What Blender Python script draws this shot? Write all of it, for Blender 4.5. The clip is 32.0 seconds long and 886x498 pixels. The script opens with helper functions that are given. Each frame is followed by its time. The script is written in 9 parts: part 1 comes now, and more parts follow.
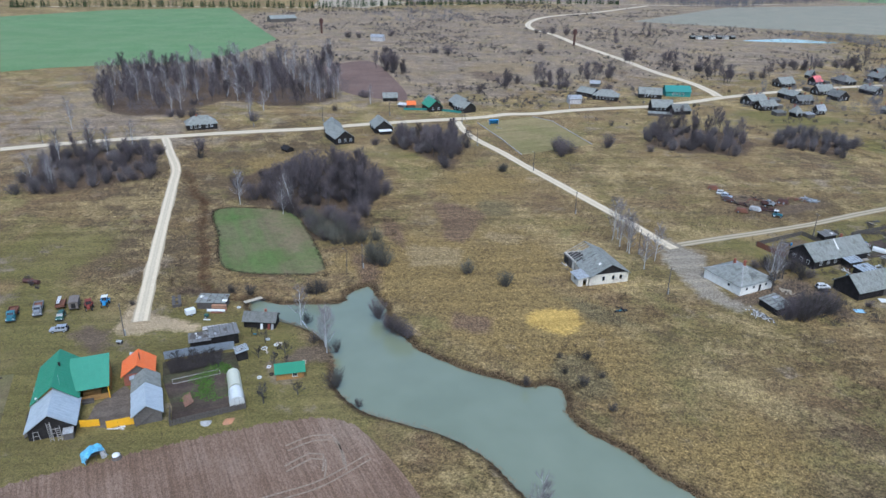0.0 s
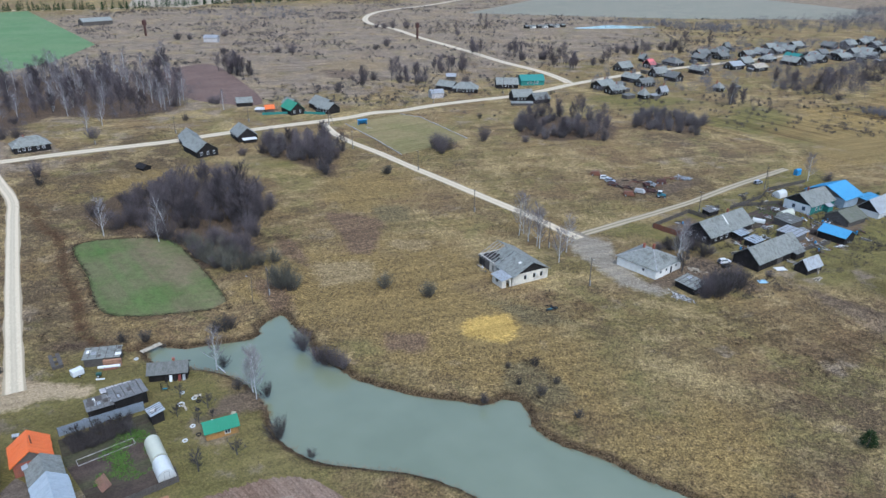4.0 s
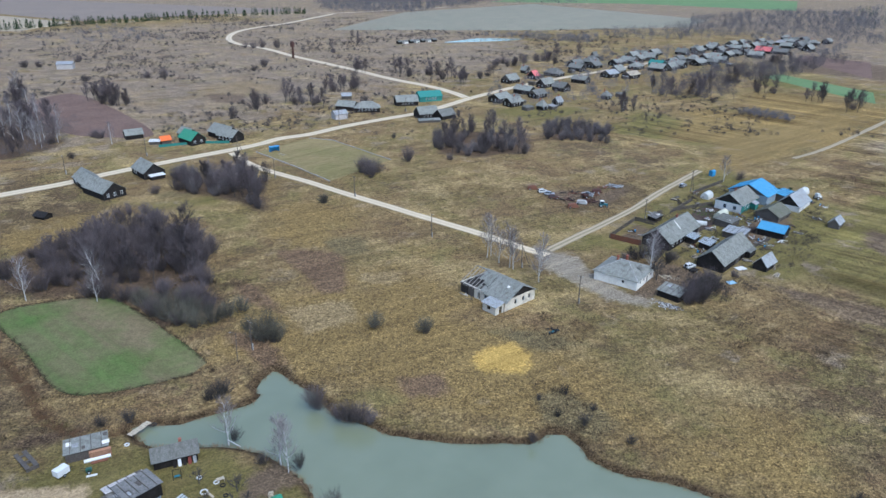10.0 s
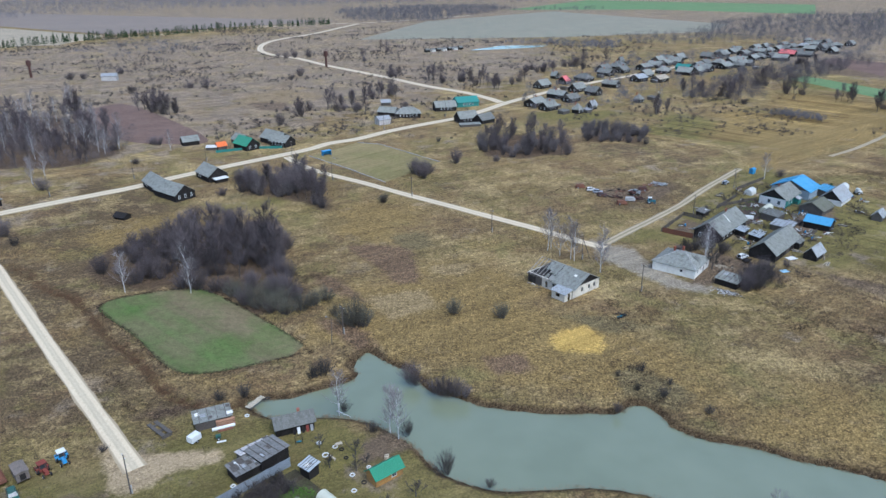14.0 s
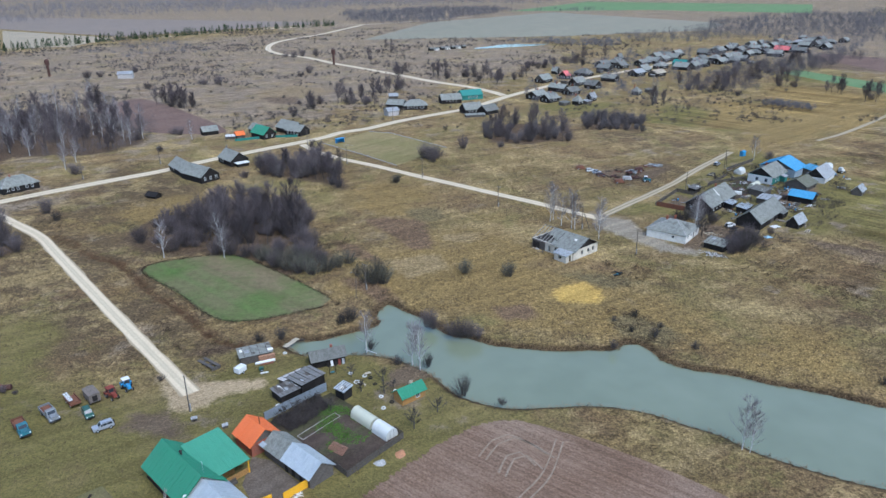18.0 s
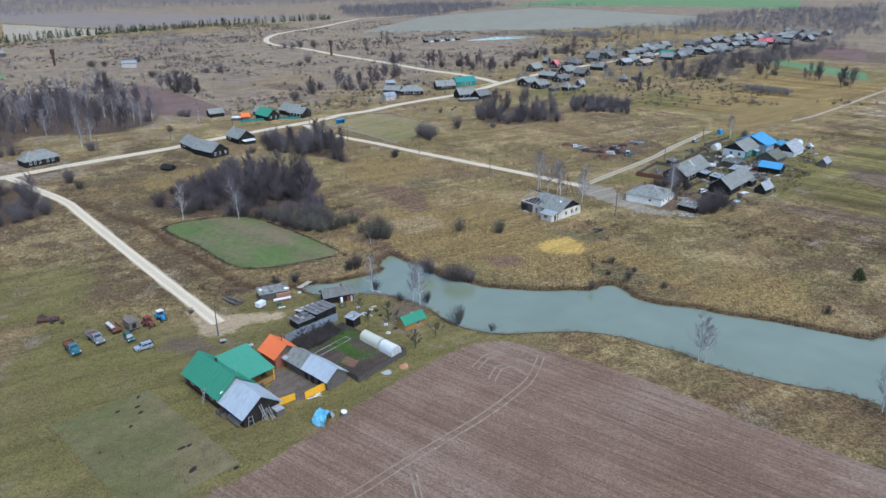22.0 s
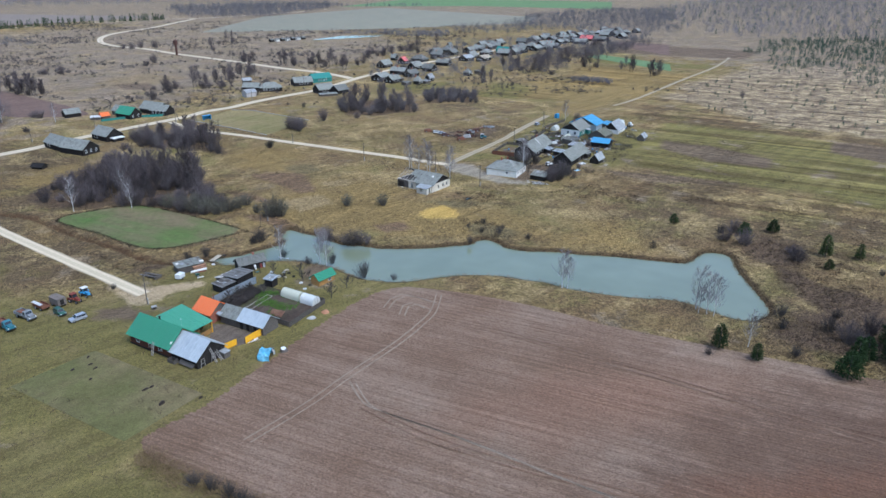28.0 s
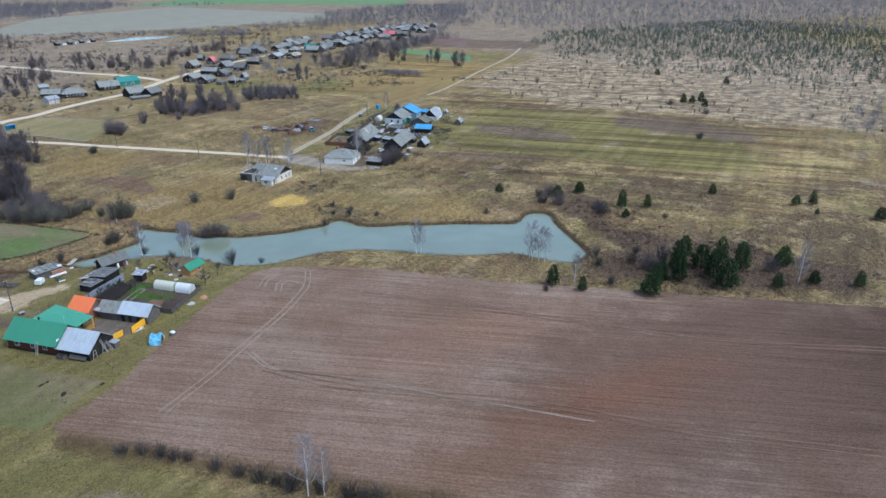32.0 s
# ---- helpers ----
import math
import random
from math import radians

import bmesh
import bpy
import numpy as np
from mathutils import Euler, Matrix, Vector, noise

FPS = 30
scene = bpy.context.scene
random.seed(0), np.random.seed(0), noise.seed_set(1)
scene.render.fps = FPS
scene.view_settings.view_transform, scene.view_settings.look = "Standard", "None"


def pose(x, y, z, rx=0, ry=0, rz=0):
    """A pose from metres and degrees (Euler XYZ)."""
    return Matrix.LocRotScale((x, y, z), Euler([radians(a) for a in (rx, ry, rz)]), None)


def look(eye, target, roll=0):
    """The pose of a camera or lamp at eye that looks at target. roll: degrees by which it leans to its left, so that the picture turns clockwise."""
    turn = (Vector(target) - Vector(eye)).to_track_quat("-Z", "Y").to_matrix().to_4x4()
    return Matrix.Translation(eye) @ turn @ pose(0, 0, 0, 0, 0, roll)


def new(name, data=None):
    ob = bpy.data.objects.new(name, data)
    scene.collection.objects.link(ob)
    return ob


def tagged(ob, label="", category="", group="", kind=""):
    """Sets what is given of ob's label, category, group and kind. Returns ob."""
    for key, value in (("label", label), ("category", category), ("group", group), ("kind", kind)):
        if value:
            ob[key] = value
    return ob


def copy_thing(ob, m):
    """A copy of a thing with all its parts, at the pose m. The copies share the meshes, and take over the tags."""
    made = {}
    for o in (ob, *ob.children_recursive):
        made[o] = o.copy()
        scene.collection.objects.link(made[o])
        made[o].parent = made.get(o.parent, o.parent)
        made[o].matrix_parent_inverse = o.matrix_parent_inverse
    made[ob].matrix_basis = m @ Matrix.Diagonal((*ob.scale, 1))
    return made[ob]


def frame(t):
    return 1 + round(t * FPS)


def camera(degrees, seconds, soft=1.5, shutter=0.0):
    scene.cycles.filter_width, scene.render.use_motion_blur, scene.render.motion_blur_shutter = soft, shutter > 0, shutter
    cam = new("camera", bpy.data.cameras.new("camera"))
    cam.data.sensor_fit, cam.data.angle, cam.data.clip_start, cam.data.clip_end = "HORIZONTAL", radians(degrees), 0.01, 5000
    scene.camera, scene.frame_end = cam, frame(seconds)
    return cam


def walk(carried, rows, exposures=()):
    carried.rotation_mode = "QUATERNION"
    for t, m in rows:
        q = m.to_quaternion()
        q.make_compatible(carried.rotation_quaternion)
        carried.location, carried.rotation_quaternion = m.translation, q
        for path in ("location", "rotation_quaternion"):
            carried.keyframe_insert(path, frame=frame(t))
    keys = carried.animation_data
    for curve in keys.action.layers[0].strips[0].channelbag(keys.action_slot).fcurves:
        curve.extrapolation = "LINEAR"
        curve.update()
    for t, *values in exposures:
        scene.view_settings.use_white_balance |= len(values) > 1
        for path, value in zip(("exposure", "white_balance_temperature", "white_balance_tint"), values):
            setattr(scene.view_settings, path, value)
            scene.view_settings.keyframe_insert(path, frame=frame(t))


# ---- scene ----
cam = camera(64.07, 32.0)

# seconds, x, y, z, heading clockwise from +y, tilt down, lean
FLIGHT = [
    (0, 78.38, 16.72, 89.55, -24.774, 23.589, 1.238),
    (0.5, 75.33, 17.18, 89.38, -23.122, 23.595, 1.188),
    (1, 72.32, 17.68, 89.21, -21.436, 23.606, 1.142),
    (1.5, 69.38, 18.24, 89.03, -19.668, 23.626, 1.099),
    (2, 66.47, 18.90, 88.83, -17.850, 23.655, 1.054),
    (2.5, 63.55, 19.71, 88.64, -16.042, 23.686, 1.009),
    (3, 60.65, 20.65, 88.45, -14.254, 23.715, 0.967),
    (3.5, 57.77, 21.68, 88.28, -12.545, 23.738, 0.930),
    (4, 54.90, 22.78, 88.14, -10.966, 23.740, 0.899),
    (4.5, 52.04, 23.91, 88.03, -9.475, 23.718, 0.873),
    (5, 49.17, 25.03, 87.96, -8.033, 23.667, 0.849),
    (5.5, 46.31, 26.11, 87.92, -6.601, 23.584, 0.827),
    (6, 43.44, 27.11, 87.93, -5.138, 23.465, 0.804),
    (6.5, 40.55, 27.97, 87.96, -3.728, 23.332, 0.790),
    (7, 37.61, 28.68, 88.01, -2.495, 23.192, 0.786),
    (7.5, 34.67, 29.23, 88.07, -1.387, 23.064, 0.792),
    (8, 31.80, 29.64, 88.14, -0.258, 22.955, 0.798),
    (8.5, 28.90, 29.92, 88.22, 0.652, 22.856, 0.799),
    (9, 25.91, 30.02, 88.33, 1.221, 22.750, 0.784),
    (9.5, 22.82, 29.90, 88.46, 1.361, 22.636, 0.744),
    (10, 19.81, 29.47, 88.59, 1.332, 22.535, 0.680),
    (10.5, 16.92, 28.73, 88.74, 1.198, 22.428, 0.594),
    (11, 14.20, 27.69, 88.90, 1.046, 22.315, 0.485),
    (11.5, 11.69, 26.33, 89.04, 0.899, 22.210, 0.359),
    (12, 9.40, 24.70, 89.14, 0.704, 22.127, 0.221),
    (12.5, 7.39, 22.82, 89.19, 0.509, 22.064, 0.083),
    (13, 5.69, 20.75, 89.20, 0.352, 22.002, -0.048),
    (13.5, 4.27, 18.53, 89.14, 0.232, 21.941, -0.170),
    (14, 3.09, 16.18, 89.02, 0.137, 21.882, -0.283),
    (14.5, 2.15, 13.71, 88.82, 0.077, 21.834, -0.382),
    (15, 1.42, 11.15, 88.56, 0.038, 21.792, -0.463),
    (15.5, 0.86, 8.50, 88.23, 0.015, 21.754, -0.526),
    (16, 0.45, 5.76, 87.83, 0.004, 21.719, -0.573),
    (16.5, 0.17, 2.92, 87.36, 0.001, 21.684, -0.607),
    (17, -0.01, -0.02, 86.82, 0.003, 21.649, -0.627),
    (17.5, -0.13, -3.07, 86.21, -0.003, 21.615, -0.638),
    (18, -0.22, -6.18, 85.55, -0.012, 21.580, -0.642),
    (18.5, -0.29, -9.29, 84.88, 0.000, 21.549, -0.643),
    (19, -0.36, -12.37, 84.22, 0.064, 21.540, -0.649),
    (19.5, -0.46, -15.43, 83.57, 0.130, 21.551, -0.661),
    (20, -0.56, -18.47, 82.95, 0.184, 21.581, -0.670),
    (20.5, -0.66, -21.52, 82.40, 0.235, 21.624, -0.669),
    (21, -0.78, -24.56, 81.94, 0.295, 21.675, -0.652),
    (21.5, -0.93, -27.58, 81.60, 0.382, 21.720, -0.608),
    (22, -1.17, -30.52, 81.42, 0.508, 21.746, -0.531),
    (22.5, -1.53, -33.38, 81.36, 0.766, 21.760, -0.428),
    (23, -1.89, -36.16, 81.38, 1.471, 21.771, -0.312),
    (23.5, -2.53, -38.86, 81.44, 2.173, 21.780, -0.192),
    (24, -3.46, -41.46, 81.53, 2.850, 21.784, -0.074),
    (24.5, -4.73, -44.00, 81.64, 3.493, 21.790, 0.034),
    (25, -6.17, -46.49, 81.74, 4.397, 21.801, 0.127),
    (25.5, -7.77, -48.93, 81.84, 5.551, 21.812, 0.199),
    (26, -9.55, -51.32, 81.95, 6.878, 21.817, 0.254),
    (26.5, -11.49, -53.68, 82.06, 8.364, 21.813, 0.292),
    (27, -13.55, -56.01, 82.17, 9.996, 21.799, 0.316),
    (27.5, -15.69, -58.31, 82.27, 11.761, 21.772, 0.329),
    (28, -17.90, -60.60, 82.37, 13.645, 21.732, 0.332),
    (28.5, -20.21, -62.95, 82.43, 15.539, 21.701, 0.331),
    (29, -22.53, -65.31, 82.48, 17.570, 21.672, 0.330),
    (29.5, -24.92, -67.65, 82.56, 19.591, 21.655, 0.335),
    (30, -27.42, -69.90, 82.69, 21.506, 21.665, 0.347),
    (30.5, -29.96, -72.03, 82.88, 23.427, 21.712, 0.366),
    (31, -32.54, -74.03, 83.14, 25.372, 21.784, 0.381),
    (31.5, -35.11, -75.92, 83.47, 27.373, 21.840, 0.386),
    (32, -37.61, -77.75, 83.85, 29.538, 21.874, 0.377),
]


def aim(x, y, z, heading, tilt, lean):
    return pose(x, y, z, 90 - tilt, 0, -heading) @ pose(0, 0, 0, 0, 0, lean)


EXPO = 1.03
walk(cam, [(r[0], aim(*r[1:])) for r in FLIGHT], [(0, EXPO, 5300, 8), (32, EXPO, 5300, 8)])

# ---- light: a flat grey overcast ----
world = bpy.data.worlds.new("overcast")
scene.world = world
world.use_nodes = True
wn = world.node_tree.nodes
sky = wn.new("ShaderNodeTexSky")
sky.sky_type = "NISHITA"
sky.sun_disc = False
sky.sun_elevation = radians(57)
sky.sun_rotation = radians(147)
sky.air_density, sky.dust_density, sky.ozone_density = 1.0, 2.0, 1.0
wn["Background"].inputs["Strength"].default_value = 0.108
world.node_tree.links.new(sky.outputs[0], wn["Background"].inputs["Color"])
sun_data = bpy.data.lights.new("sun", "SUN")
sun_data.energy, sun_data.angle, sun_data.color = 1.3, radians(35), (1.0, 0.975, 0.94)
sun = new("sun", sun_data)
sun.matrix_world = look((38, -58, 106), (0, 0, 0))


# ---- materials ----
def shader(name):
    m = bpy.data.materials.new(name)
    m.use_nodes = True
    nt = m.node_tree
    return m, nt, nt.nodes["Principled BSDF"]


def node(nt, kind, **inputs):
    n = nt.nodes.new("ShaderNode" + kind)
    for key, value in inputs.items():
        n.inputs[key.replace("_", " ")].default_value = value
    return n


def coords(nt):
    return nt.nodes.new("ShaderNodeTexCoord").outputs["Object"]


def ramp(nt, source, stops):
    r = nt.nodes.new("ShaderNodeValToRGB")
    el = r.color_ramp.elements
    while len(el) < len(stops):
        el.new(0.5)
    for e, (at, c) in zip(el, stops):
        e.position = at
        e.color = (*c, 1) if len(c) == 3 else c
    nt.links.new(source, r.inputs[0])
    return r.outputs[0]


def noise_tex(nt, vec, scale, detail=4.0, rough=0.6):
    n = node(nt, "TexNoise", Scale=scale, Detail=detail, Roughness=rough)
    nt.links.new(vec, n.inputs["Vector"])
    return n.outputs["Fac"]


def mix(nt, fac, a, b, how="MIX"):
    n = nt.nodes.new("ShaderNodeMix")
    n.data_type, n.blend_type = "RGBA", how
    for key, v in ((0, fac), (6, a), (7, b)):
        if isinstance(v, (int, float)):
            n.inputs[key].default_value = v
        elif isinstance(v, tuple):
            n.inputs[key].default_value = (*v, 1)
        else:
            nt.links.new(v, n.inputs[key])
    return n.outputs[2]


def bump(nt, bsdf, height, strength=0.4, distance=0.05):
    b = node(nt, "Bump", Strength=strength, Distance=distance)
    nt.links.new(height, b.inputs["Height"])
    nt.links.new(b.outputs[0], bsdf.inputs["Normal"])


def dim(c, k):
    return tuple(v * k for v in c)


def surface(name, c, rough=0.75, metal=0.0, grain=6.0, stain=0.6, spread=0.35, relief=0.25, dirt=(0.12, 0.1, 0.08), ribs=0.0, rib_axis="X", tint=0.25):
    """A weathered surface: fine grain, broad stains, optional ribs (logs, corrugation, boards)."""
    m, nt, b = shader(name)
    vec = coords(nt)
    info = nt.nodes.new("ShaderNodeObjectInfo")
    shift = nt.nodes.new("ShaderNodeVectorMath")
    shift.operation = "ADD"
    nt.links.new(vec, shift.inputs[0])
    spread_v = nt.nodes.new("ShaderNodeVectorMath")
    spread_v.operation = "SCALE"
    spread_v.inputs[0].default_value = (37.0, 19.0, 11.0)
    nt.links.new(info.outputs["Random"], spread_v.inputs["Scale"])
    nt.links.new(spread_v.outputs[0], shift.inputs[1])
    v2 = shift.outputs[0]
    fine = noise_tex(nt, v2, grain, 5)
    broad = noise_tex(nt, v2, stain, 4)
    base = ramp(nt, fine, [(0.3, dim(c, 1 - spread)), (0.7, dim(c, 1 + spread))])
    mask = ramp(nt, broad, [(0.45, (0, 0, 0)), (0.75, (1, 1, 1))])
    half = nt.nodes.new("ShaderNodeMath")
    half.operation = "MULTIPLY"
    half.inputs[1].default_value = tint * 2
    nt.links.new(mask, half.inputs[0])
    col = mix(nt, half.outputs[0], base, dirt)
    nt.links.new(col, b.inputs["Base Color"])
    b.inputs["Roughness"].default_value = rough
    b.inputs["Metallic"].default_value = metal
    b.inputs["Specular IOR Level"].default_value = 0.15 if rough > 0.6 else 0.4
    if ribs:
        w = node(nt, "TexWave", Scale=ribs, Distortion=0.15)
        w.bands_direction = rib_axis
        nt.links.new(vec, w.inputs["Vector"])
        add = nt.nodes.new("ShaderNodeMath")
        nt.links.new(w.outputs["Fac"], add.inputs[0])
        nt.links.new(fine, add.inputs[1])
        bump(nt, b, add.outputs[0], 0.7, 0.06)
    else:
        bump(nt, b, fine, relief, 0.03)
    return m


LOG = surface("dark_logs", (0.022, 0.019, 0.017), ribs=2.2, rib_axis="Z", dirt=(0.05, 0.044, 0.039))
BOARD = surface("grey_boards", (0.12, 0.104, 0.087), ribs=3.2, rib_axis="X", dirt=(0.055, 0.046, 0.038))
BOARD_DARK = surface("dark_boards", (0.022, 0.019, 0.017), ribs=3.2, rib_axis="X", dirt=(0.055, 0.048, 0.042))
BOARD_NEW = surface("honey_boards", (0.4, 0.22, 0.07), ribs=3.0, rib_axis="X")
SLATE = surface("grey_slate", (0.265, 0.265, 0.228), ribs=3.6, rib_axis="X", dirt=(0.14, 0.138, 0.105), tint=0.5, stain=0.9)
SLATE_DARK = surface("dark_slate", (0.18, 0.178, 0.155), ribs=3.6, rib_axis="X", dirt=(0.11, 0.106, 0.085), tint=0.5, stain=0.9)
FELT = surface("roofing_felt", (0.16, 0.155, 0.142), dirt=(0.25, 0.235, 0.21), grain=3)
WHITE = surface("whitewash", (0.76, 0.73, 0.64), dirt=(0.5, 0.46, 0.38), tint=0.3, spread=0.1)
CREAM = surface("cream_plaster", (0.6, 0.545, 0.43), dirt=(0.33, 0.29, 0.23), tint=0.45, spread=0.15)
PAINT_WHITE = surface("white_paint", (0.64, 0.64, 0.6), rough=0.5, spread=0.1, tint=0.2, dirt=(0.4, 0.37, 0.31))
GREEN_ROOF = surface("green_roof_sheet", (0.045, 0.235, 0.125), rough=0.55, ribs=2.8, rib_axis="X", dirt=(0.05, 0.2, 0.115), spread=0.08)
# Lighter copy of the green roof: sky sheen on the shallow yard roof, as colour.
GREEN_LIT = surface("lit_green_roof_sheet", (0.085, 0.3, 0.18), rough=0.5, ribs=2.8, rib_axis="X", dirt=(0.07, 0.25, 0.15), spread=0.08)
ORANGE_ROOF = surface("orange_roof_sheet", (0.78, 0.17, 0.035), rough=0.5, ribs=2.8, rib_axis="X", dirt=(0.6, 0.14, 0.04), spread=0.1)
BLUE_ROOF = surface("blue_roof_sheet", (0.085, 0.31, 0.5), rough=0.5, ribs=2.8, rib_axis="X", dirt=(0.06, 0.23, 0.41), spread=0.1)
TIN = surface("galvanised_sheet", (0.47, 0.5, 0.5), rough=0.4, metal=0.3, ribs=1.1, rib_axis="X", dirt=(0.34, 0.37, 0.38), spread=0.12, tint=0.4, stain=0.5)
TIN_OLD = surface("old_tin", (0.36, 0.37, 0.36), rough=0.55, metal=0.25, ribs=1.4, rib_axis="X", dirt=(0.2, 0.165, 0.135), tint=0.45, stain=1.1)
TEAL = surface("teal_paint", (0.05, 0.2, 0.165), dirt=(0.06, 0.15, 0.13), spread=0.12)
YELLOW_PAINT = surface("yellow_paint", (0.8, 0.42, 0.015), rough=0.5, dirt=(0.6, 0.33, 0.03), spread=0.08)
BRICK_RED = surface("red_brick", (0.3, 0.1, 0.06), grain=9)
RUST = surface("rusty_iron", (0.17, 0.075, 0.045), grain=7, dirt=(0.07, 0.05, 0.04))
RED_PAINT = surface("faded_red_paint", (0.2, 0.05, 0.035), dirt=(0.11, 0.05, 0.04))
PINK_ROOF = surface("pink_red_roof", (0.6, 0.16, 0.15), dirt=(0.45, 0.14, 0.12))
BLUE_PAINT = surface("blue_paint", (0.04, 0.26, 0.5), rough=0.5, spread=0.1)
BRICK_LOG = surface("red_brown_logs", (0.1, 0.04, 0.024), ribs=2.2, rib_axis="Z", dirt=(0.06, 0.03, 0.022))
BOARD_RED = surface("reddish_planks", (0.26, 0.14, 0.09), grain=8)
BOARD_PALE = surface("pale_boards", (0.42, 0.36, 0.26), grain=8, dirt=(0.3, 0.25, 0.18))
BRICK_PALE = surface("pale_brown_brick", (0.36, 0.2, 0.12), ribs=4.5, rib_axis="Z", dirt=(0.26, 0.16, 0.1))
PEELING = surface("peeling_white_sheet", (0.5, 0.47, 0.43), dirt=(0.2, 0.15, 0.12), tint=0.45, stain=1.2)
TARP = surface("blue_tarpaulin", (0.13, 0.37, 0.5), rough=0.5, dirt=(0.2, 0.36, 0.42), grain=4, relief=0.6, tint=0.4)
DUNG = surface("dark_dung", (0.028, 0.02, 0.015), grain=8, dirt=(0.05, 0.035, 0.025))
SAND = surface("orange_sand", (0.42, 0.2, 0.1), grain=9)
SILVER = surface("silver_paint", (0.42, 0.44, 0.47), rough=0.3, metal=0.4, spread=0.04, tint=0.08)
TRUCK_TEAL = surface("blue_green_paint", (0.03, 0.14, 0.17), rough=0.5, dirt=(0.08, 0.09, 0.08))
TRUCK_GREY = surface("dull_grey_paint", (0.2, 0.21, 0.21), rough=0.6, dirt=(0.12, 0.1, 0.08))
TRUCK_GREEN = surface("dark_green_paint", (0.03, 0.09, 0.065), rough=0.4, dirt=(0.06, 0.08, 0.06))
WAGON = surface("brown_grey_canvas", (0.17, 0.14, 0.115), dirt=(0.1, 0.085, 0.07))
# Near-black: soot on the stove pipe, elsewhere painted shade of interiors.
SOOT_SHADE = surface("soot_and_shade_boards", (0.03, 0.026, 0.023), ribs=3.2, rib_axis="X")
RUST_DARK = surface("dark_rusty_iron", (0.09, 0.045, 0.035), grain=7, dirt=(0.05, 0.04, 0.035))
BLUE_GREY = surface("blue_grey_paint", (0.3, 0.36, 0.4), dirt=(0.2, 0.22, 0.22))
BLUE_PALE = surface("pale_blue_sheet", (0.3, 0.5, 0.62), rough=0.5, spread=0.1)
MOSSY = surface("mossy_slate", (0.17, 0.165, 0.125), ribs=3.6, rib_axis="X", dirt=(0.12, 0.13, 0.07), tint=0.45)
DARK = surface("dark_rubber", (0.02, 0.02, 0.02), rough=0.8)
POLE_WOOD = surface("pole_wood", (0.12, 0.1, 0.085), grain=5)
LADDER_WOOD = surface("weathered_ladder_wood", (0.34, 0.315, 0.28), grain=6)
SHEET_GREY = surface("blue_grey_slate_sheets", (0.27, 0.3, 0.325), dirt=(0.2, 0.22, 0.23), ribs=3.6, rib_axis="X")
CONCRETE = surface("concrete", (0.36, 0.35, 0.32), grain=5)
PLASTIC_OLD = surface("old_greenhouse_film", (0.5, 0.49, 0.37), rough=0.4, spread=0.06, tint=0.15, dirt=(0.4, 0.39, 0.3))
PLASTIC = surface("greenhouse_film", (0.58, 0.58, 0.53), rough=0.4, spread=0.07, tint=0.2, dirt=(0.42, 0.4, 0.33))


def glass_material():
    m, nt, b = shader("window_glass")
    b.inputs["Base Color"].default_value = (0.03, 0.035, 0.04, 1)
    b.inputs["Roughness"].default_value = 0.08
    return m


GLASS = glass_material()


STRIP_TURN = 43


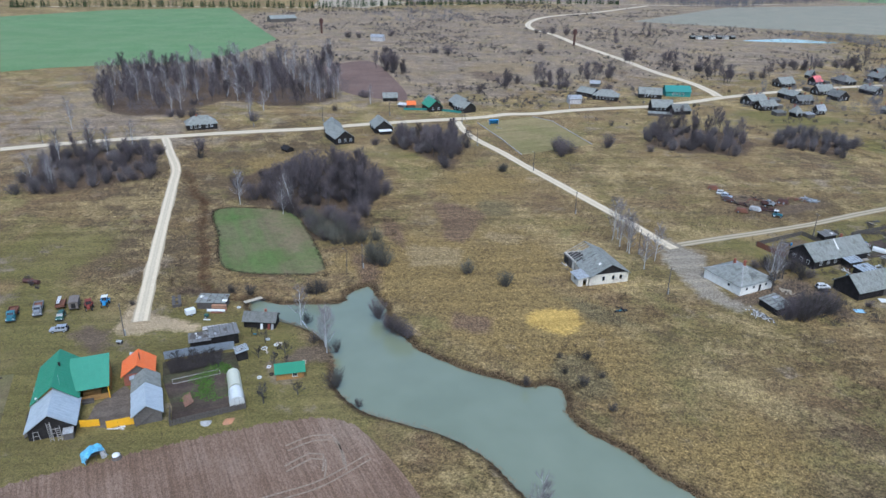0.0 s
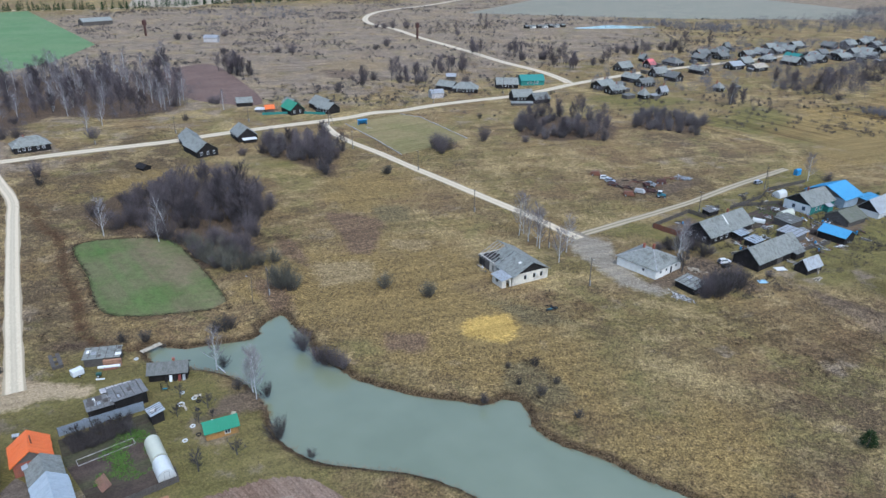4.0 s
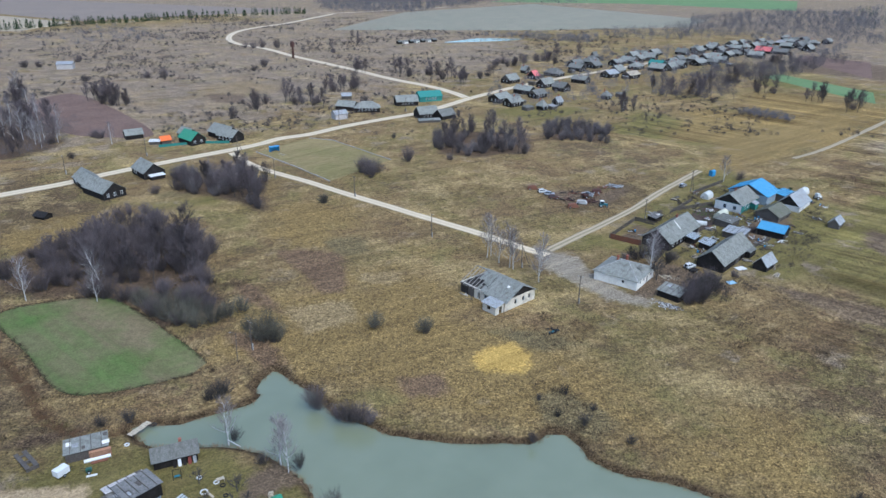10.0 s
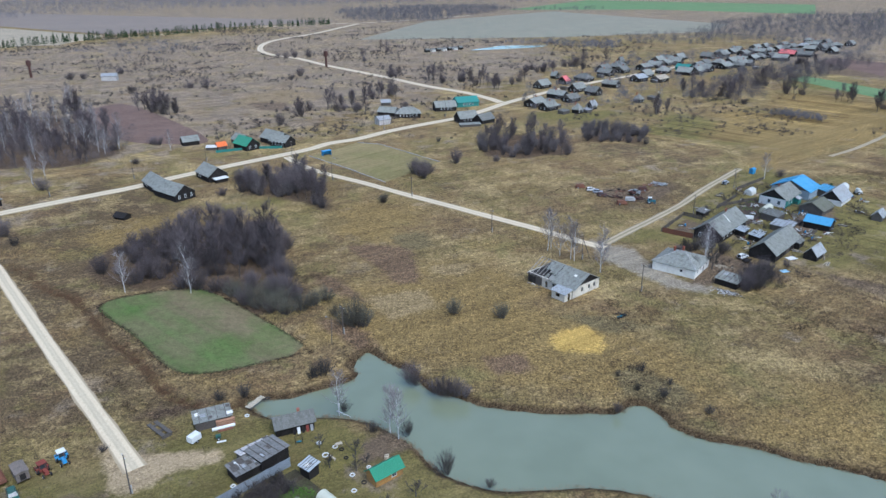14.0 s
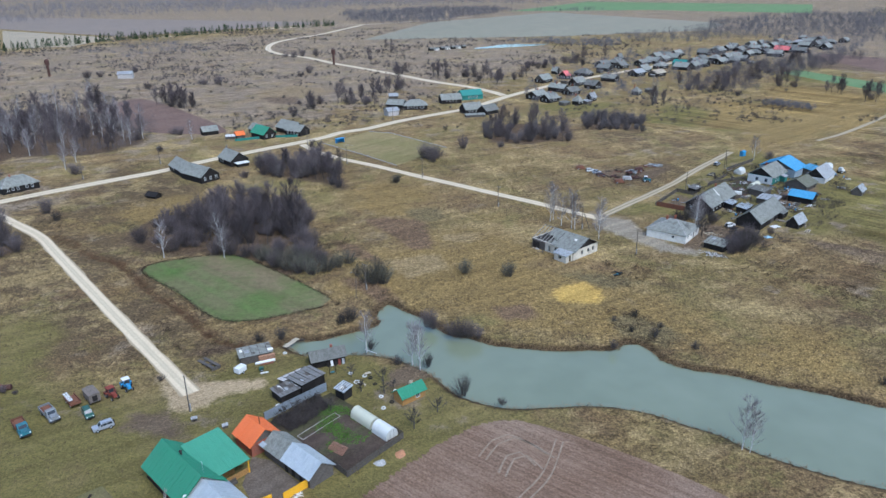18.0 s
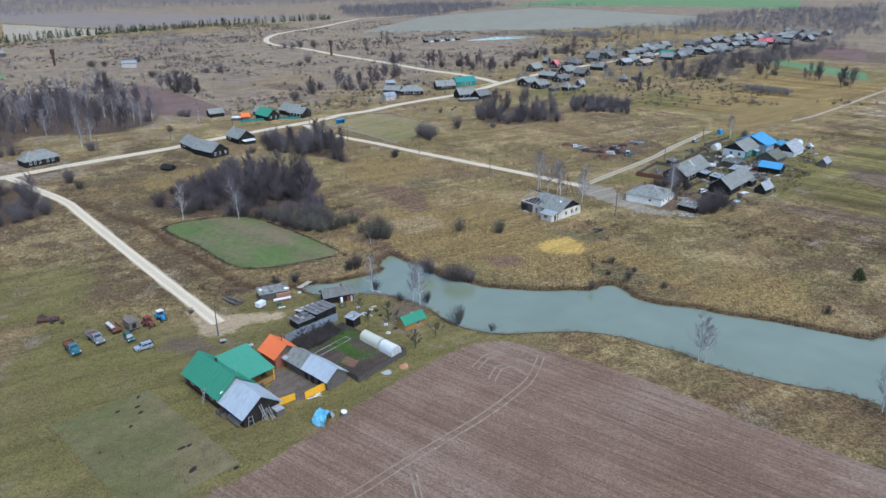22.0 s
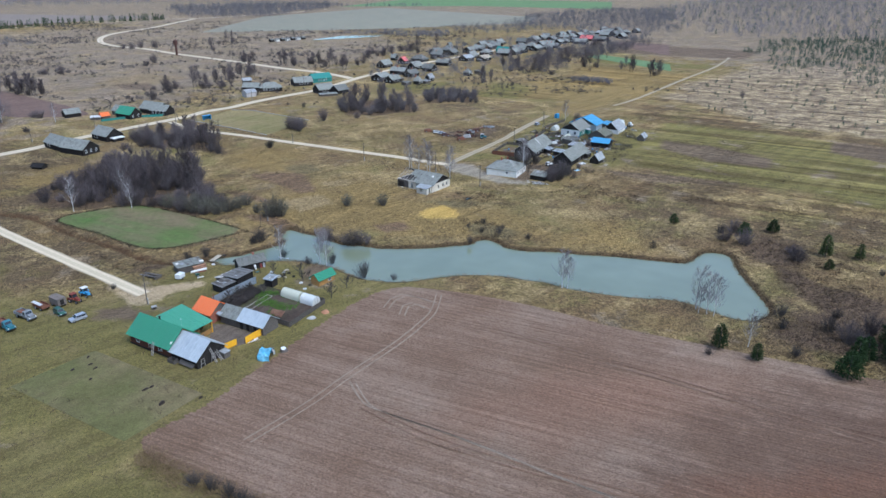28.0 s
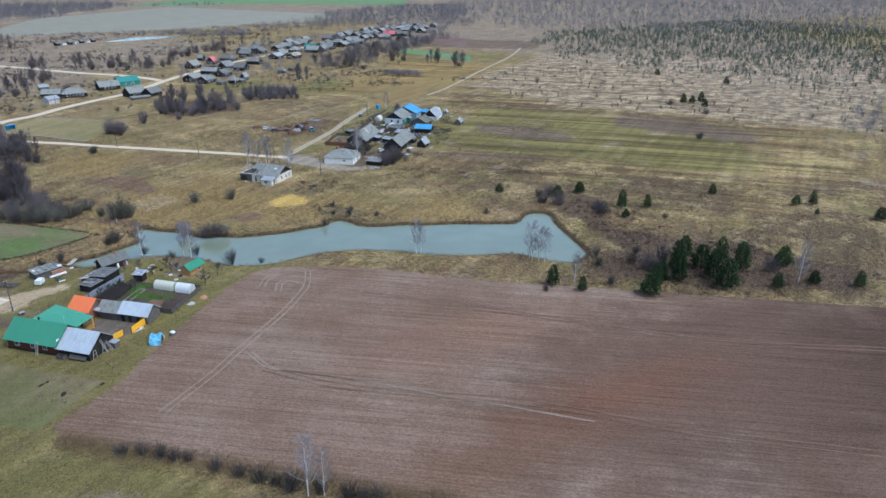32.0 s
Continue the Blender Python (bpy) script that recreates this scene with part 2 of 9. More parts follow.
def land():
    """Dry autumn grassland; broad soft zones come from point attributes named after their cover; moor also carries
    painted haze.
    """
    m, nt, b = shader("dry_grassland")
    vec = coords(nt)
    broad = noise_tex(nt, vec, 0.02, 5, 0.62)
    mid = noise_tex(nt, vec, 0.16, 6, 0.65)
    fine = noise_tex(nt, vec, 2.0, 6, 0.75)
    tiny = noise_tex(nt, vec, 6.0, 4, 0.7)
    broad2 = noise_tex(nt, vec, 0.045, 5, 0.65)
    col = ramp(nt, broad, [(0.32, (0.145, 0.11, 0.07)), (0.45, (0.225, 0.165, 0.088)), (0.56, (0.18, 0.155, 0.068)), (0.68, (0.26, 0.2, 0.11))])
    col = mix(nt, ramp(nt, broad2, [(0.42, (0, 0, 0)), (0.62, (0.8, 0.8, 0.8))]), col, ramp(nt, broad, [(0.35, (0.27, 0.21, 0.115)), (0.5, (0.16, 0.12, 0.078)), (0.65, (0.165, 0.15, 0.065))]))
    col = mix(nt, ramp(nt, mid, [(0.4, (0, 0, 0)), (0.72, (0.6, 0.6, 0.6))]), col, (0.29, 0.215, 0.115))
    patch = noise_tex(nt, vec, 0.055, 7, 0.68)
    weave = noise_tex(nt, vec, 0.35, 5, 0.7)

    def zone(attribute, colour_a, colour_b, col, rough_edge=2.0, mottle=None, by=None, most=1.0):
        a = nt.nodes.new("ShaderNodeAttribute")
        a.attribute_name = attribute
        add = nt.nodes.new("ShaderNodeMath")
        add.operation = "MULTIPLY_ADD"
        add.inputs[1].default_value = rough_edge
        nt.links.new(mottle or patch, add.inputs[0])
        nt.links.new(a.outputs["Fac"], add.inputs[2])
        off = rough_edge * 0.5
        lift = node(nt, "MapRange")
        lift.inputs["From Min"].default_value = off + 0.35
        lift.inputs["From Max"].default_value = off + 0.8
        nt.links.new(add.outputs[0], lift.inputs["Value"])
        own = ramp(nt, by or fine, [(0.42, colour_a), (0.58, colour_b)] if by else [(0.3, colour_a), (0.7, colour_b)])
        lift.inputs["To Max"].default_value = most
        return mix(nt, lift.outputs[0], col, own)

    col = zone("dark", (0.1, 0.076, 0.05), (0.185, 0.142, 0.09), col)
    col = zone("lush", (0.133, 0.125, 0.046), (0.205, 0.176, 0.074), col)
    # Moor colours are raised and greyed to include the haze of distance.
    col = zone("moor", (0.175, 0.145, 0.12), (0.285, 0.236, 0.188), col, 5.0)
    calm = nt.nodes.new("ShaderNodeAttribute")
    calm.attribute_name = "calm"
    open_ground = nt.nodes.new("ShaderNodeMath")
    open_ground.operation = "MULTIPLY_ADD"
    open_ground.inputs[1].default_value, open_ground.inputs[2].default_value = -0.8, 1.0
    nt.links.new(calm.outputs["Fac"], open_ground.inputs[0])
    for move, scale, low, high, most, colour in ((70.0, 0.03, 0.51, 0.58, 0.8, (0.37, 0.295, 0.16)), (190.0, 0.036, 0.52, 0.59, 0.75, (0.18, 0.128, 0.078)), (330.0, 0.04, 0.53, 0.6, 0.7, (0.2, 0.178, 0.08)), (470.0, 0.085, 0.56, 0.62, 0.5, (0.09, 0.07, 0.052)), (610.0, 0.12, 0.54, 0.61, 0.6, (0.36, 0.285, 0.165))):
        place = nt.nodes.new("ShaderNodeMapping")
        place.inputs["Location"].default_value = (move, -move, 0)
        nt.links.new(vec, place.inputs["Vector"])
        drift = noise_tex(nt, place.outputs[0], scale, 9, 0.72)
        share = nt.nodes.new("ShaderNodeMath")
        share.operation = "MULTIPLY"
        nt.links.new(ramp(nt, drift, [(low, (0, 0, 0)), (high, (most,) * 3)]), share.inputs[0])
        nt.links.new(open_ground.outputs[0], share.inputs[1])
        col = mix(nt, share.outputs[0], col, colour)
    col = zone("ochre", (0.195, 0.145, 0.064), (0.31, 0.232, 0.11), col)
    flecks = noise_tex(nt, vec, 0.11, 8, 0.72)
    col = zone("moor", (0.16, 0.132, 0.11), (0.31, 0.258, 0.208), col, 4.0, None, flecks, 0.55)
    col = zone("pale", (0.17, 0.132, 0.104), (0.41, 0.342, 0.245), col, 1.2, None, flecks)
    col = zone("hollow", (0.24, 0.185, 0.105), (0.37, 0.295, 0.175), col, 1.6, weave)
    col = zone("rusty", (0.14, 0.097, 0.068), (0.22, 0.158, 0.11), col, 1.4, weave)
    col = zone("weedy", (0.12, 0.102, 0.062), (0.24, 0.2, 0.115), col, 1.6, weave)
    col = zone("litter", (0.07, 0.051, 0.04), (0.15, 0.112, 0.084), col)
    col = zone("bank", (0.05, 0.037, 0.025), (0.1, 0.072, 0.045), col, 1.2, weave)
    col = zone("straw", (0.4, 0.27, 0.075), (0.6, 0.43, 0.15), col, 1.4, weave)
    col = zone("bare", (0.12, 0.092, 0.07), (0.195, 0.152, 0.115), col, 1.6, weave)
    col = zone("stony", (0.23, 0.205, 0.175), (0.37, 0.335, 0.29), col, 1.6, weave)
    col = zone("sandy", (0.36, 0.285, 0.19), (0.52, 0.42, 0.295), col, 1.4, weave)
    turn = nt.nodes.new("ShaderNodeMapping")
    turn.inputs["Rotation"].default_value = (0, 0, radians(-33))
    nt.links.new(vec, turn.inputs["Vector"])
    pull = nt.nodes.new("ShaderNodeMapping")
    pull.inputs["Scale"].default_value = (0.07, 1, 1)
    nt.links.new(turn.outputs[0], pull.inputs["Vector"])
    streak = noise_tex(nt, pull.outputs[0], 0.22, 6, 0.7)
    col = mix(nt, 1.0, col, ramp(nt, streak, [(0.33, (0.72, 0.72, 0.7)), (0.5, (0.96, 0.97, 0.96)), (0.68, (1.18, 1.18, 1.12))]), "MULTIPLY")

    worked = nt.nodes.new("ShaderNodeAttribute")
    worked.attribute_name = "strips"
    for width, low, high in ((0.09, (0.6, 0.56, 0.52), (1.3, 1.3, 1.24)), (0.3, (0.68, 0.66, 0.62), (1.28, 1.27, 1.22))):
        lay = nt.nodes.new("ShaderNodeMapping")
        lay.inputs["Rotation"].default_value = (0, 0, radians(STRIP_TURN))
        nt.links.new(vec, lay.inputs["Vector"])
        longer = nt.nodes.new("ShaderNodeMapping")
        longer.inputs["Scale"].default_value = (0.04, 1, 1)
        nt.links.new(lay.outputs[0], longer.inputs["Vector"])
        bands = ramp(nt, noise_tex(nt, longer.outputs[0], width, 5, 0.65), [(0.36, low), (0.5, (1, 1, 1)), (0.64, high)])
        col = mix(nt, 1.0, col, mix(nt, worked.outputs["Fac"], (1.0, 1.0, 1.0), bands), "MULTIPLY")

    def grain(colour):
        """Coarse growth, gentler on short turf."""
        soft = nt.nodes.new("ShaderNodeMath")
        soft.operation = "MULTIPLY"
        soft.inputs[1].default_value = 0.65
        nt.links.new(calm.outputs["Fac"], soft.inputs[0])
        return mix(nt, soft.outputs[0], colour, (1.0, 1.0, 1.0))

    clump = noise_tex(nt, vec, 0.7, 9, 0.82)
    col = mix(nt, 1.0, col, grain(ramp(nt, clump, [(0.38, (0.42, 0.4, 0.38)), (0.5, (1, 0.99, 0.98)), (0.63, (1.5, 1.47, 1.38))])), "MULTIPLY")
    col = mix(nt, 1.0, col, grain(ramp(nt, fine, [(0.36, (0.4, 0.385, 0.36)), (0.5, (0.98, 0.98, 0.97)), (0.64, (1.65, 1.6, 1.5))])), "MULTIPLY")
    col = mix(nt, 1.0, col, ramp(nt, tiny, [(0.3, (0.6, 0.6, 0.59)), (0.7, (1.4, 1.39, 1.36))]), "MULTIPLY")
    # Warm tint on near land; weaker over the moor, which imitates distant haze.
    hazed_moor = nt.nodes.new("ShaderNodeAttribute")
    hazed_moor.attribute_name = "moor"
    col = mix(nt, 1.0, col, mix(nt, hazed_moor.outputs["Fac"], (0.97, 0.905, 0.79), (0.99, 0.925, 0.85)), "MULTIPLY")
    nt.links.new(col, b.inputs["Base Color"])
    b.inputs["Roughness"].default_value = 0.95
    b.inputs["Specular IOR Level"].default_value = 0.1
    add = nt.nodes.new("ShaderNodeMath")
    nt.links.new(clump, add.inputs[0])
    nt.links.new(fine, add.inputs[1])
    bump(nt, b, add.outputs[0], 1.0, 0.35)
    return m


def field(name, a, b_col, c, rows_angle, rows_scale, strength=0.5, relief=0.3, crumb=0.4, groove=0.12):
    """A worked field: broad patches a-b, streaks of c along the rows."""
    m, nt, b = shader(name)
    vec = coords(nt)
    mp = nt.nodes.new("ShaderNodeMapping")
    mp.inputs["Rotation"].default_value = (0, 0, radians(-rows_angle))
    nt.links.new(vec, mp.inputs["Vector"])
    st = nt.nodes.new("ShaderNodeMapping")
    st.inputs["Scale"].default_value = (0.02, 1, 1)
    nt.links.new(mp.outputs[0], st.inputs["Vector"])
    broad = noise_tex(nt, vec, 0.035, 5, 0.6)
    streak = noise_tex(nt, st.outputs[0], rows_scale * 0.35, 5, 0.7)
    furrow = noise_tex(nt, st.outputs[0], rows_scale, 3, 0.6)
    fine = noise_tex(nt, vec, 2.6, 6, 0.8)
    col = ramp(nt, broad, [(0.42, a), (0.58, b_col)])
    col = mix(nt, ramp(nt, streak, [(0.45, (0, 0, 0)), (0.7, (strength,) * 3)]), col, c)
    col = mix(nt, 1.0, col, ramp(nt, furrow, [(0.36, (1 - groove,) * 3), (0.5, (1, 1, 1)), (0.64, (1 + groove,) * 3)]), "MULTIPLY")
    clump = noise_tex(nt, vec, 0.45, 6, 0.75)
    col = mix(nt, 1.0, col, ramp(nt, clump, [(0.3, (1 - crumb * 0.6,) * 3), (0.7, (1 + crumb * 0.6,) * 3)]), "MULTIPLY")
    col = mix(nt, 1.0, col, ramp(nt, fine, [(0.32, (1 - crumb,) * 3), (0.5, (1, 1, 1)), (0.68, (1 + crumb,) * 3)]), "MULTIPLY")
    nt.links.new(col, b.inputs["Base Color"])
    b.inputs["Roughness"].default_value = 0.95
    b.inputs["Specular IOR Level"].default_value = 0.1
    add = nt.nodes.new("ShaderNodeMath")
    nt.links.new(furrow, add.inputs[0])
    nt.links.new(fine, add.inputs[1])
    bump(nt, b, add.outputs[0], 0.8, relief)
    return m


def ploughed():
    """Bare turned soil: pinkish-grey where dry, red-brown where damp, darker where vignetted, streaked along the rows.
    """
    m, nt, b = shader("ploughed_soil")
    vec = coords(nt)
    turn = nt.nodes.new("ShaderNodeMapping")
    turn.inputs["Rotation"].default_value = (0, 0, radians(38))
    nt.links.new(vec, turn.inputs["Vector"])

    def along(stretch, scale, detail=4, rough=0.6):
        pull = nt.nodes.new("ShaderNodeMapping")
        pull.inputs["Scale"].default_value = (stretch, 1, 1)
        nt.links.new(turn.outputs[0], pull.inputs["Vector"])
        return noise_tex(nt, pull.outputs[0], scale, detail, rough)

    def damp_and_vignette(x, y, reach_x, reach_y):
        """A patch of its own ragged shape: damp soil, and lens vignetting painted as soil colour."""
        place = nt.nodes.new("ShaderNodeMapping")
        place.inputs["Location"].default_value = (-x, -y, 0)
        nt.links.new(vec, place.inputs["Vector"])
        spin = nt.nodes.new("ShaderNodeMapping")
        spin.inputs["Rotation"].default_value = (0, 0, radians(38))
        spin.inputs["Scale"].default_value = (1 / reach_x, 1 / reach_y, 0)
        nt.links.new(place.outputs[0], spin.inputs["Vector"])
        far = nt.nodes.new("ShaderNodeVectorMath")
        far.operation = "LENGTH"
        nt.links.new(spin.outputs[0], far.inputs[0])
        ragged = nt.nodes.new("ShaderNodeMath")
        ragged.operation = "MULTIPLY_ADD"
        ragged.inputs[1].default_value = 1.6
        nt.links.new(noise_tex(nt, vec, 0.09, 6, 0.65), ragged.inputs[0])
        nt.links.new(far.outputs["Value"], ragged.inputs[2])
        fade = node(nt, "MapRange")
        fade.inputs["From Min"].default_value, fade.inputs["From Max"].default_value = 2.1, 1.1
        nt.links.new(ragged.outputs[0], fade.inputs["Value"])
        return fade.outputs[0]

    broad = noise_tex(nt, vec, 0.025, 6, 0.62)
    col = ramp(nt, broad, [(0.38, (0.165, 0.104, 0.066)), (0.5, (0.2, 0.132, 0.088)), (0.62, (0.235, 0.165, 0.115))])
    # The two widest patches also paint the lens's corner darkening into the soil.
    for x, y, rx, ry, colour in ((42, 52, 34, 12, (0.205, 0.122, 0.078)), (128, -6, 85, 52, (0.085, 0.052, 0.033)), (20, 8, 26, 7, (0.17, 0.102, 0.062)), (75, 10, 46, 30, (0.13, 0.08, 0.052)), (54, 14, 32, 10, (0.15, 0.078, 0.046))):
        col = mix(nt, damp_and_vignette(x, y, rx, ry), col, colour)
    col = mix(nt, 1.0, col, ramp(nt, along(0.05, 0.3), [(0.34, (0.93, 0.92, 0.91)), (0.5, (1, 1, 1)), (0.66, (1.06, 1.065, 1.07))]), "MULTIPLY")
    col = mix(nt, 1.0, col, ramp(nt, along(0.02, 1.5), [(0.36, (0.82, 0.81, 0.79)), (0.5, (1, 1, 1)), (0.64, (1.14, 1.15, 1.16))]), "MULTIPLY")
    fine = noise_tex(nt, vec, 2.8, 6, 0.8)
    tiny = along(0.35, 5.0, 5, 0.75)
    col = mix(nt, 1.0, col, ramp(nt, fine, [(0.3, (0.6, 0.58, 0.56)), (0.5, (1, 1, 1)), (0.7, (1.4, 1.42, 1.42))]), "MULTIPLY")
    col = mix(nt, 1.0, col, ramp(nt, tiny, [(0.3, (0.6, 0.58, 0.56)), (0.5, (1, 1, 1)), (0.7, (1.4, 1.42, 1.42))]), "MULTIPLY")
    nt.links.new(col, b.inputs["Base Color"])
    b.inputs["Roughness"].default_value = 0.95
    b.inputs["Specular IOR Level"].default_value = 0.1
    bump(nt, b, fine, 0.8, 0.2)
    return m


def gravel(name, light, dark, track=True, crown=None):
    m, nt, b = shader(name)
    vec = coords(nt)
    fine = noise_tex(nt, vec, 2.5, 6, 0.7)
    broad = noise_tex(nt, vec, 0.12, 4)
    col = ramp(nt, broad, [(0.3, light), (0.75, dim(light, 0.78))])
    if track:
        a = nt.nodes.new("ShaderNodeAttribute")
        a.attribute_name = "across"
        add = nt.nodes.new("ShaderNodeMath")
        add.operation = "MULTIPLY_ADD"
        add.inputs[1].default_value = 0.3
        nt.links.new(fine, add.inputs[0])
        nt.links.new(a.outputs["Fac"], add.inputs[2])
        edge = ramp(nt, add.outputs[0], [(0.12, crown or dim(light, 0.85)), (0.36, crown or dim(light, 0.74)), (0.55, light), (0.88, light), (1.0, dark)])
        col = mix(nt, 0.8, col, edge)
    col = mix(nt, 0.45, col, ramp(nt, fine, [(0.3, (0.3,) * 3), (0.7, (0.7,) * 3)]), "OVERLAY")
    nt.links.new(col, b.inputs["Base Color"])
    b.inputs["Roughness"].default_value = 0.9
    bump(nt, b, fine, 0.5, 0.1)
    return m


def water_material():
    m, nt, b = shader("pond_water")
    vec = coords(nt)
    broad = noise_tex(nt, vec, 0.05, 3)
    nt.links.new(ramp(nt, broad, [(0.35, (0.165, 0.183, 0.11)), (0.65, (0.19, 0.208, 0.128))]), b.inputs["Base Color"])
    b.inputs["Roughness"].default_value = 0.04
    b.inputs["IOR"].default_value = 1.5
    b.inputs["Specular IOR Level"].default_value = 1.0
    bump(nt, b, noise_tex(nt, vec, 1.2, 3), 0.03, 0.02)
    return m


def twig_material(name, a, b_col):
    m, nt, b = shader(name)
    g = nt.nodes.new("ShaderNodeNewGeometry")
    o = nt.nodes.new("ShaderNodeObjectInfo")
    half = nt.nodes.new("ShaderNodeMath")
    half.operation = "MULTIPLY_ADD"
    half.inputs[1].default_value = 0.5
    half2 = nt.nodes.new("ShaderNodeMath")
    half2.operation = "MULTIPLY"
    half2.inputs[1].default_value = 0.5
    nt.links.new(o.outputs["Random"], half2.inputs[0])
    nt.links.new(g.outputs["Random Per Island"], half.inputs[0])
    nt.links.new(half2.outputs[0], half.inputs[2])
    nt.links.new(ramp(nt, half.outputs[0], [(0.1, a), (0.9, b_col)]), b.inputs["Base Color"])
    b.inputs["Roughness"].default_value = 0.9
    b.inputs["Specular IOR Level"].default_value = 0.1
    return m


def birch_bark():
    m, nt, b = shader("birch_bark")
    vec = coords(nt)
    st = nt.nodes.new("ShaderNodeMapping")
    st.inputs["Scale"].default_value = (1.5, 1.5, 5)
    nt.links.new(vec, st.inputs["Vector"])
    n = noise_tex(nt, st.outputs[0], 1.5, 4)
    nt.links.new(ramp(nt, n, [(0.36, (0.06, 0.055, 0.05)), (0.48, (0.55, 0.53, 0.49)), (1, (0.68, 0.66, 0.62))]), b.inputs["Base Color"])
    b.inputs["Roughness"].default_value = 0.8
    return m


LAND = land()
PLOUGH_M = ploughed()
TRACK_SOIL = surface("dry_rutted_soil", (0.26, 0.2, 0.14), grain=3, spread=0.5, dirt=(0.19, 0.135, 0.092), tint=0.4)
RUT_SOIL = surface("moist_rut_soil", (0.15, 0.09, 0.055), grain=3, spread=0.5, dirt=(0.2, 0.135, 0.09), tint=0.5, stain=0.15)
PLOUGH_DARK = field("dark_fallow", (0.145, 0.094, 0.072), (0.17, 0.112, 0.085), (0.185, 0.13, 0.1), 47, 1.2, 0.5, 0.3, 0.4, 0.12)
WHEAT_M = field("winter_crop", (0.105, 0.128, 0.042), (0.16, 0.128, 0.07), (0.072, 0.135, 0.03), -42, 0.12, 0.85, 0.1, 0.35)
WHEAT_FAR = field("far_winter_crop", (0.12, 0.195, 0.08), (0.145, 0.21, 0.095), (0.15, 0.205, 0.09), 30, 0.02, 0.6, 0.1, 0.3, 0.03)
MEADOW = field("mown_meadow", (0.2, 0.165, 0.068), (0.24, 0.185, 0.085), (0.17, 0.155, 0.06), 47, 0.5)
GREY_FIELD = field("far_grey_field", (0.225, 0.21, 0.15), (0.25, 0.225, 0.16), (0.21, 0.2, 0.14), 60, 0.02, 0.4, 0.1, 0.3, 0.03)
BROWN_FIELD = field("far_brown_field", (0.22, 0.175, 0.135), (0.2, 0.162, 0.13), (0.24, 0.195, 0.15), 20, 0.02, 0.4, 0.1, 0.3, 0.03)
CLOD = twig_material("soil_clods", (0.1, 0.062, 0.04), (0.29, 0.2, 0.14))
SCRUB = twig_material("moor_scrub_twigs", (0.04, 0.034, 0.031), (0.13, 0.11, 0.1))
STUBBLE = field("pale_stubble", (0.34, 0.28, 0.19), (0.3, 0.25, 0.17), (0.36, 0.3, 0.21), 20, 0.2)
GARDEN = field("garden_soil", (0.055, 0.04, 0.03), (0.08, 0.058, 0.044), (0.075, 0.095, 0.03), 47, 0.5, 0.6)
YARD_GREEN = field("thin_grass_plot", (0.12, 0.112, 0.042), (0.165, 0.128, 0.065), (0.112, 0.112, 0.04), 40, 0.12, 0.6, 0.2, 0.3)
YARD = field("bare_yard", (0.125, 0.1, 0.074), (0.15, 0.118, 0.088), (0.1, 0.08, 0.06), 47, 0.8)
GRAVEL_M = gravel("pale_gravel", (0.6, 0.49, 0.32), (0.29, 0.22, 0.125))
DIRT_M = gravel("dirt_track", (0.42, 0.33, 0.21), (0.2, 0.165, 0.09), True, (0.2, 0.17, 0.085))
WATER = water_material()
TWIG = twig_material("grey_brown_twigs", (0.03, 0.027, 0.024), (0.12, 0.105, 0.092))
TWIG_PURPLE = twig_material("plum_brown_twigs", (0.048, 0.04, 0.04), (0.21, 0.174, 0.172))
TWIG_GREY = twig_material("grey_thicket_twigs", (0.075, 0.066, 0.064), (0.23, 0.2, 0.195))
TWIG_OLIVE = twig_material("willow_twigs", (0.065, 0.062, 0.047), (0.2, 0.188, 0.14))
NEEDLE = twig_material("pine_needles", (0.014, 0.032, 0.013), (0.075, 0.11, 0.038))
TUFT = twig_material("dry_grass", (0.1, 0.075, 0.04), (0.3, 0.224, 0.115))
GREENS = twig_material("green_garden_weeds", (0.06, 0.12, 0.02), (0.16, 0.26, 0.055))
DITCH_WEED = twig_material("rusty_ditch_weeds", (0.05, 0.028, 0.018), (0.2, 0.125, 0.07))
WEED = twig_material("dead_weeds", (0.035, 0.026, 0.02), (0.12, 0.088, 0.06))
SEDGE = twig_material("bank_sedge", (0.09, 0.062, 0.035), (0.26, 0.185, 0.1))
# Twigs and needles for distant woods, lightened and greyed: aerial haze as base colour.
TWIG_HAZED = twig_material("hazed_far_twigs", (0.11, 0.104, 0.107), (0.24, 0.222, 0.226))
NEEDLE_HAZED = twig_material("hazed_far_needles", (0.04, 0.068, 0.045), (0.085, 0.118, 0.08))
TWIG_BIRCH = twig_material("birch_twigs", (0.13, 0.11, 0.105), (0.3, 0.265, 0.255))
BARK = surface("grey_bark", (0.075, 0.066, 0.06), dirt=(0.13, 0.12, 0.11))
BIRCH = birch_bark()


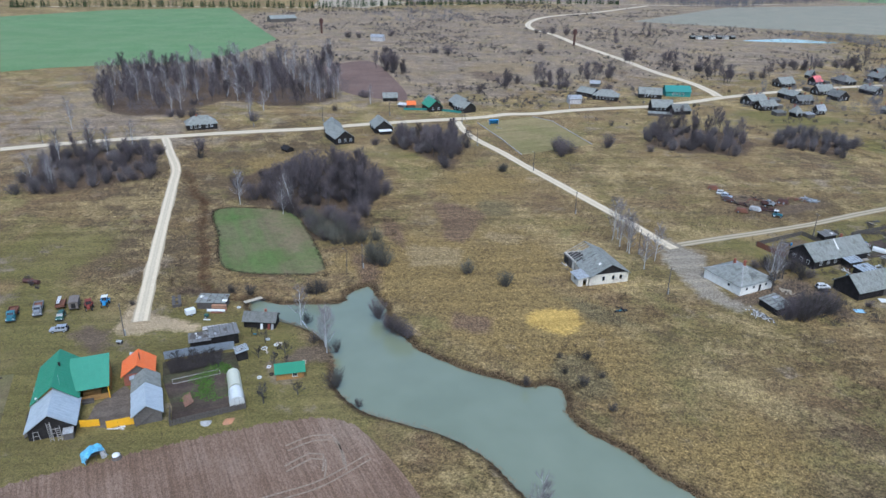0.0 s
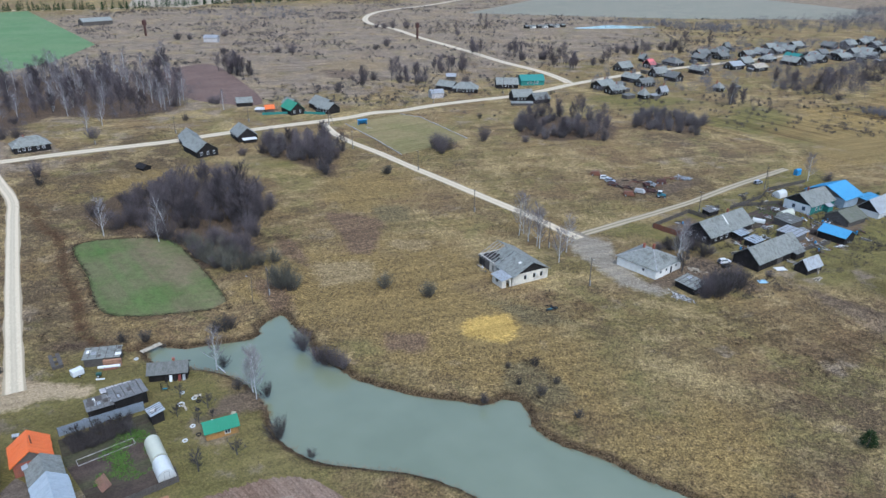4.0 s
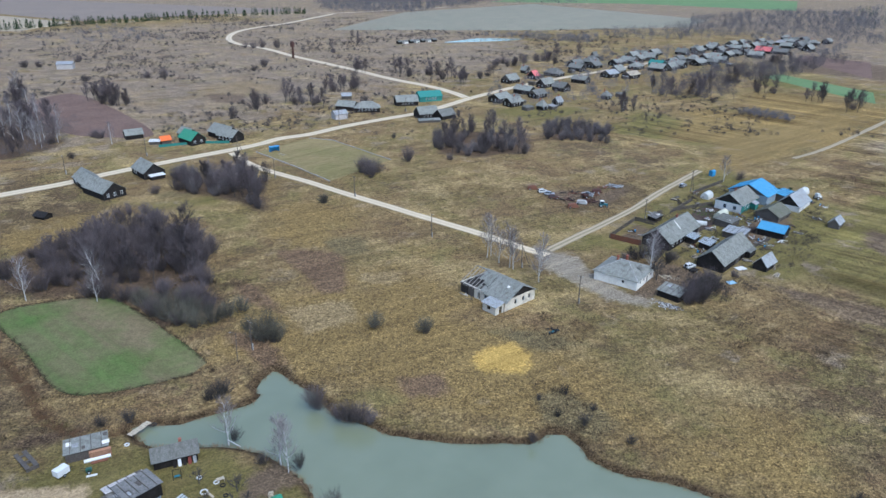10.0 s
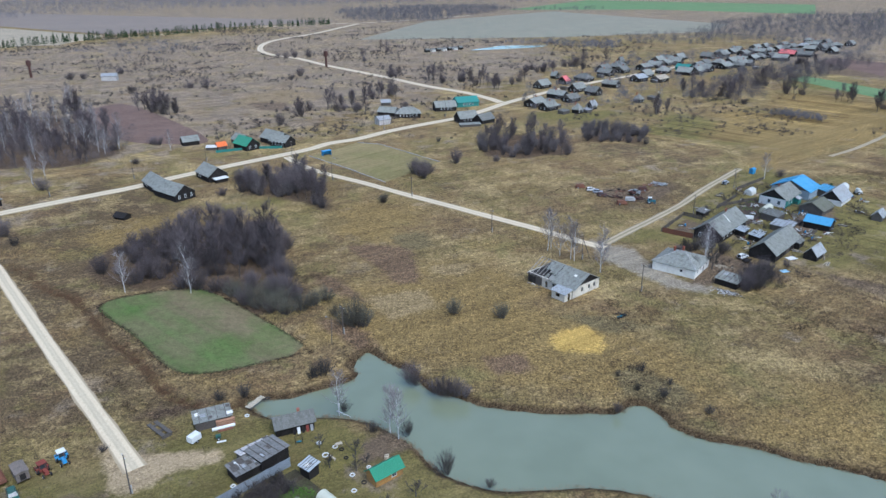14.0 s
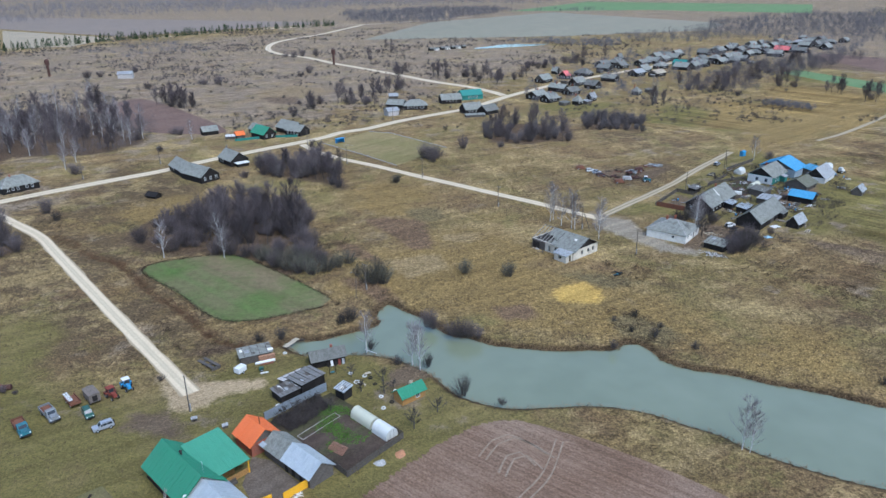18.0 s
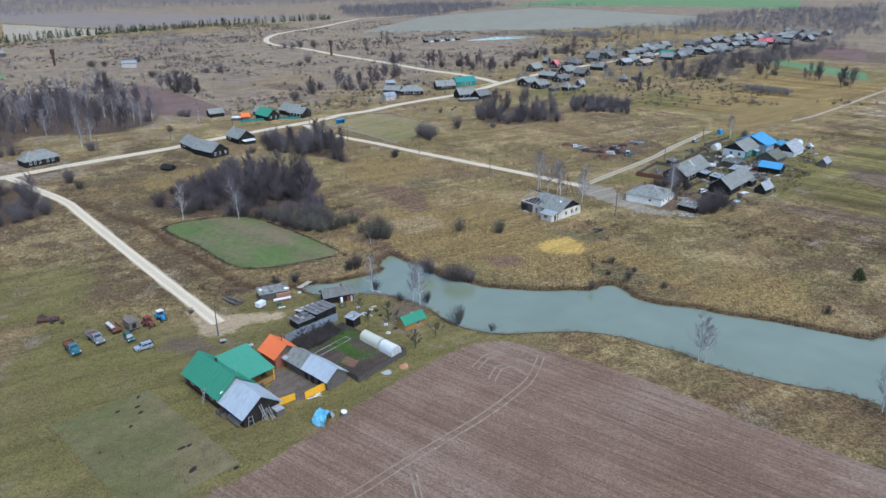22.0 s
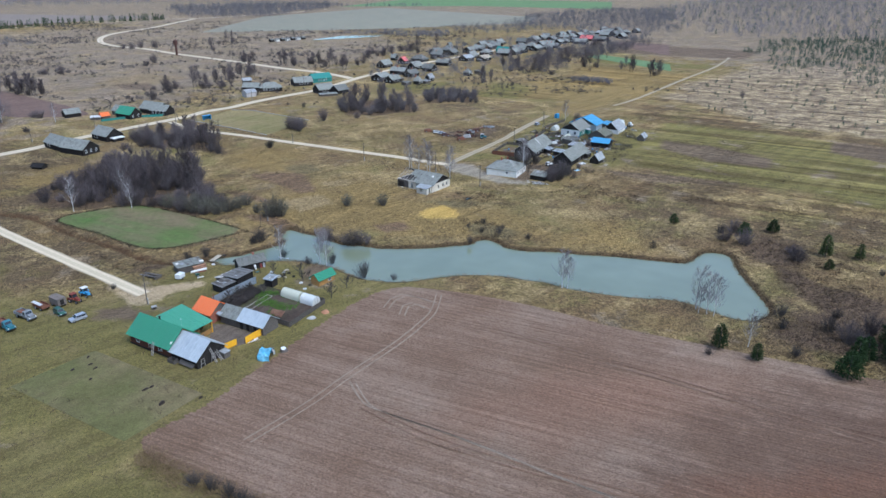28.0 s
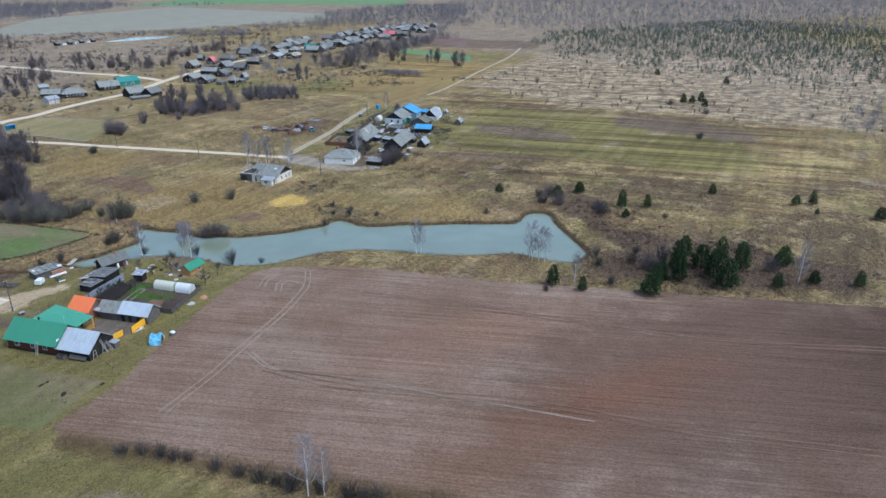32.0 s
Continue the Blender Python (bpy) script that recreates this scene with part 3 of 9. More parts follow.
# ---- helpers for shapes ----
class Shape:
    """Collects corners and faces of one mesh, and of each face's rank among its materials."""

    def __init__(self):
        self.v, self.f = [], []

    def add(self, verts, faces):
        n = len(self.v)
        self.v += [tuple(p) for p in verts]
        self.f += [tuple(n + i for i in f) for f in faces]
        return self

    def box(self, x0, x1, y0, y1, z0, z1):
        v = [(x0, y0, z0), (x1, y0, z0), (x1, y1, z0), (x0, y1, z0), (x0, y0, z1), (x1, y0, z1), (x1, y1, z1), (x0, y1, z1)]
        return self.add(v, [(0, 3, 2, 1), (4, 5, 6, 7), (0, 1, 5, 4), (1, 2, 6, 5), (2, 3, 7, 6), (3, 0, 4, 7)])

    def slab(self, a, b, c, d, thick):
        """A four-cornered sheet with its top through a, b, c, d (anticlockwise from above)."""
        top = [Vector(p) for p in (a, b, c, d)]
        n = (top[1] - top[0]).cross(top[3] - top[0]).normalized() * thick
        v = top + [p - n for p in top]
        return self.add(v, [(0, 1, 2, 3), (7, 6, 5, 4), (0, 4, 5, 1), (1, 5, 6, 2), (2, 6, 7, 3), (3, 7, 4, 0)])

    def tri(self, a, b, c, thick):
        top = [Vector(p) for p in (a, b, c)]
        n = (top[1] - top[0]).cross(top[2] - top[0]).normalized() * thick
        v = top + [p - n for p in top]
        return self.add(v, [(0, 1, 2), (5, 4, 3), (0, 3, 4, 1), (1, 4, 5, 2), (2, 5, 3, 0)])

    def beam(self, a, b, w=0.1, h=None):
        a, b = Vector(a), Vector(b)
        d = (b - a).normalized()
        s = d.cross(Vector((0, 0, 1)))
        s = (s if s.length > 0.01 else Vector((1, 0, 0))).normalized()
        u = s.cross(d)
        s, u = s * w / 2, u * (h or w) / 2
        v = [p + q for p in (a, b) for q in (-s - u, s - u, s + u, -s + u)]
        return self.add(v, [(0, 3, 2, 1), (4, 5, 6, 7), (0, 1, 5, 4), (1, 2, 6, 5), (2, 3, 7, 6), (3, 0, 4, 7)])

    def tube(self, a, b, ra, rb, n=8, caps=True):
        a, b = Vector(a), Vector(b)
        d = (b - a).normalized()
        s = d.cross(Vector((0, 0, 1)))
        s = (s if s.length > 0.01 else Vector((1, 0, 0))).normalized()
        u = s.cross(d)
        ring = [(math.cos(2 * math.pi * i / n), math.sin(2 * math.pi * i / n)) for i in range(n)]
        v = [a + (s * c + u * k) * ra for c, k in ring] + [b + (s * c + u * k) * rb for c, k in ring]
        f = [(i, i + n, (i + 1) % n + n, (i + 1) % n) for i in range(n)]
        if caps:
            f += [tuple(range(n)), tuple(range(2 * n - 1, n - 1, -1))]
        return self.add(v, f)

    def mesh(self, name, material, smooth=False):
        me = bpy.data.meshes.new(name)
        me.from_pydata(self.v, [], self.f)
        if material:
            me.materials.append(material)
        if smooth:
            me.polygons.foreach_set("use_smooth", [True] * len(me.polygons))
        me.update()
        return me


def part(name, shape, material, parent=None, label="", at=None, smooth=False):
    me = shape if isinstance(shape, bpy.types.Mesh) else shape.mesh(name, material, smooth)
    ob = new(name, me)
    if parent is not None:
        ob.parent = parent
    if at is not None:
        ob.matrix_basis = at
    return tagged(ob, label)


def thing(name, x, y, turn=0, label="", category="", group="", kind="", z=0.0):
    ob = new(name)
    ob.empty_display_size = 0.3
    ob.matrix_basis = pose(x, y, z, 0, 0, turn)
    return tagged(ob, label, category, group, kind)


rng = random.Random(7)


# ---- the land ----
# long worked strips beyond the hamlet
STRIPS = [[(118, 196), (150, 250), (190, 330), (300, 480), (430, 430), (345, 170), (240, 60), (165, 85)], [(75, 420), (130, 360), (300, 480), (360, 600), (240, 520), (150, 440)]]
ROAD_MAIN = [(-229.6, 210.7), (-215.7, 228.3), (-200.1, 246.3), (-183.7, 261.6), (-163.3, 282), (-142.9, 300.2), (-130.2, 311.4), (-116.6, 327.6), (-97.1, 347.4), (-67.5, 375.9), (-57.3, 390.5), (-42.6, 401.4), (-27.5, 419.4), (-11, 435.5), (6.7, 450.8), (17.9, 461.6), (34.2, 485.3), (47.8, 506.9), (69.3, 535.1), (92.8, 563.5), (120.4, 591.6), (150, 619), (182.3, 649), (225.4, 689.7), (299.7, 742.9), (388.4, 810.2)]
ROAD_NORTH = [(45.2, 509.4), (37.1, 527), (21.4, 551.7), (-9.5, 585.6), (-39.5, 626.8), (-73.4, 670), (-105.1, 709.7), (-142.3, 764.2), (-180.6, 804.4), (-202.8, 852.8), (-212.3, 919.4), (-202.8, 978.3), (-175.7, 1042.9), (-155, 1128), (-130.7, 1227.8)]
ROAD_SIDE = [(-74.1, 362.1), (-62.5, 344.9), (-49.5, 331.2), (-32, 317.3), (-15.7, 302.5), (4.1, 285.5), (21.9, 270.1), (38.1, 256.2), (50.9, 244.1), (58.3, 237.8)]
ROAD_EAST = [(59.2, 242), (69.7, 253.1), (81.5, 265.1), (98.4, 283.6), (115.1, 304.6), (129, 320.6), (142.3, 335.9)]
ROAD_WEST = [(-181.6, 260.4), (-158, 240.4), (-140.9, 225.9), (-126.3, 208.8), (-102.4, 180.6), (-83.5, 158.4), (-68.1, 140.6), (-55.4, 125.9)]
GRAVEL = [(53.6, 247.1), (59.8, 242), (67.6, 236.3), (68.6, 225), (77.1, 209.6), (84.9, 206), (79.8, 201.6), (70.7, 206.4), (62.8, 217.4), (57.1, 225.4), (54.2, 235)]
SPUR = [(-64, 136), (-60, 131), (-54, 130.5), (-47, 131.5), (-41, 131), (-40, 128), (-46, 126), (-50, 122.5), (-53, 118.5), (-57.5, 119), (-61, 125), (-66, 133)]
POND = [(-40.3, 149.8), (-34.2, 150.2), (-30.4, 150.6), (-27.6, 152.5), (-23.6, 154.6), (-17.4, 158.1), (-16.4, 161.3), (-19.1, 164.5), (-17.3, 167.3), (-15.7, 171.1), (-12, 167.3), (-7.7, 163.5), (-5.6, 162.4), (0.3, 153.1), (6.5, 150.6), (10.8, 147.5), (17.2, 145.7), (24, 144.4), (30.6, 143.9), (35.1, 144.4), (40.1, 143.6), (42.5, 145.1), (45.7, 147.8), (49.2, 144.8), (50.6, 139.7), (51.5, 138.5), (56.6, 134.7), (65, 132.2), (71.2, 128.6), (77.6, 126.1), (83.7, 123.2), (93.9, 117.6), (100.6, 114.4), (103.5, 115.8), (112.2, 121), (116.7, 116.6), (113, 108.3), (109.9, 98.5), (106.8, 87.8), (103.5, 79.9), (95.2, 77.6), (90.5, 82.9), (87.6, 88.7), (82, 93.5), (73.5, 96.5), (59.7, 104.9), (54.9, 110.4), (49.1, 114), (43.3, 118), (36.7, 120.4), (29.9, 121.5), (21.3, 120.9), (14.1, 120.6), (8.6, 122.3), (3, 125.7), (-0.6, 130.5), (-2.8, 134.2), (-10.1, 140.5), (-14.4, 142.5), (-19.2, 143.9), (-24.7, 143.9), (-34, 143.9), (-37.8, 146.5)]
PLOUGH = [(-46.5, 57.6), (-34.1, 69.4), (-13.4, 94.3), (2.6, 110.7), (11.5, 114.8), (19.3, 112.7), (36.3, 102.1), (53.6, 86.7), (73.4, 62.4), (94.3, 45.6), (117.1, 26.5), (140, 9), (230, -62), (160, -130), (80, -62), (7.7, 6.4), (-9.1, 20.9), (-28.7, 39.1), (-34.7, 44.8)]
PLOT = [(-75.8, 84.7), (-61.7, 96.8), (-36.1, 72.6), (-50.1, 58.9)]
GREEN_NEAR = [(-93.4, 196.8), (-74.2, 206.9), (-60.2, 201.1), (-31.6, 172.9), (-33.9, 168), (-57.1, 160.1), (-76.7, 178.6)]
GREEN_FAR = [(-407.5, 335.4), (-730.1, 561.4), (-698.9, 690.3), (-609.5, 802.2), (-358.7, 578), (-330.7, 488.7), (-334, 434.4), (-391.9, 367.2)]
RED_FAR = [(-232.6, 470.2), (-221.5, 512.3), (-182.7, 477.3), (-124.5, 399.6), (-152.5, 392.3), (-176.7, 405.2), (-208.6, 441)]
PADDOCK = [(-62.7, 364), (-41.7, 392.6), (-28.7, 387.7), (2.3, 351.3), (-21.5, 316.9), (-39.3, 338.3)]
YELLOW = [(31.7, 179.5), (41.3, 183.7), (44.7, 175.6), (42.2, 168.8), (32.3, 168.4), (29.2, 173.2)]
WOOD_MID = [(-108.4, 222.5), (-95, 209.8), (-67, 206.6), (-47.2, 189.1), (-36.8, 197), (-42.4, 220.5), (-50.1, 243.1), (-81.9, 278.4), (-96, 257.4), (-112, 233.4)]
WOOD_TALL = [(-88, 230), (-74, 214), (-58, 215), (-46, 222), (-48, 232), (-60, 246), (-76, 248)]
WOOD_MID2 = [(-57.9, 293.7), (-42.8, 280.9), (-48.1, 320.9), (-65.9, 331.9), (-88, 322.6), (-79.8, 298.8)]
WOOD_NW = [(-257.8, 286.8), (-233.2, 284.1), (-214, 304.8), (-212.5, 341.4), (-188.2, 343.8), (-168.5, 352), (-160.3, 379.6), (-201.6, 440.7), (-247.9, 470), (-284.3, 453.7), (-304.1, 419.3), (-338.1, 404.2), (-338.5, 359.4)]
WOOD_WEST = [(-170.3, 173.5), (-159.6, 179.4), (-147.8, 197), (-136.9, 215), (-172.1, 248.4), (-187, 234.6), (-208.4, 222.6)]
THICKET = [(22.8, 360.1), (43.2, 359.1), (67.2, 363), (72.6, 394.1), (55.6, 410.2), (26, 411.8)]
THICKET2 = [(78.9, 393.8), (111.5, 384.9), (121.1, 414.8), (88, 433.5)]
PINE_WOOD = [(576.7, 697.4), (488.9, 617.2), (396.8, 459.2), (386.8, 400.1), (405.2, 371.6), (443.9, 333.6), (447.4, 281.9), (462, 244.7), (494, 214.3), (986, 503.3)]
PALE = [(419.3, 524.2), (290.2, 429.9), (246.2, 385), (251.3, 339.6), (253, 278.4), (296.6, 224.7), (329.1, 171.3), (355.6, 133), (720.9, 347.6)]
# broad zones of cover, as outlines of the plan
LUSH = [[(62, 246), (82, 262), (104, 288), (128, 318), (150, 338), (172, 312), (188, 280), (176, 250), (150, 226), (128, 214), (112, 224), (90, 240)], [(104, 244), (109, 244), (109, 238), (103, 239)], [(116, 268), (123, 264), (118, 255), (110, 259)], [(105, 277), (125, 303), (140, 330), (132, 322), (112, 296), (96, 276)],
        [(284, 607), (385, 531), (361, 500), (270, 569)],
        [(-100, 55), (-100, 130), (-62, 128), (-50, 140), (-20, 145), (5, 125), (25, 112), (0, 100), (-30, 66), (-60, 40)], [(-120, 0), (-60, 58), (-44, 52), (0, 0), (-60, -40)],
        [(131, 225), (160, 250), (200, 300), (245, 266), (300, 175), (225, 108), (190, 150)], [(-125, 120), (-130, 160), (-100, 165), (-90, 130)], [(-60, 300), (-90, 290), (-85, 275), (-60, 285)], [(60, 470), (110, 490), (140, 470), (80, 440)],
        [(280, 610), (318, 497), (342, 540), (313, 625)], [(120, 410), (150, 470), (230, 420), (180, 360)]]
OCHRE = [[(-14, 160), (-10, 195), (0, 228), (22, 232), (34, 200), (60, 180), (68, 146), (40, 152), (25, 148), (5, 156)], [(70, 135), (85, 160), (100, 150), (95, 125), (80, 118)], [(12, 240), (40, 262), (55, 250), (35, 235)],
         [(-143, 548), (-115, 576), (-78, 543), (-104, 517), (-166, 484), (-141, 440)], [(149, 398), (182, 485), (205, 478), (247, 401), (188, 357)],
         [(-30, 175), (-15, 230), (10, 215), (25, 150), (0, 165)], [(-40, 152), (-100, 190), (-90, 172), (-50, 157)], [(-40, 260), (-25, 300), (0, 280), (-20, 240)], [(150, 340), (260, 560), (330, 470), (230, 380)], [(-170, 225), (-100, 280), (-60, 240), (-110, 235)]]
DARKEN = [[(-120, 140), (-140, 215), (-104, 226), (-62, 204), (-30, 178), (-30, 156), (-60, 150), (-70, 132)], [(-200, 160), (-230, 230), (-150, 330), (-95, 290), (-100, 232), (-150, 190)], [(125, 30), (150, 60), (230, 105), (300, 60), (260, -20), (180, -20)], [(85, 160), (134, 194), (186, 147), (218, 103), (186, 78), (140, 90), (100, 125)], [(70, 280), (75, 310), (110, 325), (115, 300), (90, 278)], [(80, 415), (95, 345), (140, 330), (120, 400)], [(-120, 160), (-160, 200), (-110, 215), (-85, 175)],
          [(190, 330), (240, 374), (327, 190), (300, 168)], [(25, 138), (48, 150), (60, 140), (45, 160), (30, 160)], [(125, 30), (85, 60), (110, 110), (180, 60)], 
          [(150, 235), (185, 260), (210, 235), (180, 205)], [(110, 205), (145, 225), (190, 180), (150, 165)]]
# The first outline spans all the farthest land, which gets the hazy moor colour.
MOOR = [[(-3000, 1050), (-400, 1300), (-100, 1000), (400, 1020), (560, 760), (3000, 700), (3000, 4000), (-3000, 4000)], [(-500, 480), (-600, 700), (-480, 880), (-150, 1150), (100, 1000), (140, 720), (0, 530), (-90, 420), (-200, 330)], [(300, 760), (520, 1000), (1100, 900), (700, 300), (480, 200), (420, 500)], [(-260, 180), (-170, 270), (-220, 330), (-330, 330)]]
BARE = [[(-131, 512), (-104, 517), (-98, 480), (-122, 490)],
        [(175.8, 262), (194, 247), (207, 215), (195, 200), (176, 219), (166, 245)], [(264, 244), (295, 206), (298, 168), (276, 150), (256, 190), (244, 221)], [(115, 222), (141, 203), (175, 179), (132, 194)], [(376, 736), (494, 619), (433, 557), (335, 637)],
        [(-66, 120), (-58, 120), (-51, 113), (-50, 108), (-58, 110), (-68, 113)], [(66, 300), (74, 306), (92, 305), (100, 312), (104, 306), (92, 292), (84, 286), (74, 288)], [(95, 232), (103, 222), (110, 214), (108, 210), (98, 216), (88, 214), (84, 208), (80, 204), (76, 208), (86, 222)],
        [(84, 252), (95, 267), (100, 262), (91, 248)], [(112, 244), (124, 256), (140, 270), (152, 280), (160, 285), (150, 268), (134, 250), (122, 242)], [(-12, 127), (-2, 133), (-6, 141), (-12, 137)], [(-62, 70), (-56, 74), (-60, 80), (-66, 76)]]
# fields in the distance
FAR_STUBBLE = [(-708.8, 1191), (-459, 1033), (-463, 912), (-537, 893)]
FAR_BROWN = [(-1800, 1900), (-178, 1300), (-459, 1050), (-730, 1228), (-1200, 1100)]
FAR_GREY = [(-103, 960), (-19, 1276), (233, 1530), (459, 1178), (377, 1047), (166, 983)]
FAR_GREEN = [(145, 1588), (392, 1992), (863, 1726), (705, 1404), (442, 1573)]
FAR_WATER = [(38, 834), (60, 862), (81, 881), (128, 876), (99, 853)]
GREEN_STRIP = [(290, 612), (313, 626), (342, 540), (318, 497)]
BROWN_STRIP_FAR = [(368, 715), (396, 749), (435, 703), (378, 603)]
SPRUCES = [(-820, 640), (-720, 735), (-620, 800), (-521, 867), (-485, 928), (-432, 997), (-383, 1041), (-325, 1119), (-267, 1165), (-177, 1222)]
DITCH_B = [(-66, 140), (-60, 146), (-45, 152), (-40, 150), (-50, 145)]
DITCH_C = [(95, 60), (90, 70), (112, 80), (125, 120), (135, 128), (142, 115), (130, 95), (150, 60), (170, 30), (150, 20), (120, 45)]

RUSTY = [[(84, 254), (95, 267), (99, 264), (89, 249)], [(-32, 243), (-23, 243.5), (-6.5, 239), (-3.5, 211), (-10, 210)], [(11, 167), (24, 170), (26, 160), (15, 158)], [(-43, 224), (-29, 215), (-19, 198), (-30, 205)], [(-30, 187), (-19, 183), (-13, 172), (-18, 169)]]
WEEDY = [[(44, 158), (49, 162), (58, 150), (54, 146), (46, 150)], [(31, 192), (46, 189), (62, 182), (48, 178), (39, 183)], [(-14, 250), (-3, 254), (1, 241), (-8, 237)], [(-88, 299), (-76, 305), (-72, 298), (-84, 292)]]
HOLLOW = [[(-2.8, 223), (11.6, 226), (13, 219), (9, 215), (1, 217)], [(-18.5, 200), (-2.5, 206), (1.7, 195), (-11, 186)]]


def inside(poly, x, y):
    """Signed distance to a closed outline, negative inside, for arrays x, y."""
    p = np.array(poly, float)
    q = np.roll(p, -1, axis=0)
    best = np.full(x.shape, 1e9)
    odd = np.zeros(x.shape, bool)
    for (ax, ay), (bx, by) in zip(p, q):
        ex, ey = bx - ax, by - ay
        t = np.clip(((x - ax) * ex + (y - ay) * ey) / (ex * ex + ey * ey + 1e-9), 0, 1)
        best = np.minimum(best, np.hypot(x - ax - t * ex, y - ay - t * ey))
        if by != ay:
            odd ^= ((ay > y) != (by > y)) & (x < ex * (y - ay) / ey + ax)
    return np.where(odd, -best, best)


def curve(points, closed=False, step=2.0):
    """A smooth line through a few points of the plan."""
    p = [Vector((*q, 0)) for q in points]
    n, out = len(p), []
    for i in range(n if closed else n - 1):
        if closed:
            a, b, c, d = p[(i - 1) % n], p[i], p[(i + 1) % n], p[(i + 2) % n]
        else:
            a, b, c, d = p[max(i - 1, 0)], p[i], p[i + 1], p[min(i + 2, n - 1)]
        k = max(1, int((c - b).length / step))
        for j in range(k):
            t = j / k
            out.append(0.5 * (2 * b + (c - a) * t + (2 * a - 5 * b + 4 * c - d) * t * t + (3 * b - a - 3 * c + d) * t ** 3))
    if not closed:
        out.append(p[-1])
    return [(q.x, q.y) for q in out]


POND_LINE = curve(POND, True, 2.0)
WATER_Z = -1.0


def lines(breaks):
    """Grid lines: (end, step) from one break to the next."""
    at, out = breaks[0], [breaks[0]]
    for end, step in breaks[1:]:
        k = max(1, round((end - at) / step))
        out += [at + (end - at) * (i + 1) / k for i in range(k)]
        at = end
    return np.array(out)


gx = lines([-4800, (-2000, 700), (-800, 60), (-250, 10), (-116, 4), (125, 1.25), (260, 4), (800, 10), (2000, 60), (4800, 700)])
gy = lines([-1500, (-100, 100), (50, 6), (180, 1.25), (245, 1.6), (420, 4), (900, 10), (2000, 50), (4800, 700)])
GX, GY = np.meshgrid(gx, gy)
shore = inside(POND_LINE, GX, GY)


def rough(x, y, size):
    """Smooth wandering values in -1..1."""
    return (np.sin(x / size * 1.7 + 1.3 * np.sin(y / size * 1.1)) + np.sin(y / size * 1.9 + 1.7 * np.sin(x / size * 0.9 + 2))) / 2


GZ = np.where(shore < 0, -1.35 + 0.9 * np.clip(shore / 6, -1, 0), np.interp(shore, [0, 0.9, 2.2, 7], [-1.25, -0.55, -0.12, 0.0]))
DITCH = [(-135, 226), (-112.4, 206.2), (-105.2, 202.6), (-94, 190.5), (-82.8, 177.4), (-74.9, 169.9), (-69, 164), (-59.4, 152.3), (-53.4, 148.2), (-47.3, 146.4), (-42, 147)]
DITCH_LINE = curve(DITCH, False, 2.0)
gully = np.full(GX.shape, 99.0)
near = (GX > -150) & (GX < -30) & (GY > 130) & (GY < 240)
gully[near] = np.min([np.hypot(GX[near] - a, GY[near] - b) for a, b in DITCH_LINE], axis=0)
GZ = np.minimum(GZ, np.interp(gully, [0, 0.4, 1.5], [-0.85, -0.7, 0.0]))
ground_mesh = bpy.data.meshes.new("ground")
nx, ny = len(gx), len(gy)
idx = np.arange(nx * ny).reshape(ny, nx)
quads = np.stack([idx[:-1, :-1], idx[:-1, 1:], idx[1:, 1:], idx[1:, :-1]], -1).reshape(-1, 4)
ground_mesh.vertices.add(nx * ny)
ground_mesh.vertices.foreach_set("co", np.stack([GX, GY, GZ], -1).reshape(-1).astype(np.float32))
ground_mesh.loops.add(quads.size)
ground_mesh.loops.foreach_set("vertex_index", quads.reshape(-1).astype(np.int32))
ground_mesh.polygons.add(len(quads))
ground_mesh.polygons.foreach_set("loop_start", np.arange(0, quads.size, 4, dtype=np.int32))
ground_mesh.polygons.foreach_set("use_smooth", np.ones(len(quads), bool))
ground_mesh.update()
ground_mesh.materials.append(LAND)


def cover(name, polys, soft=30.0, amount=1.0, wander=1.0):
    total = np.zeros(GX.shape)
    for poly in polys:
        d = inside(poly, GX, GY) + wander * (rough(GX, GY, 7) * 3 + rough(GX, GY, 23) * 6)
        total = np.maximum(total, np.clip(0.5 - d / soft, 0, 1))
    a = ground_mesh.attributes.new(name, "FLOAT", "POINT")
    a.data.foreach_set("value", (total * amount).reshape(-1).astype(np.float32))


cover("lush", LUSH, 14, 1.0)
cover("ochre", OCHRE)
cover("strips", STRIPS, 24, 1.0, 0.6)
cover("dark", DARKEN)
cover("pale", [PALE])
cover("moor", MOOR, 90)
cover("litter", [WOOD_MID, WOOD_MID2, WOOD_NW, WOOD_WEST, THICKET, THICKET2, DITCH_B, DITCH_C], 10, 1.0, 0.5)
wet = np.clip(1.25 - np.minimum(shore, gully * 1.7 + 0.9) / 2.6, 0, 1)
bank = ground_mesh.attributes.new("bank", "FLOAT", "POINT")
bank.data.foreach_set("value", wet.reshape(-1).astype(np.float32))
cover("straw", [YELLOW], 5, 1.0, 0.15)
cover("stony", [GRAVEL], 5, 1.0, 0.15)
cover("sandy", [SPUR], 4, 1.0, 0.1)
cover("hollow", HOLLOW, 6, 1.0, 0.2)
cover("bare", BARE, 5, 1.0, 0.2)
cover("rusty", RUSTY, 5, 1.0, 0.2)
cover("weedy", WEEDY, 6, 1.0, 0.3)
cover("calm", LUSH + [GRAVEL, SPUR, YELLOW], 10, 1.0, 0.3)
tagged(new("ground", ground_mesh), "dry brown and ochre autumn grassland", "ground", kind="structure")


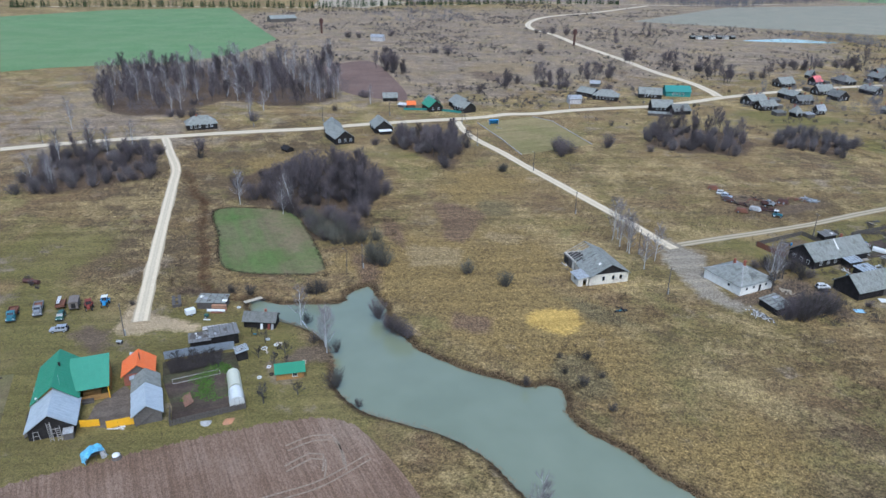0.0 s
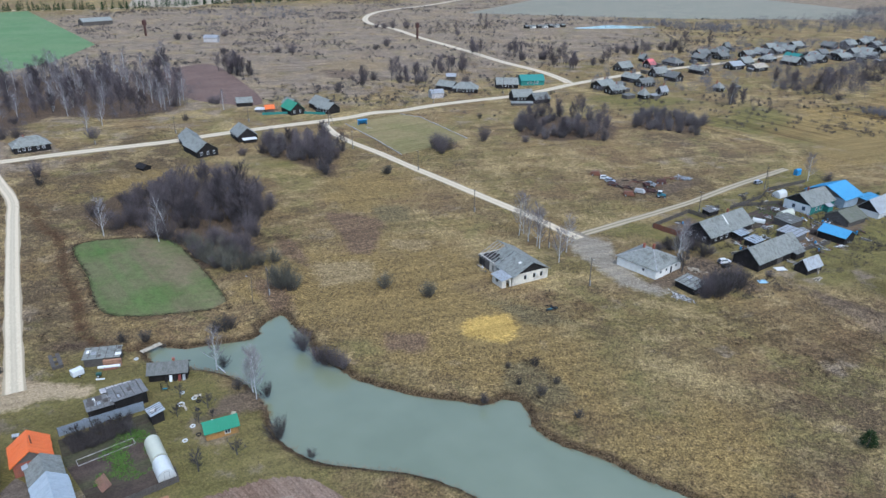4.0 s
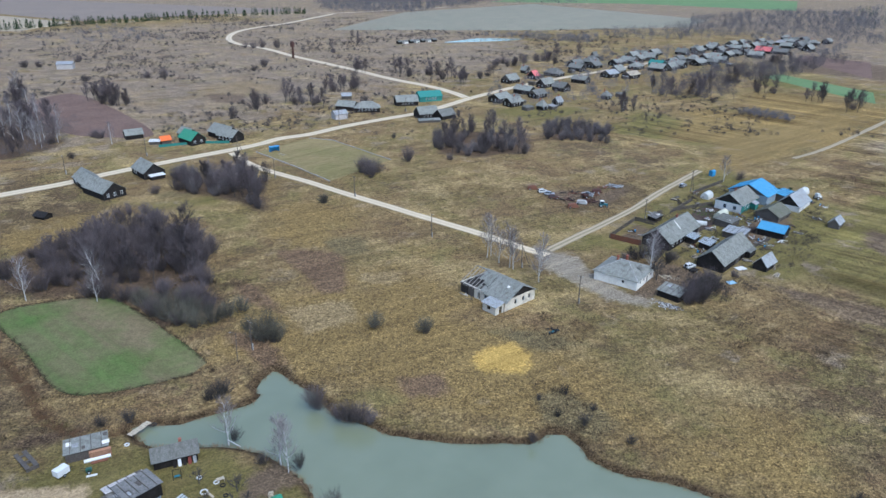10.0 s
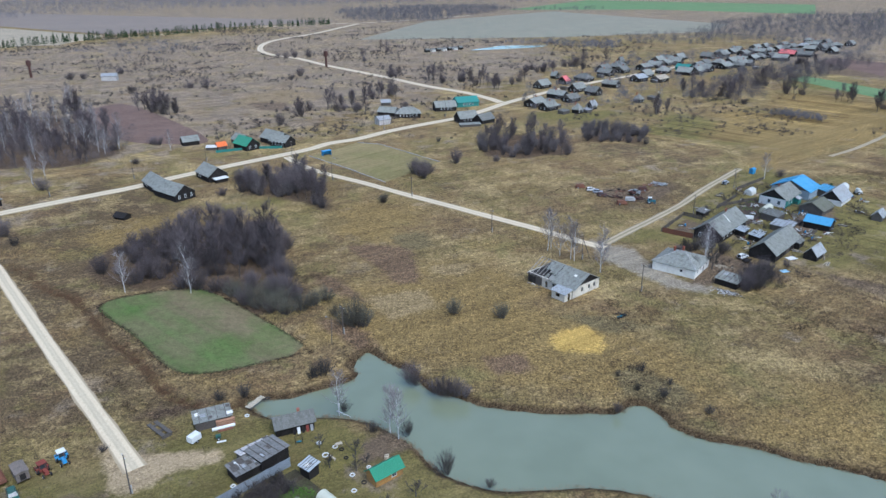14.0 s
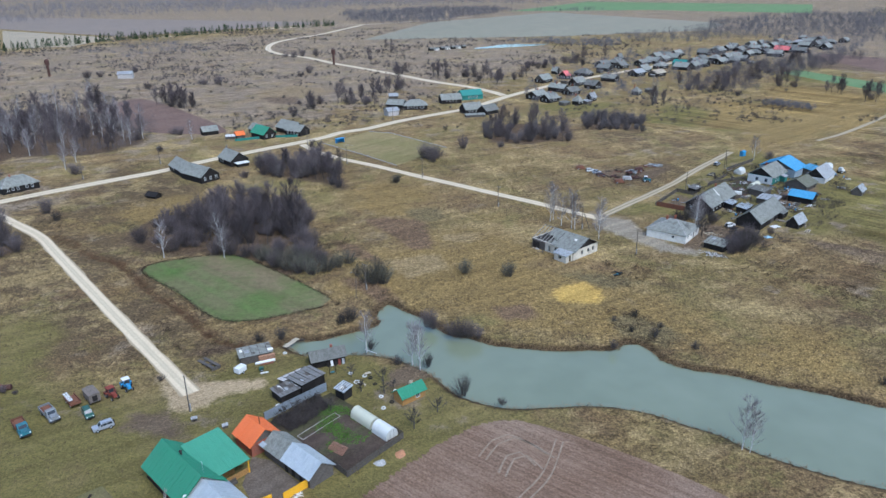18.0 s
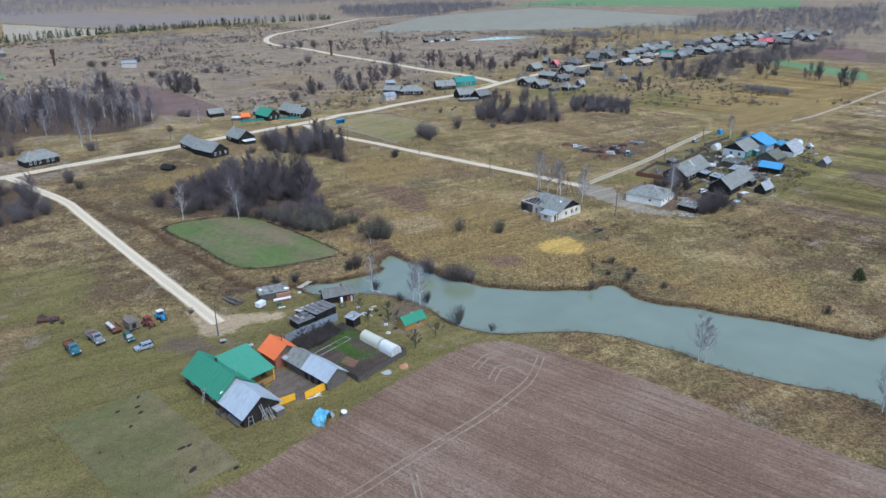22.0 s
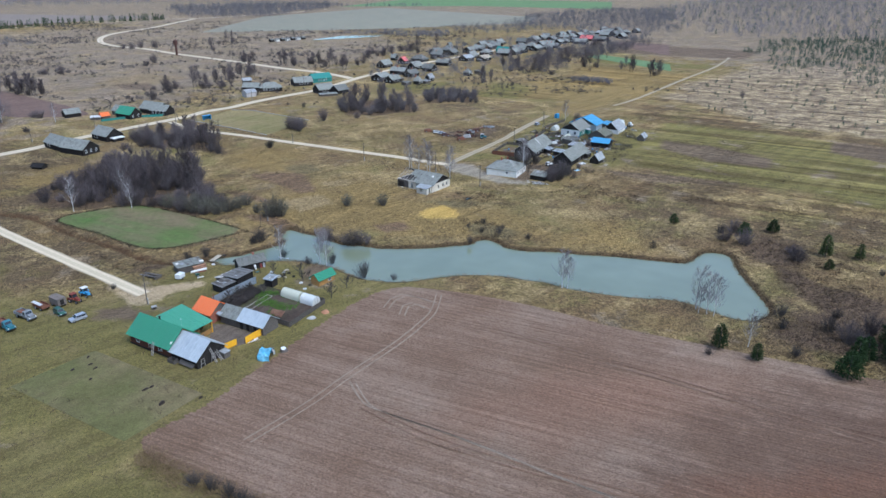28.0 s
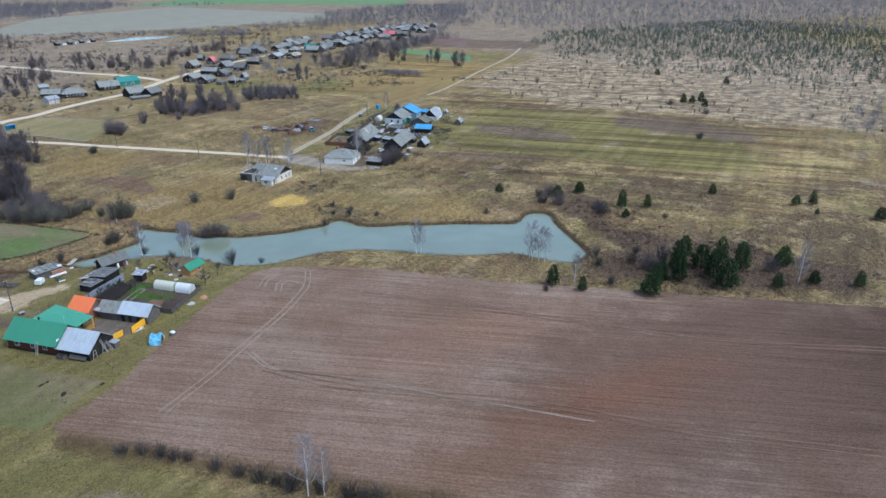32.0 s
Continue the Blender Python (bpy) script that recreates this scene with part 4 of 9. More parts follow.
def sheet(name, outline, z, material, label, category="field", jitter=0.3, step=3.0, smooth=True):
    """A flat patch of ground with a slightly ragged outline, filled as one fan of strips."""
    line = curve(outline, True, step) if smooth else outline
    r = random.Random(len(line))
    bm = bmesh.new()
    vs = [bm.verts.new((x + r.uniform(-jitter, jitter), y + r.uniform(-jitter, jitter), z)) for x, y in line]
    edges = [bm.edges.new((vs[i], vs[(i + 1) % len(vs)])) for i in range(len(vs))]
    bmesh.ops.triangle_fill(bm, edges=edges, use_beauty=True, normal=(0, 0, 1))
    me = bpy.data.meshes.new(name)
    bm.to_mesh(me)
    bm.free()
    me.materials.append(material)
    return tagged(new(name, me), label, category, kind="structure")


def way(name, points, width, z, material, label, jitter=0.45, step=2.0):
    """A road: a strip of five lanes along a smooth line; 'across' runs 0 at the crown to 1 at the edge."""
    line = curve(points, False, step)
    r = random.Random(len(line) + 3)
    v, f, acr, ragged = [], [], [], [0.0, 0.0]
    for i, (x, y) in enumerate(line):
        x0, y0 = line[max(i - 1, 0)]
        x1, y1 = line[min(i + 1, len(line) - 1)]
        d = math.hypot(x1 - x0, y1 - y0) or 1
        sx, sy = (y1 - y0) / d, -(x1 - x0) / d
        ragged = [0.8 * q + 0.35 * r.uniform(-jitter, jitter) for q in ragged]
        for k in (-1, -0.75, -0.45, 0, 0.45, 0.75, 1):
            w = width / 2 * k + (ragged[k > 0] if abs(k) == 1 else 0)
            v.append((x + sx * w, y + sy * w, z - (0.05 if abs(k) == 1 else 0)))
            acr.append(abs(k))
        if i:
            a, b = 7 * (i - 1), 7 * i
            f += [(a + k, a + k + 1, b + k + 1, b + k) for k in range(6)]
    me = bpy.data.meshes.new(name)
    me.from_pydata(v, [], f)
    me.attributes.new("across", "FLOAT", "POINT").data.foreach_set("value", acr)
    me.materials.append(material)
    me.update()
    return tagged(new(name, me), label, "road", kind="structure")


def swell(line, d):
    """An outline pushed outward by d metres."""
    n, out = len(line), []
    turn = sum(line[i][0] * line[(i + 1) % n][1] - line[(i + 1) % n][0] * line[i][1] for i in range(n))
    for i in range(n):
        (x0, y0), (x1, y1) = line[i - 1], line[(i + 1) % n]
        k = math.hypot(x1 - x0, y1 - y0) or 1
        s = d if turn > 0 else -d
        out.append((line[i][0] + (y1 - y0) / k * s, line[i][1] - (x1 - x0) / k * s))
    return out


water = sheet("water", swell(POND_LINE[::2], 0.45), WATER_Z, WATER, "still grey-green pond water between grassy banks", "pond", 0, 2, False)


def furrows(name, outline, angle, pitch, material, label):
    """A ploughed field laid as ridges and furrows along its rows, each ridge of its own height."""
    r = random.Random(17)
    c, k = math.cos(radians(angle)), math.sin(radians(angle))
    line = [(x * c + y * k, -x * k + y * c) for x, y in curve(outline, True, 3.0)]
    low, high = min(v for _, v in line) + 0.05, max(v for _, v in line) - 0.05
    rows, count, cols = [], int((high - low) / (pitch / 2)), 70
    lift = 0.1
    for i in range(count + 1):
        v = low + (high - low) * i / count
        cuts = [p[0] + (q[0] - p[0]) * (v - p[1]) / (q[1] - p[1]) for p, q in zip(line, line[1:] + line[:1]) if (p[1] <= v) != (q[1] <= v)]
        u0, u1 = min(cuts) - r.uniform(-0.5, 0.7), max(cuts) + r.uniform(-0.4, 0.4)
        if i % 2:
            lift = 0.075 + r.uniform(0, 0.06) + (0.07 if r.random() < 0.1 else 0)
        rows.append([(u0 + (u1 - u0) * j / cols, v + r.uniform(-0.09, 0.09), (lift if i % 2 else 0.055) + r.uniform(-0.02, 0.03)) for j in range(cols + 1)])
    me = bpy.data.meshes.new(name)
    n = cols + 1
    me.from_pydata([(u * c - v * k, u * k + v * c, z) for row in rows for u, v, z in row], [], [(i * n + j, i * n + j + 1, (i + 1) * n + j + 1, (i + 1) * n + j) for i in range(len(rows) - 1) for j in range(cols)])
    me.materials.append(material)
    me.update()
    return tagged(new(name, me), label, "field", kind="structure")


furrows("ploughed_field", PLOUGH, -38, 0.75, PLOUGH_M, "large ploughed field of bare reddish-brown soil")
for line in ([(22, 108), (18.3, 98.5), (14, 92.7), (6.4, 84.3), (-7.2, 71.8), (-15, 64), (-27.4, 54)], [(-5.9, 69.6), (-4.7, 63.2), (-3, 59.3), (2.3, 54.2), (12.4, 45), (26, 30.7), (33.4, 23.3), (46, 10)], [(6.7, 102.8), (9.4, 107.6), (12.6, 109.5), (16.4, 107), (19.6, 103.2)], [(10, 98), (12, 103), (14.5, 104), (17, 100)]):
    for off in (-0.8, 0.8):
        way("wheel_track", [(x + off * 0.75, y - off * 0.65) for x, y in line], 0.36, 0.21, TRACK_SOIL, "pale pressed wheel track in the ploughed soil", 0.12)
for line in ([(-4.7, 60.2), (6, 47), (20.3, 35.2), (35.1, 24.6), (46.9, 13.1), (57.3, 1.8), (67.5, -8.1), (78.7, -17.4), (96, -32)], [(30, 86), (49.5, 66.3), (61.8, 53.9), (75.7, 38.8), (88.6, 25.1), (97.4, 17.1), (113.2, 6.7), (135, -8)]):
    for off in (-0.85, 0.85):
        way("wheel_rut", [(x + off * 0.62, y + off * 0.78) for x, y in line], 0.42, 0.2, RUT_SOIL, "dark moist wheel rut across the ploughed soil", 0.14)
sheet("garden_plot", PLOT, 0.05, YARD_GREEN, "old garden plot with thin grass", jitter=0.5, step=3.0, smooth=False)
sheet("winter_crop_field", GREEN_NEAR, 0.06, WHEAT_M, "small field of short green winter crop")
sheet("far_crop_field", GREEN_FAR, 0.1, WHEAT_FAR, "wide bright green field of winter crop", smooth=False)
sheet("fallow_field", RED_FAR, 0.08, PLOUGH_DARK, "dark reddish-brown fallow field")
sheet("paddock", PADDOCK, 0.06, MEADOW, "fenced mown yellow-green meadow", smooth=False)
way("main_road", ROAD_MAIN, 6.4, 0.14, GRAVEL_M, "pale gravel village road")
way("north_road", ROAD_NORTH, 7.2, 0.16, GRAVEL_M, "pale gravel road winding to the fields")
way("side_road", ROAD_SIDE, 4.2, 0.15, GRAVEL_M, "narrow pale gravel side road")
way("east_track", ROAD_EAST, 3.2, 0.12, DIRT_M, "dirt track with two wheel ruts")
way("west_road", ROAD_WEST, 4.2, 0.13, GRAVEL_M, "narrow pale gravel lane down to the farm")


# ---- bare trees ----
def bare_tree(seed, h, spread, limbs, subs, twigs, low=0.3, trunk_r=0.16, stems=1, up=0.9, twig_len=0.9, wide=0.028, bough=0.05):
    """Trunk with limbs and boughs, and a crown of fine rising twigs. Returns two shapes."""
    r = random.Random(seed)
    trunk, crown = Shape(), Shape()

    def twig(p, d, length, w):
        d = d.normalized()
        s = d.cross(Vector((r.uniform(-1, 1), r.uniform(-1, 1), r.uniform(-1, 1)))).normalized() * w
        crown.add([p - s, p + s, p + d * length], [(0, 1, 2)])

    for st in range(stems):
        lean = Vector((r.uniform(-1, 1), r.uniform(-1, 1), 0)) * (0.05 if stems == 1 else 0.3)
        pts = [Vector((r.uniform(-0.4, 0.4), r.uniform(-0.4, 0.4), 0)) * (1 if stems > 1 else 0) + Vector((0, 0, -0.25))]
        n = 6
        hh = h * (1 if stems == 1 else r.uniform(0.65, 1))
        for i in range(1, n + 1):
            pts.append(pts[0] + Vector((lean.x, lean.y, 1)) * hh * i / n + Vector((r.uniform(-1, 1), r.uniform(-1, 1), 0)) * 0.016 * h)
        for i in range(n):
            ra, rb = (trunk_r * (1 - j / (n + 0.3)) + 0.02 for j in (i, i + 1))
            trunk.tube(pts[i], pts[i + 1], ra, rb, 5, False)
        for k in range(limbs):
            t = low + (0.97 - low) * (k + r.random()) / limbs
            s = t * n
            i = min(int(s), n - 1)
            p = pts[i].lerp(pts[i + 1], s - i)
            a = r.uniform(0, 2 * math.pi)
            d = Vector((math.cos(a), math.sin(a), up * r.uniform(0.7, 1.4))).normalized()
            length = spread * (1.2 - 0.75 * (t - low) / (1 - low)) * r.uniform(0.6, 1.2)
            mid = p + d * length * 0.5
            q = mid + (d + Vector((0, 0, 0.5))).normalized() * length * 0.55
            lr = max(0.035, trunk_r * 0.45 * (1.15 - t))
            trunk.tube(p, mid, lr, lr * 0.65, 3, False)
            trunk.tube(mid, q, lr * 0.65, 0.015, 3, False)
            for m in range(subs):
                u = r.uniform(0.15, 1)
                b = p.lerp(mid, u * 2) if u < 0.5 else mid.lerp(q, u * 2 - 1)
                e = (d + Vector((r.uniform(-1, 1), r.uniform(-1, 1), r.uniform(0.0, 0.9))) * 0.75).normalized()
                ln = length * r.uniform(0.25, 0.5)
                twig(b, e, ln, bough)
                for w in range(twigs):
                    c = b + e * ln * r.uniform(0.2, 1)
                    twig(c, e + Vector((r.uniform(-0.7, 0.7), r.uniform(-0.7, 0.7), r.uniform(-0.1, 1.0))), twig_len * r.uniform(0.5, 1.2), wide)
    return trunk, crown


def fan(seed, h, reach, stems, twigs, wide=0.022, stem_r=0.045):
    """A leafless bush: many stems fanning upward from a common foot, each with rising twigs."""
    r = random.Random(seed)
    trunk, crown = Shape(), Shape()
    lobes = [(r.uniform(0, 6.28), r.uniform(0.7, 1.1)) for _ in range(4)]
    for i in range(stems):
        a, k = r.uniform(0, 6.28), r.random() ** 0.6
        k *= max(q * (0.65 + 0.35 * math.cos(a - b)) for b, q in lobes) + 0.1
        tall = h * (1 - 0.45 * k * k) * r.uniform(0.6, 1.0)
        foot = Vector((math.cos(a) * reach * 0.35 * k, math.sin(a) * reach * 0.35 * k, -0.2))
        mid = foot + Vector((math.cos(a) * reach * 0.3 * k + r.uniform(-0.2, 0.2), math.sin(a) * reach * 0.3 * k + r.uniform(-0.2, 0.2), tall * 0.55))
        tip = mid + Vector((math.cos(a) * reach * 0.38 * k + r.uniform(-0.3, 0.3), math.sin(a) * reach * 0.38 * k + r.uniform(-0.3, 0.3), tall * 0.45))
        trunk.tube(foot, mid, stem_r, stem_r * 0.7, 3, False)
        trunk.tube(mid, tip, stem_r * 0.7, 0.008, 3, False)
        for m in range(twigs):
            u = r.uniform(0.2, 1.0)
            b = foot.lerp(mid, u / 0.55) if u < 0.55 else mid.lerp(tip, (u - 0.55) / 0.45)
            d = ((tip - mid).normalized() + Vector((r.uniform(-0.6, 0.6), r.uniform(-0.6, 0.6), r.uniform(-0.1, 0.5)))).normalized()
            s = d.cross(Vector((r.uniform(-1, 1), r.uniform(-1, 1), r.uniform(-1, 1)))).normalized() * wide
            crown.add([b - s, b + s, b + d * h * r.uniform(0.12, 0.26)], [(0, 1, 2)])
    return trunk, crown


def kind_of(name, label, category, bark, twig, shapes):
    """Variants of one kind of plant, each a pair of shared meshes."""
    return name, label, category, [(a.mesh("trunk", bark, True), b.mesh("crown", twig)) for a, b in shapes]


ALDER = kind_of("alder_tree", "bare plum-grey deciduous tree without leaves", "tree", BARK, TWIG_PURPLE,
                [bare_tree(s, h, sp, 30, 8, 15, 0.2, 0.17, wide=0.015, twig_len=1.3, up=1.2, bough=0.035) for s, h, sp in ((1, 12, 4.2), (2, 10, 3.7), (3, 13.5, 4.5), (4, 9, 3.6), (5, 11, 4.6))])
BIRCHES = kind_of("birch_tree", "bare birch with a white trunk and fine dark twigs", "tree", BIRCH, TWIG_BIRCH,
                  [bare_tree(s, h, sp, 34, 8, 9, 0.2, 0.14, wide=0.011, up=1.0, twig_len=1.3, bough=0.018) for s, h, sp in ((11, 13.5, 4.0), (12, 12, 3.6), (13, 15, 4.3))])
SHRUB = kind_of("shrub", "bare grey-brown rounded shrub", "bush", BARK, TWIG,
                [fan(s, h, w, 55, 26, 0.012, 0.025) for s, h, w in ((21, 3.6, 1.9), (22, 3.0, 1.7), (23, 4.2, 2.2))])
THICKETS = kind_of("thicket_bush", "dense leafless plum-brown thicket bush", "bush", BARK, TWIG_PURPLE,
                   [fan(s, h, w, 85, 30, 0.013, 0.03) for s, h, w in ((24, 5.6, 3.4), (25, 6.8, 3.5), (26, 4.6, 3.2), (27, 7.8, 3.4))])
# More thicket bushes of no known species, kept as a second kind with paler twigs.
GREY_THICKETS = kind_of("hazel_bush", "dense leafless grey-brown thicket bush", "bush", BARK, TWIG_GREY,
                [fan(s, h, w, 85, 30, 0.013, 0.03) for s, h, w in ((28, 5.4, 3.0), (29, 6.6, 3.1), (30, 7.4, 2.9))])
WILLOW = kind_of("willow_bush", "bare olive-grey willow bush", "bush", BARK, TWIG_OLIVE,
                 [fan(s, h, w, 85, 30, 0.012, 0.03) for s, h, w in ((31, 6.0, 3.2), (32, 5.0, 2.9))])
APPLE = kind_of("apple_tree", "low bare fruit tree with a spreading crown", "tree", BARK, TWIG,
                [bare_tree(s, h, sp, 14, 6, 8, 0.25, 0.12, wide=0.02, up=0.7, twig_len=0.6, bough=0.035) for s, h, sp in ((33, 3.8, 1.9), (34, 3.2, 1.7))])


def plant(kind, x, y, size=1.0, group=""):
    name, label, category, kinds = kind
    a, b = rng.choice(kinds)
    root = thing(name, x, y, rng.uniform(0, 360), label, category, group)
    root.scale = (size * rng.uniform(0.92, 1.08), size * rng.uniform(0.92, 1.08), size)
    part("trunk", a, None, root)
    part("crown", b, None, root)
    return root


def scatter(poly, count, gap=2.0, seed=1):
    """Places in an outline, no two nearer than gap."""
    r = random.Random(seed)
    xs, ys = [p[0] for p in poly], [p[1] for p in poly]
    got, tries = [], 0
    while len(got) < count and tries < count * 60:
        tries += 1
        x, y = r.uniform(min(xs), max(xs)), r.uniform(min(ys), max(ys))
        if inside(poly, np.array([x]), np.array([y]))[0] < 0 and all((x - a) ** 2 + (y - b) ** 2 > gap * gap for a, b in got):
            got.append((x, y))
    return got


def pine_shapes(seed, h, base):
    r = random.Random(seed)
    trunk, crown = Shape(), Shape()
    trunk.tube((0, 0, -0.2), (0, 0, h * 0.97), 0.03 * h, 0.01, 6, False)
    layers = int(h * 2.6) + 4
    for k in range(layers):
        t = k / layers
        z = h * (0.06 + 0.92 * t)
        reach = base * (1 - t) ** 0.55 * r.uniform(0.8, 1.15) + 0.12
        count = max(5, int(13 * (1 - t) + 4))
        for j in range(count):
            a = 2 * math.pi * (j + r.random()) / count
            out = Vector((math.cos(a), math.sin(a), 0.3))
            for m in range(5):
                c = Vector((0, 0, z)) + out * reach * r.uniform(0.35, 1.0)
                for q in range(4):
                    d = (out + Vector((r.uniform(-1, 1), r.uniform(-1, 1), r.uniform(-0.4, 1.2)))).normalized() * r.uniform(0.25, 0.5)
                    s = d.cross(Vector((r.uniform(-1, 1), r.uniform(-1, 1), 1))).normalized() * 0.09
                    crown.add([c - s, c + s, c + d], [(0, 1, 2)])
    return trunk, crown


PINE = ("pine_tree", "young dark green pine", "tree", [])
for s, h, w in ((41, 6.0, 2.1), (42, 5.0, 2.2), (43, 7.5, 2.5)):
    a, b = pine_shapes(s, h, w)
    PINE[3].append((a.mesh("trunk", BARK, True), b.mesh("crown", NEEDLE)))


def cloud(name, spots, per, length, wide, material, label, category, shape="dome", up=0.6, seed=5, trunk=0.0):
    """Many small plants as one mesh of loose twigs or blades. spots: rows of x, y, z, height, reach."""
    r = np.random.RandomState(seed)
    s = np.repeat(np.asarray(spots, float), per, axis=0)
    n = len(s)
    a, t, k = r.uniform(0, 6.28, n), r.uniform(0, 1, n), r.uniform(0, 1, n) ** 0.5
    if shape == "cone":
        z, rad = t ** 1.25, (1 - t ** 1.25) ** 0.8
    elif shape == "crown":
        z, rad = 0.25 + 0.75 * t, np.sin(np.clip(0.15 + t * 0.85, 0, 1) * 3.0) ** 0.6
    elif shape == "tuft":
        z, rad = t * 0.15, np.ones(n)
    else:
        z, rad = 0.05 + 0.8 * t, np.sqrt(1 - t * t * 0.95)
    p = np.stack([s[:, 0] + np.cos(a) * rad * k * s[:, 4], s[:, 1] + np.sin(a) * rad * k * s[:, 4], s[:, 2] + z * s[:, 3]], 1)
    d = np.stack([np.cos(a) * 0.7 + r.uniform(-0.7, 0.7, n), np.sin(a) * 0.7 + r.uniform(-0.7, 0.7, n), up + r.uniform(-0.4, 0.6, n)], 1)
    d /= np.linalg.norm(d, axis=1)[:, None]
    side = np.cross(d, r.uniform(-1, 1, (n, 3)))
    side *= wide / (np.linalg.norm(side, axis=1)[:, None] + 1e-6)
    ln = (length * r.uniform(0.5, 1.15, n) * (s[:, 3] if shape == "tuft" else 1))[:, None]
    tri = np.stack([p - side, p + side, p + d * ln], 1)
    if trunk:
        q = np.asarray(spots, float)
        m = len(q)
        b = r.uniform(0, 6.28, m)
        w = np.stack([np.cos(b), np.sin(b), 0 * b], 1) * trunk
        foot = q[:, :3].copy()
        foot[:, 2] -= 0.1
        tip = q[:, :3] + np.stack([r.uniform(-0.3, 0.3, m), r.uniform(-0.3, 0.3, m), q[:, 3] * 0.95], 1)
        tri = np.concatenate([tri, np.stack([foot - w, foot + w, tip], 1)])
    me = bpy.data.meshes.new(name)
    c = tri.reshape(-1, 3).astype(np.float32)
    me.vertices.add(len(c))
    me.vertices.foreach_set("co", c.reshape(-1))
    me.loops.add(len(c))
    me.loops.foreach_set("vertex_index", np.arange(len(c), dtype=np.int32))
    me.polygons.add(len(c) // 3)
    me.polygons.foreach_set("loop_start", np.arange(0, len(c), 3, dtype=np.int32))
    me.update()
    me.materials.append(material)
    return tagged(new(name, me), label, category, kind="stuff")


def far_from_line(points, x, y):
    """Distance to an open line of the plan, for arrays."""
    best = np.full(x.shape, 1e9)
    for (ax, ay), (bx, by) in zip(points, points[1:]):
        ex, ey = bx - ax, by - ay
        t = np.clip(((x - ax) * ex + (y - ay) * ey) / (ex * ex + ey * ey + 1e-9), 0, 1)
        best = np.minimum(best, np.hypot(x - ax - t * ex, y - ay - t * ey))
    return best


# ---- buildings ----
def window(parent, m, w=0.9, h=1.2, trim=PAINT_WHITE, pane=True):
    """A window on a wall, looking along its local -y; frame of four bars, one sash bar and the pane."""
    s = Shape()
    for x0, x1, z0, z1 in ((-w / 2 - 0.1, -w / 2, -h / 2, h / 2), (w / 2, w / 2 + 0.1, -h / 2, h / 2), (-w / 2 - 0.12, w / 2 + 0.12, -h / 2 - 0.12, -h / 2), (-w / 2 - 0.12, w / 2 + 0.12, h / 2, h / 2 + 0.16), (-0.03, 0.03, -h / 2, h / 2)):
        s.box(x0, x1, -0.05, 0.02, z0, z1)
    fr = part("window", s, trim, parent, at=m)
    if pane:
        part("pane", Shape().box(-w / 2, w / 2, -0.02, 0.01, -h / 2, h / 2), GLASS, fr)
    return fr


def on_wall(side, L, W, u, z):
    """A pose on one wall of an L by W house: u runs along the wall from its middle."""
    if side == "front":
        return pose(u, -W / 2, z)
    if side == "back":
        return pose(u, W / 2, z, 0, 0, 180)
    if side == "left":
        return pose(-L / 2, u, z, 0, 0, -90)
    return pose(L / 2, u, z, 0, 0, 90)


def roof_gable(root, L, W, eave, ridge, over, material, thick=0.1, label="", sheets=0):
    k = (ridge - eave) / (W / 2)
    y, z, x = W / 2 + over, eave - k * over, L / 2 + over * 0.8
    s = Shape()
    s.slab((-x, -y, z), (x, -y, z), (x, 0, ridge), (-x, 0, ridge), thick)
    s.slab((x, y, z), (-x, y, z), (-x, 0, ridge), (x, 0, ridge), thick)
    ro = part("roof", s, material, root, label)
    if sheets:
        n = max(3, round(2 * x / sheets))
        w, run = 2 * x / n, math.hypot(y, ridge - z)
        tilt = math.degrees(math.atan2(ridge - z, y))
        flat = Shape().box(-w / 2 + 0.02, w / 2 - 0.02, 0, run, 0.012, 0.045).box(w / 2 - 0.035, w / 2 + 0.035, 0, run, 0.012, 0.085).mesh("sheet", material)
        for sy in (-1, 1):
            for i in range(n):
                m = pose(-x + w * (i + 0.5), sy * y, z, 0, 0, 0 if sy < 0 else 180) @ pose(0, rng.uniform(-0.06, 0.02), 0, tilt + rng.uniform(-0.25, 0.1), 0, rng.uniform(-0.3, 0.3))
                part("sheet", flat, None, ro, at=m)
    part("ridge_cap", Shape().slab((-x, -0.2, ridge - 0.2 * k + 0.04), (x, -0.2, ridge - 0.2 * k + 0.04), (x, 0, ridge + 0.05), (-x, 0, ridge + 0.05), 0.03).slab((x, 0.2, ridge - 0.2 * k + 0.04), (-x, 0.2, ridge - 0.2 * k + 0.04), (-x, 0, ridge + 0.05), (x, 0, ridge + 0.05), 0.03), material, ro)
    return ro


def roof_hip(root, L, W, eave, ridge, over, material, run=None, thick=0.1, label=""):
    run = W / 2 if run is None else run
    k = (ridge - eave) / (W / 2)
    x, y, z, rx = L / 2 + over, W / 2 + over, eave - k * over, max(L / 2 - run, 0.05)
    s = Shape()
    s.slab((-x, -y, z), (x, -y, z), (rx, 0, ridge), (-rx, 0, ridge), thick)
    s.slab((x, y, z), (-x, y, z), (-rx, 0, ridge), (rx, 0, ridge), thick)
    s.tri((x, -y, z), (x, y, z), (rx, 0, ridge), thick)
    s.tri((-x, y, z), (-x, -y, z), (-rx, 0, ridge), thick)
    ro = part("roof", s, material, root, label)
    caps = Shape()
    for sx in (-1, 1):
        for sy in (-1, 1):
            caps.beam((sx * x, sy * y, z + 0.03), (sx * rx, 0, ridge + 0.03), 0.28, 0.06)
    caps.beam((-rx, 0, ridge + 0.03), (rx, 0, ridge + 0.03), 0.28, 0.06)
    part("ridge_cap", caps, CONCRETE, ro)
    return ro


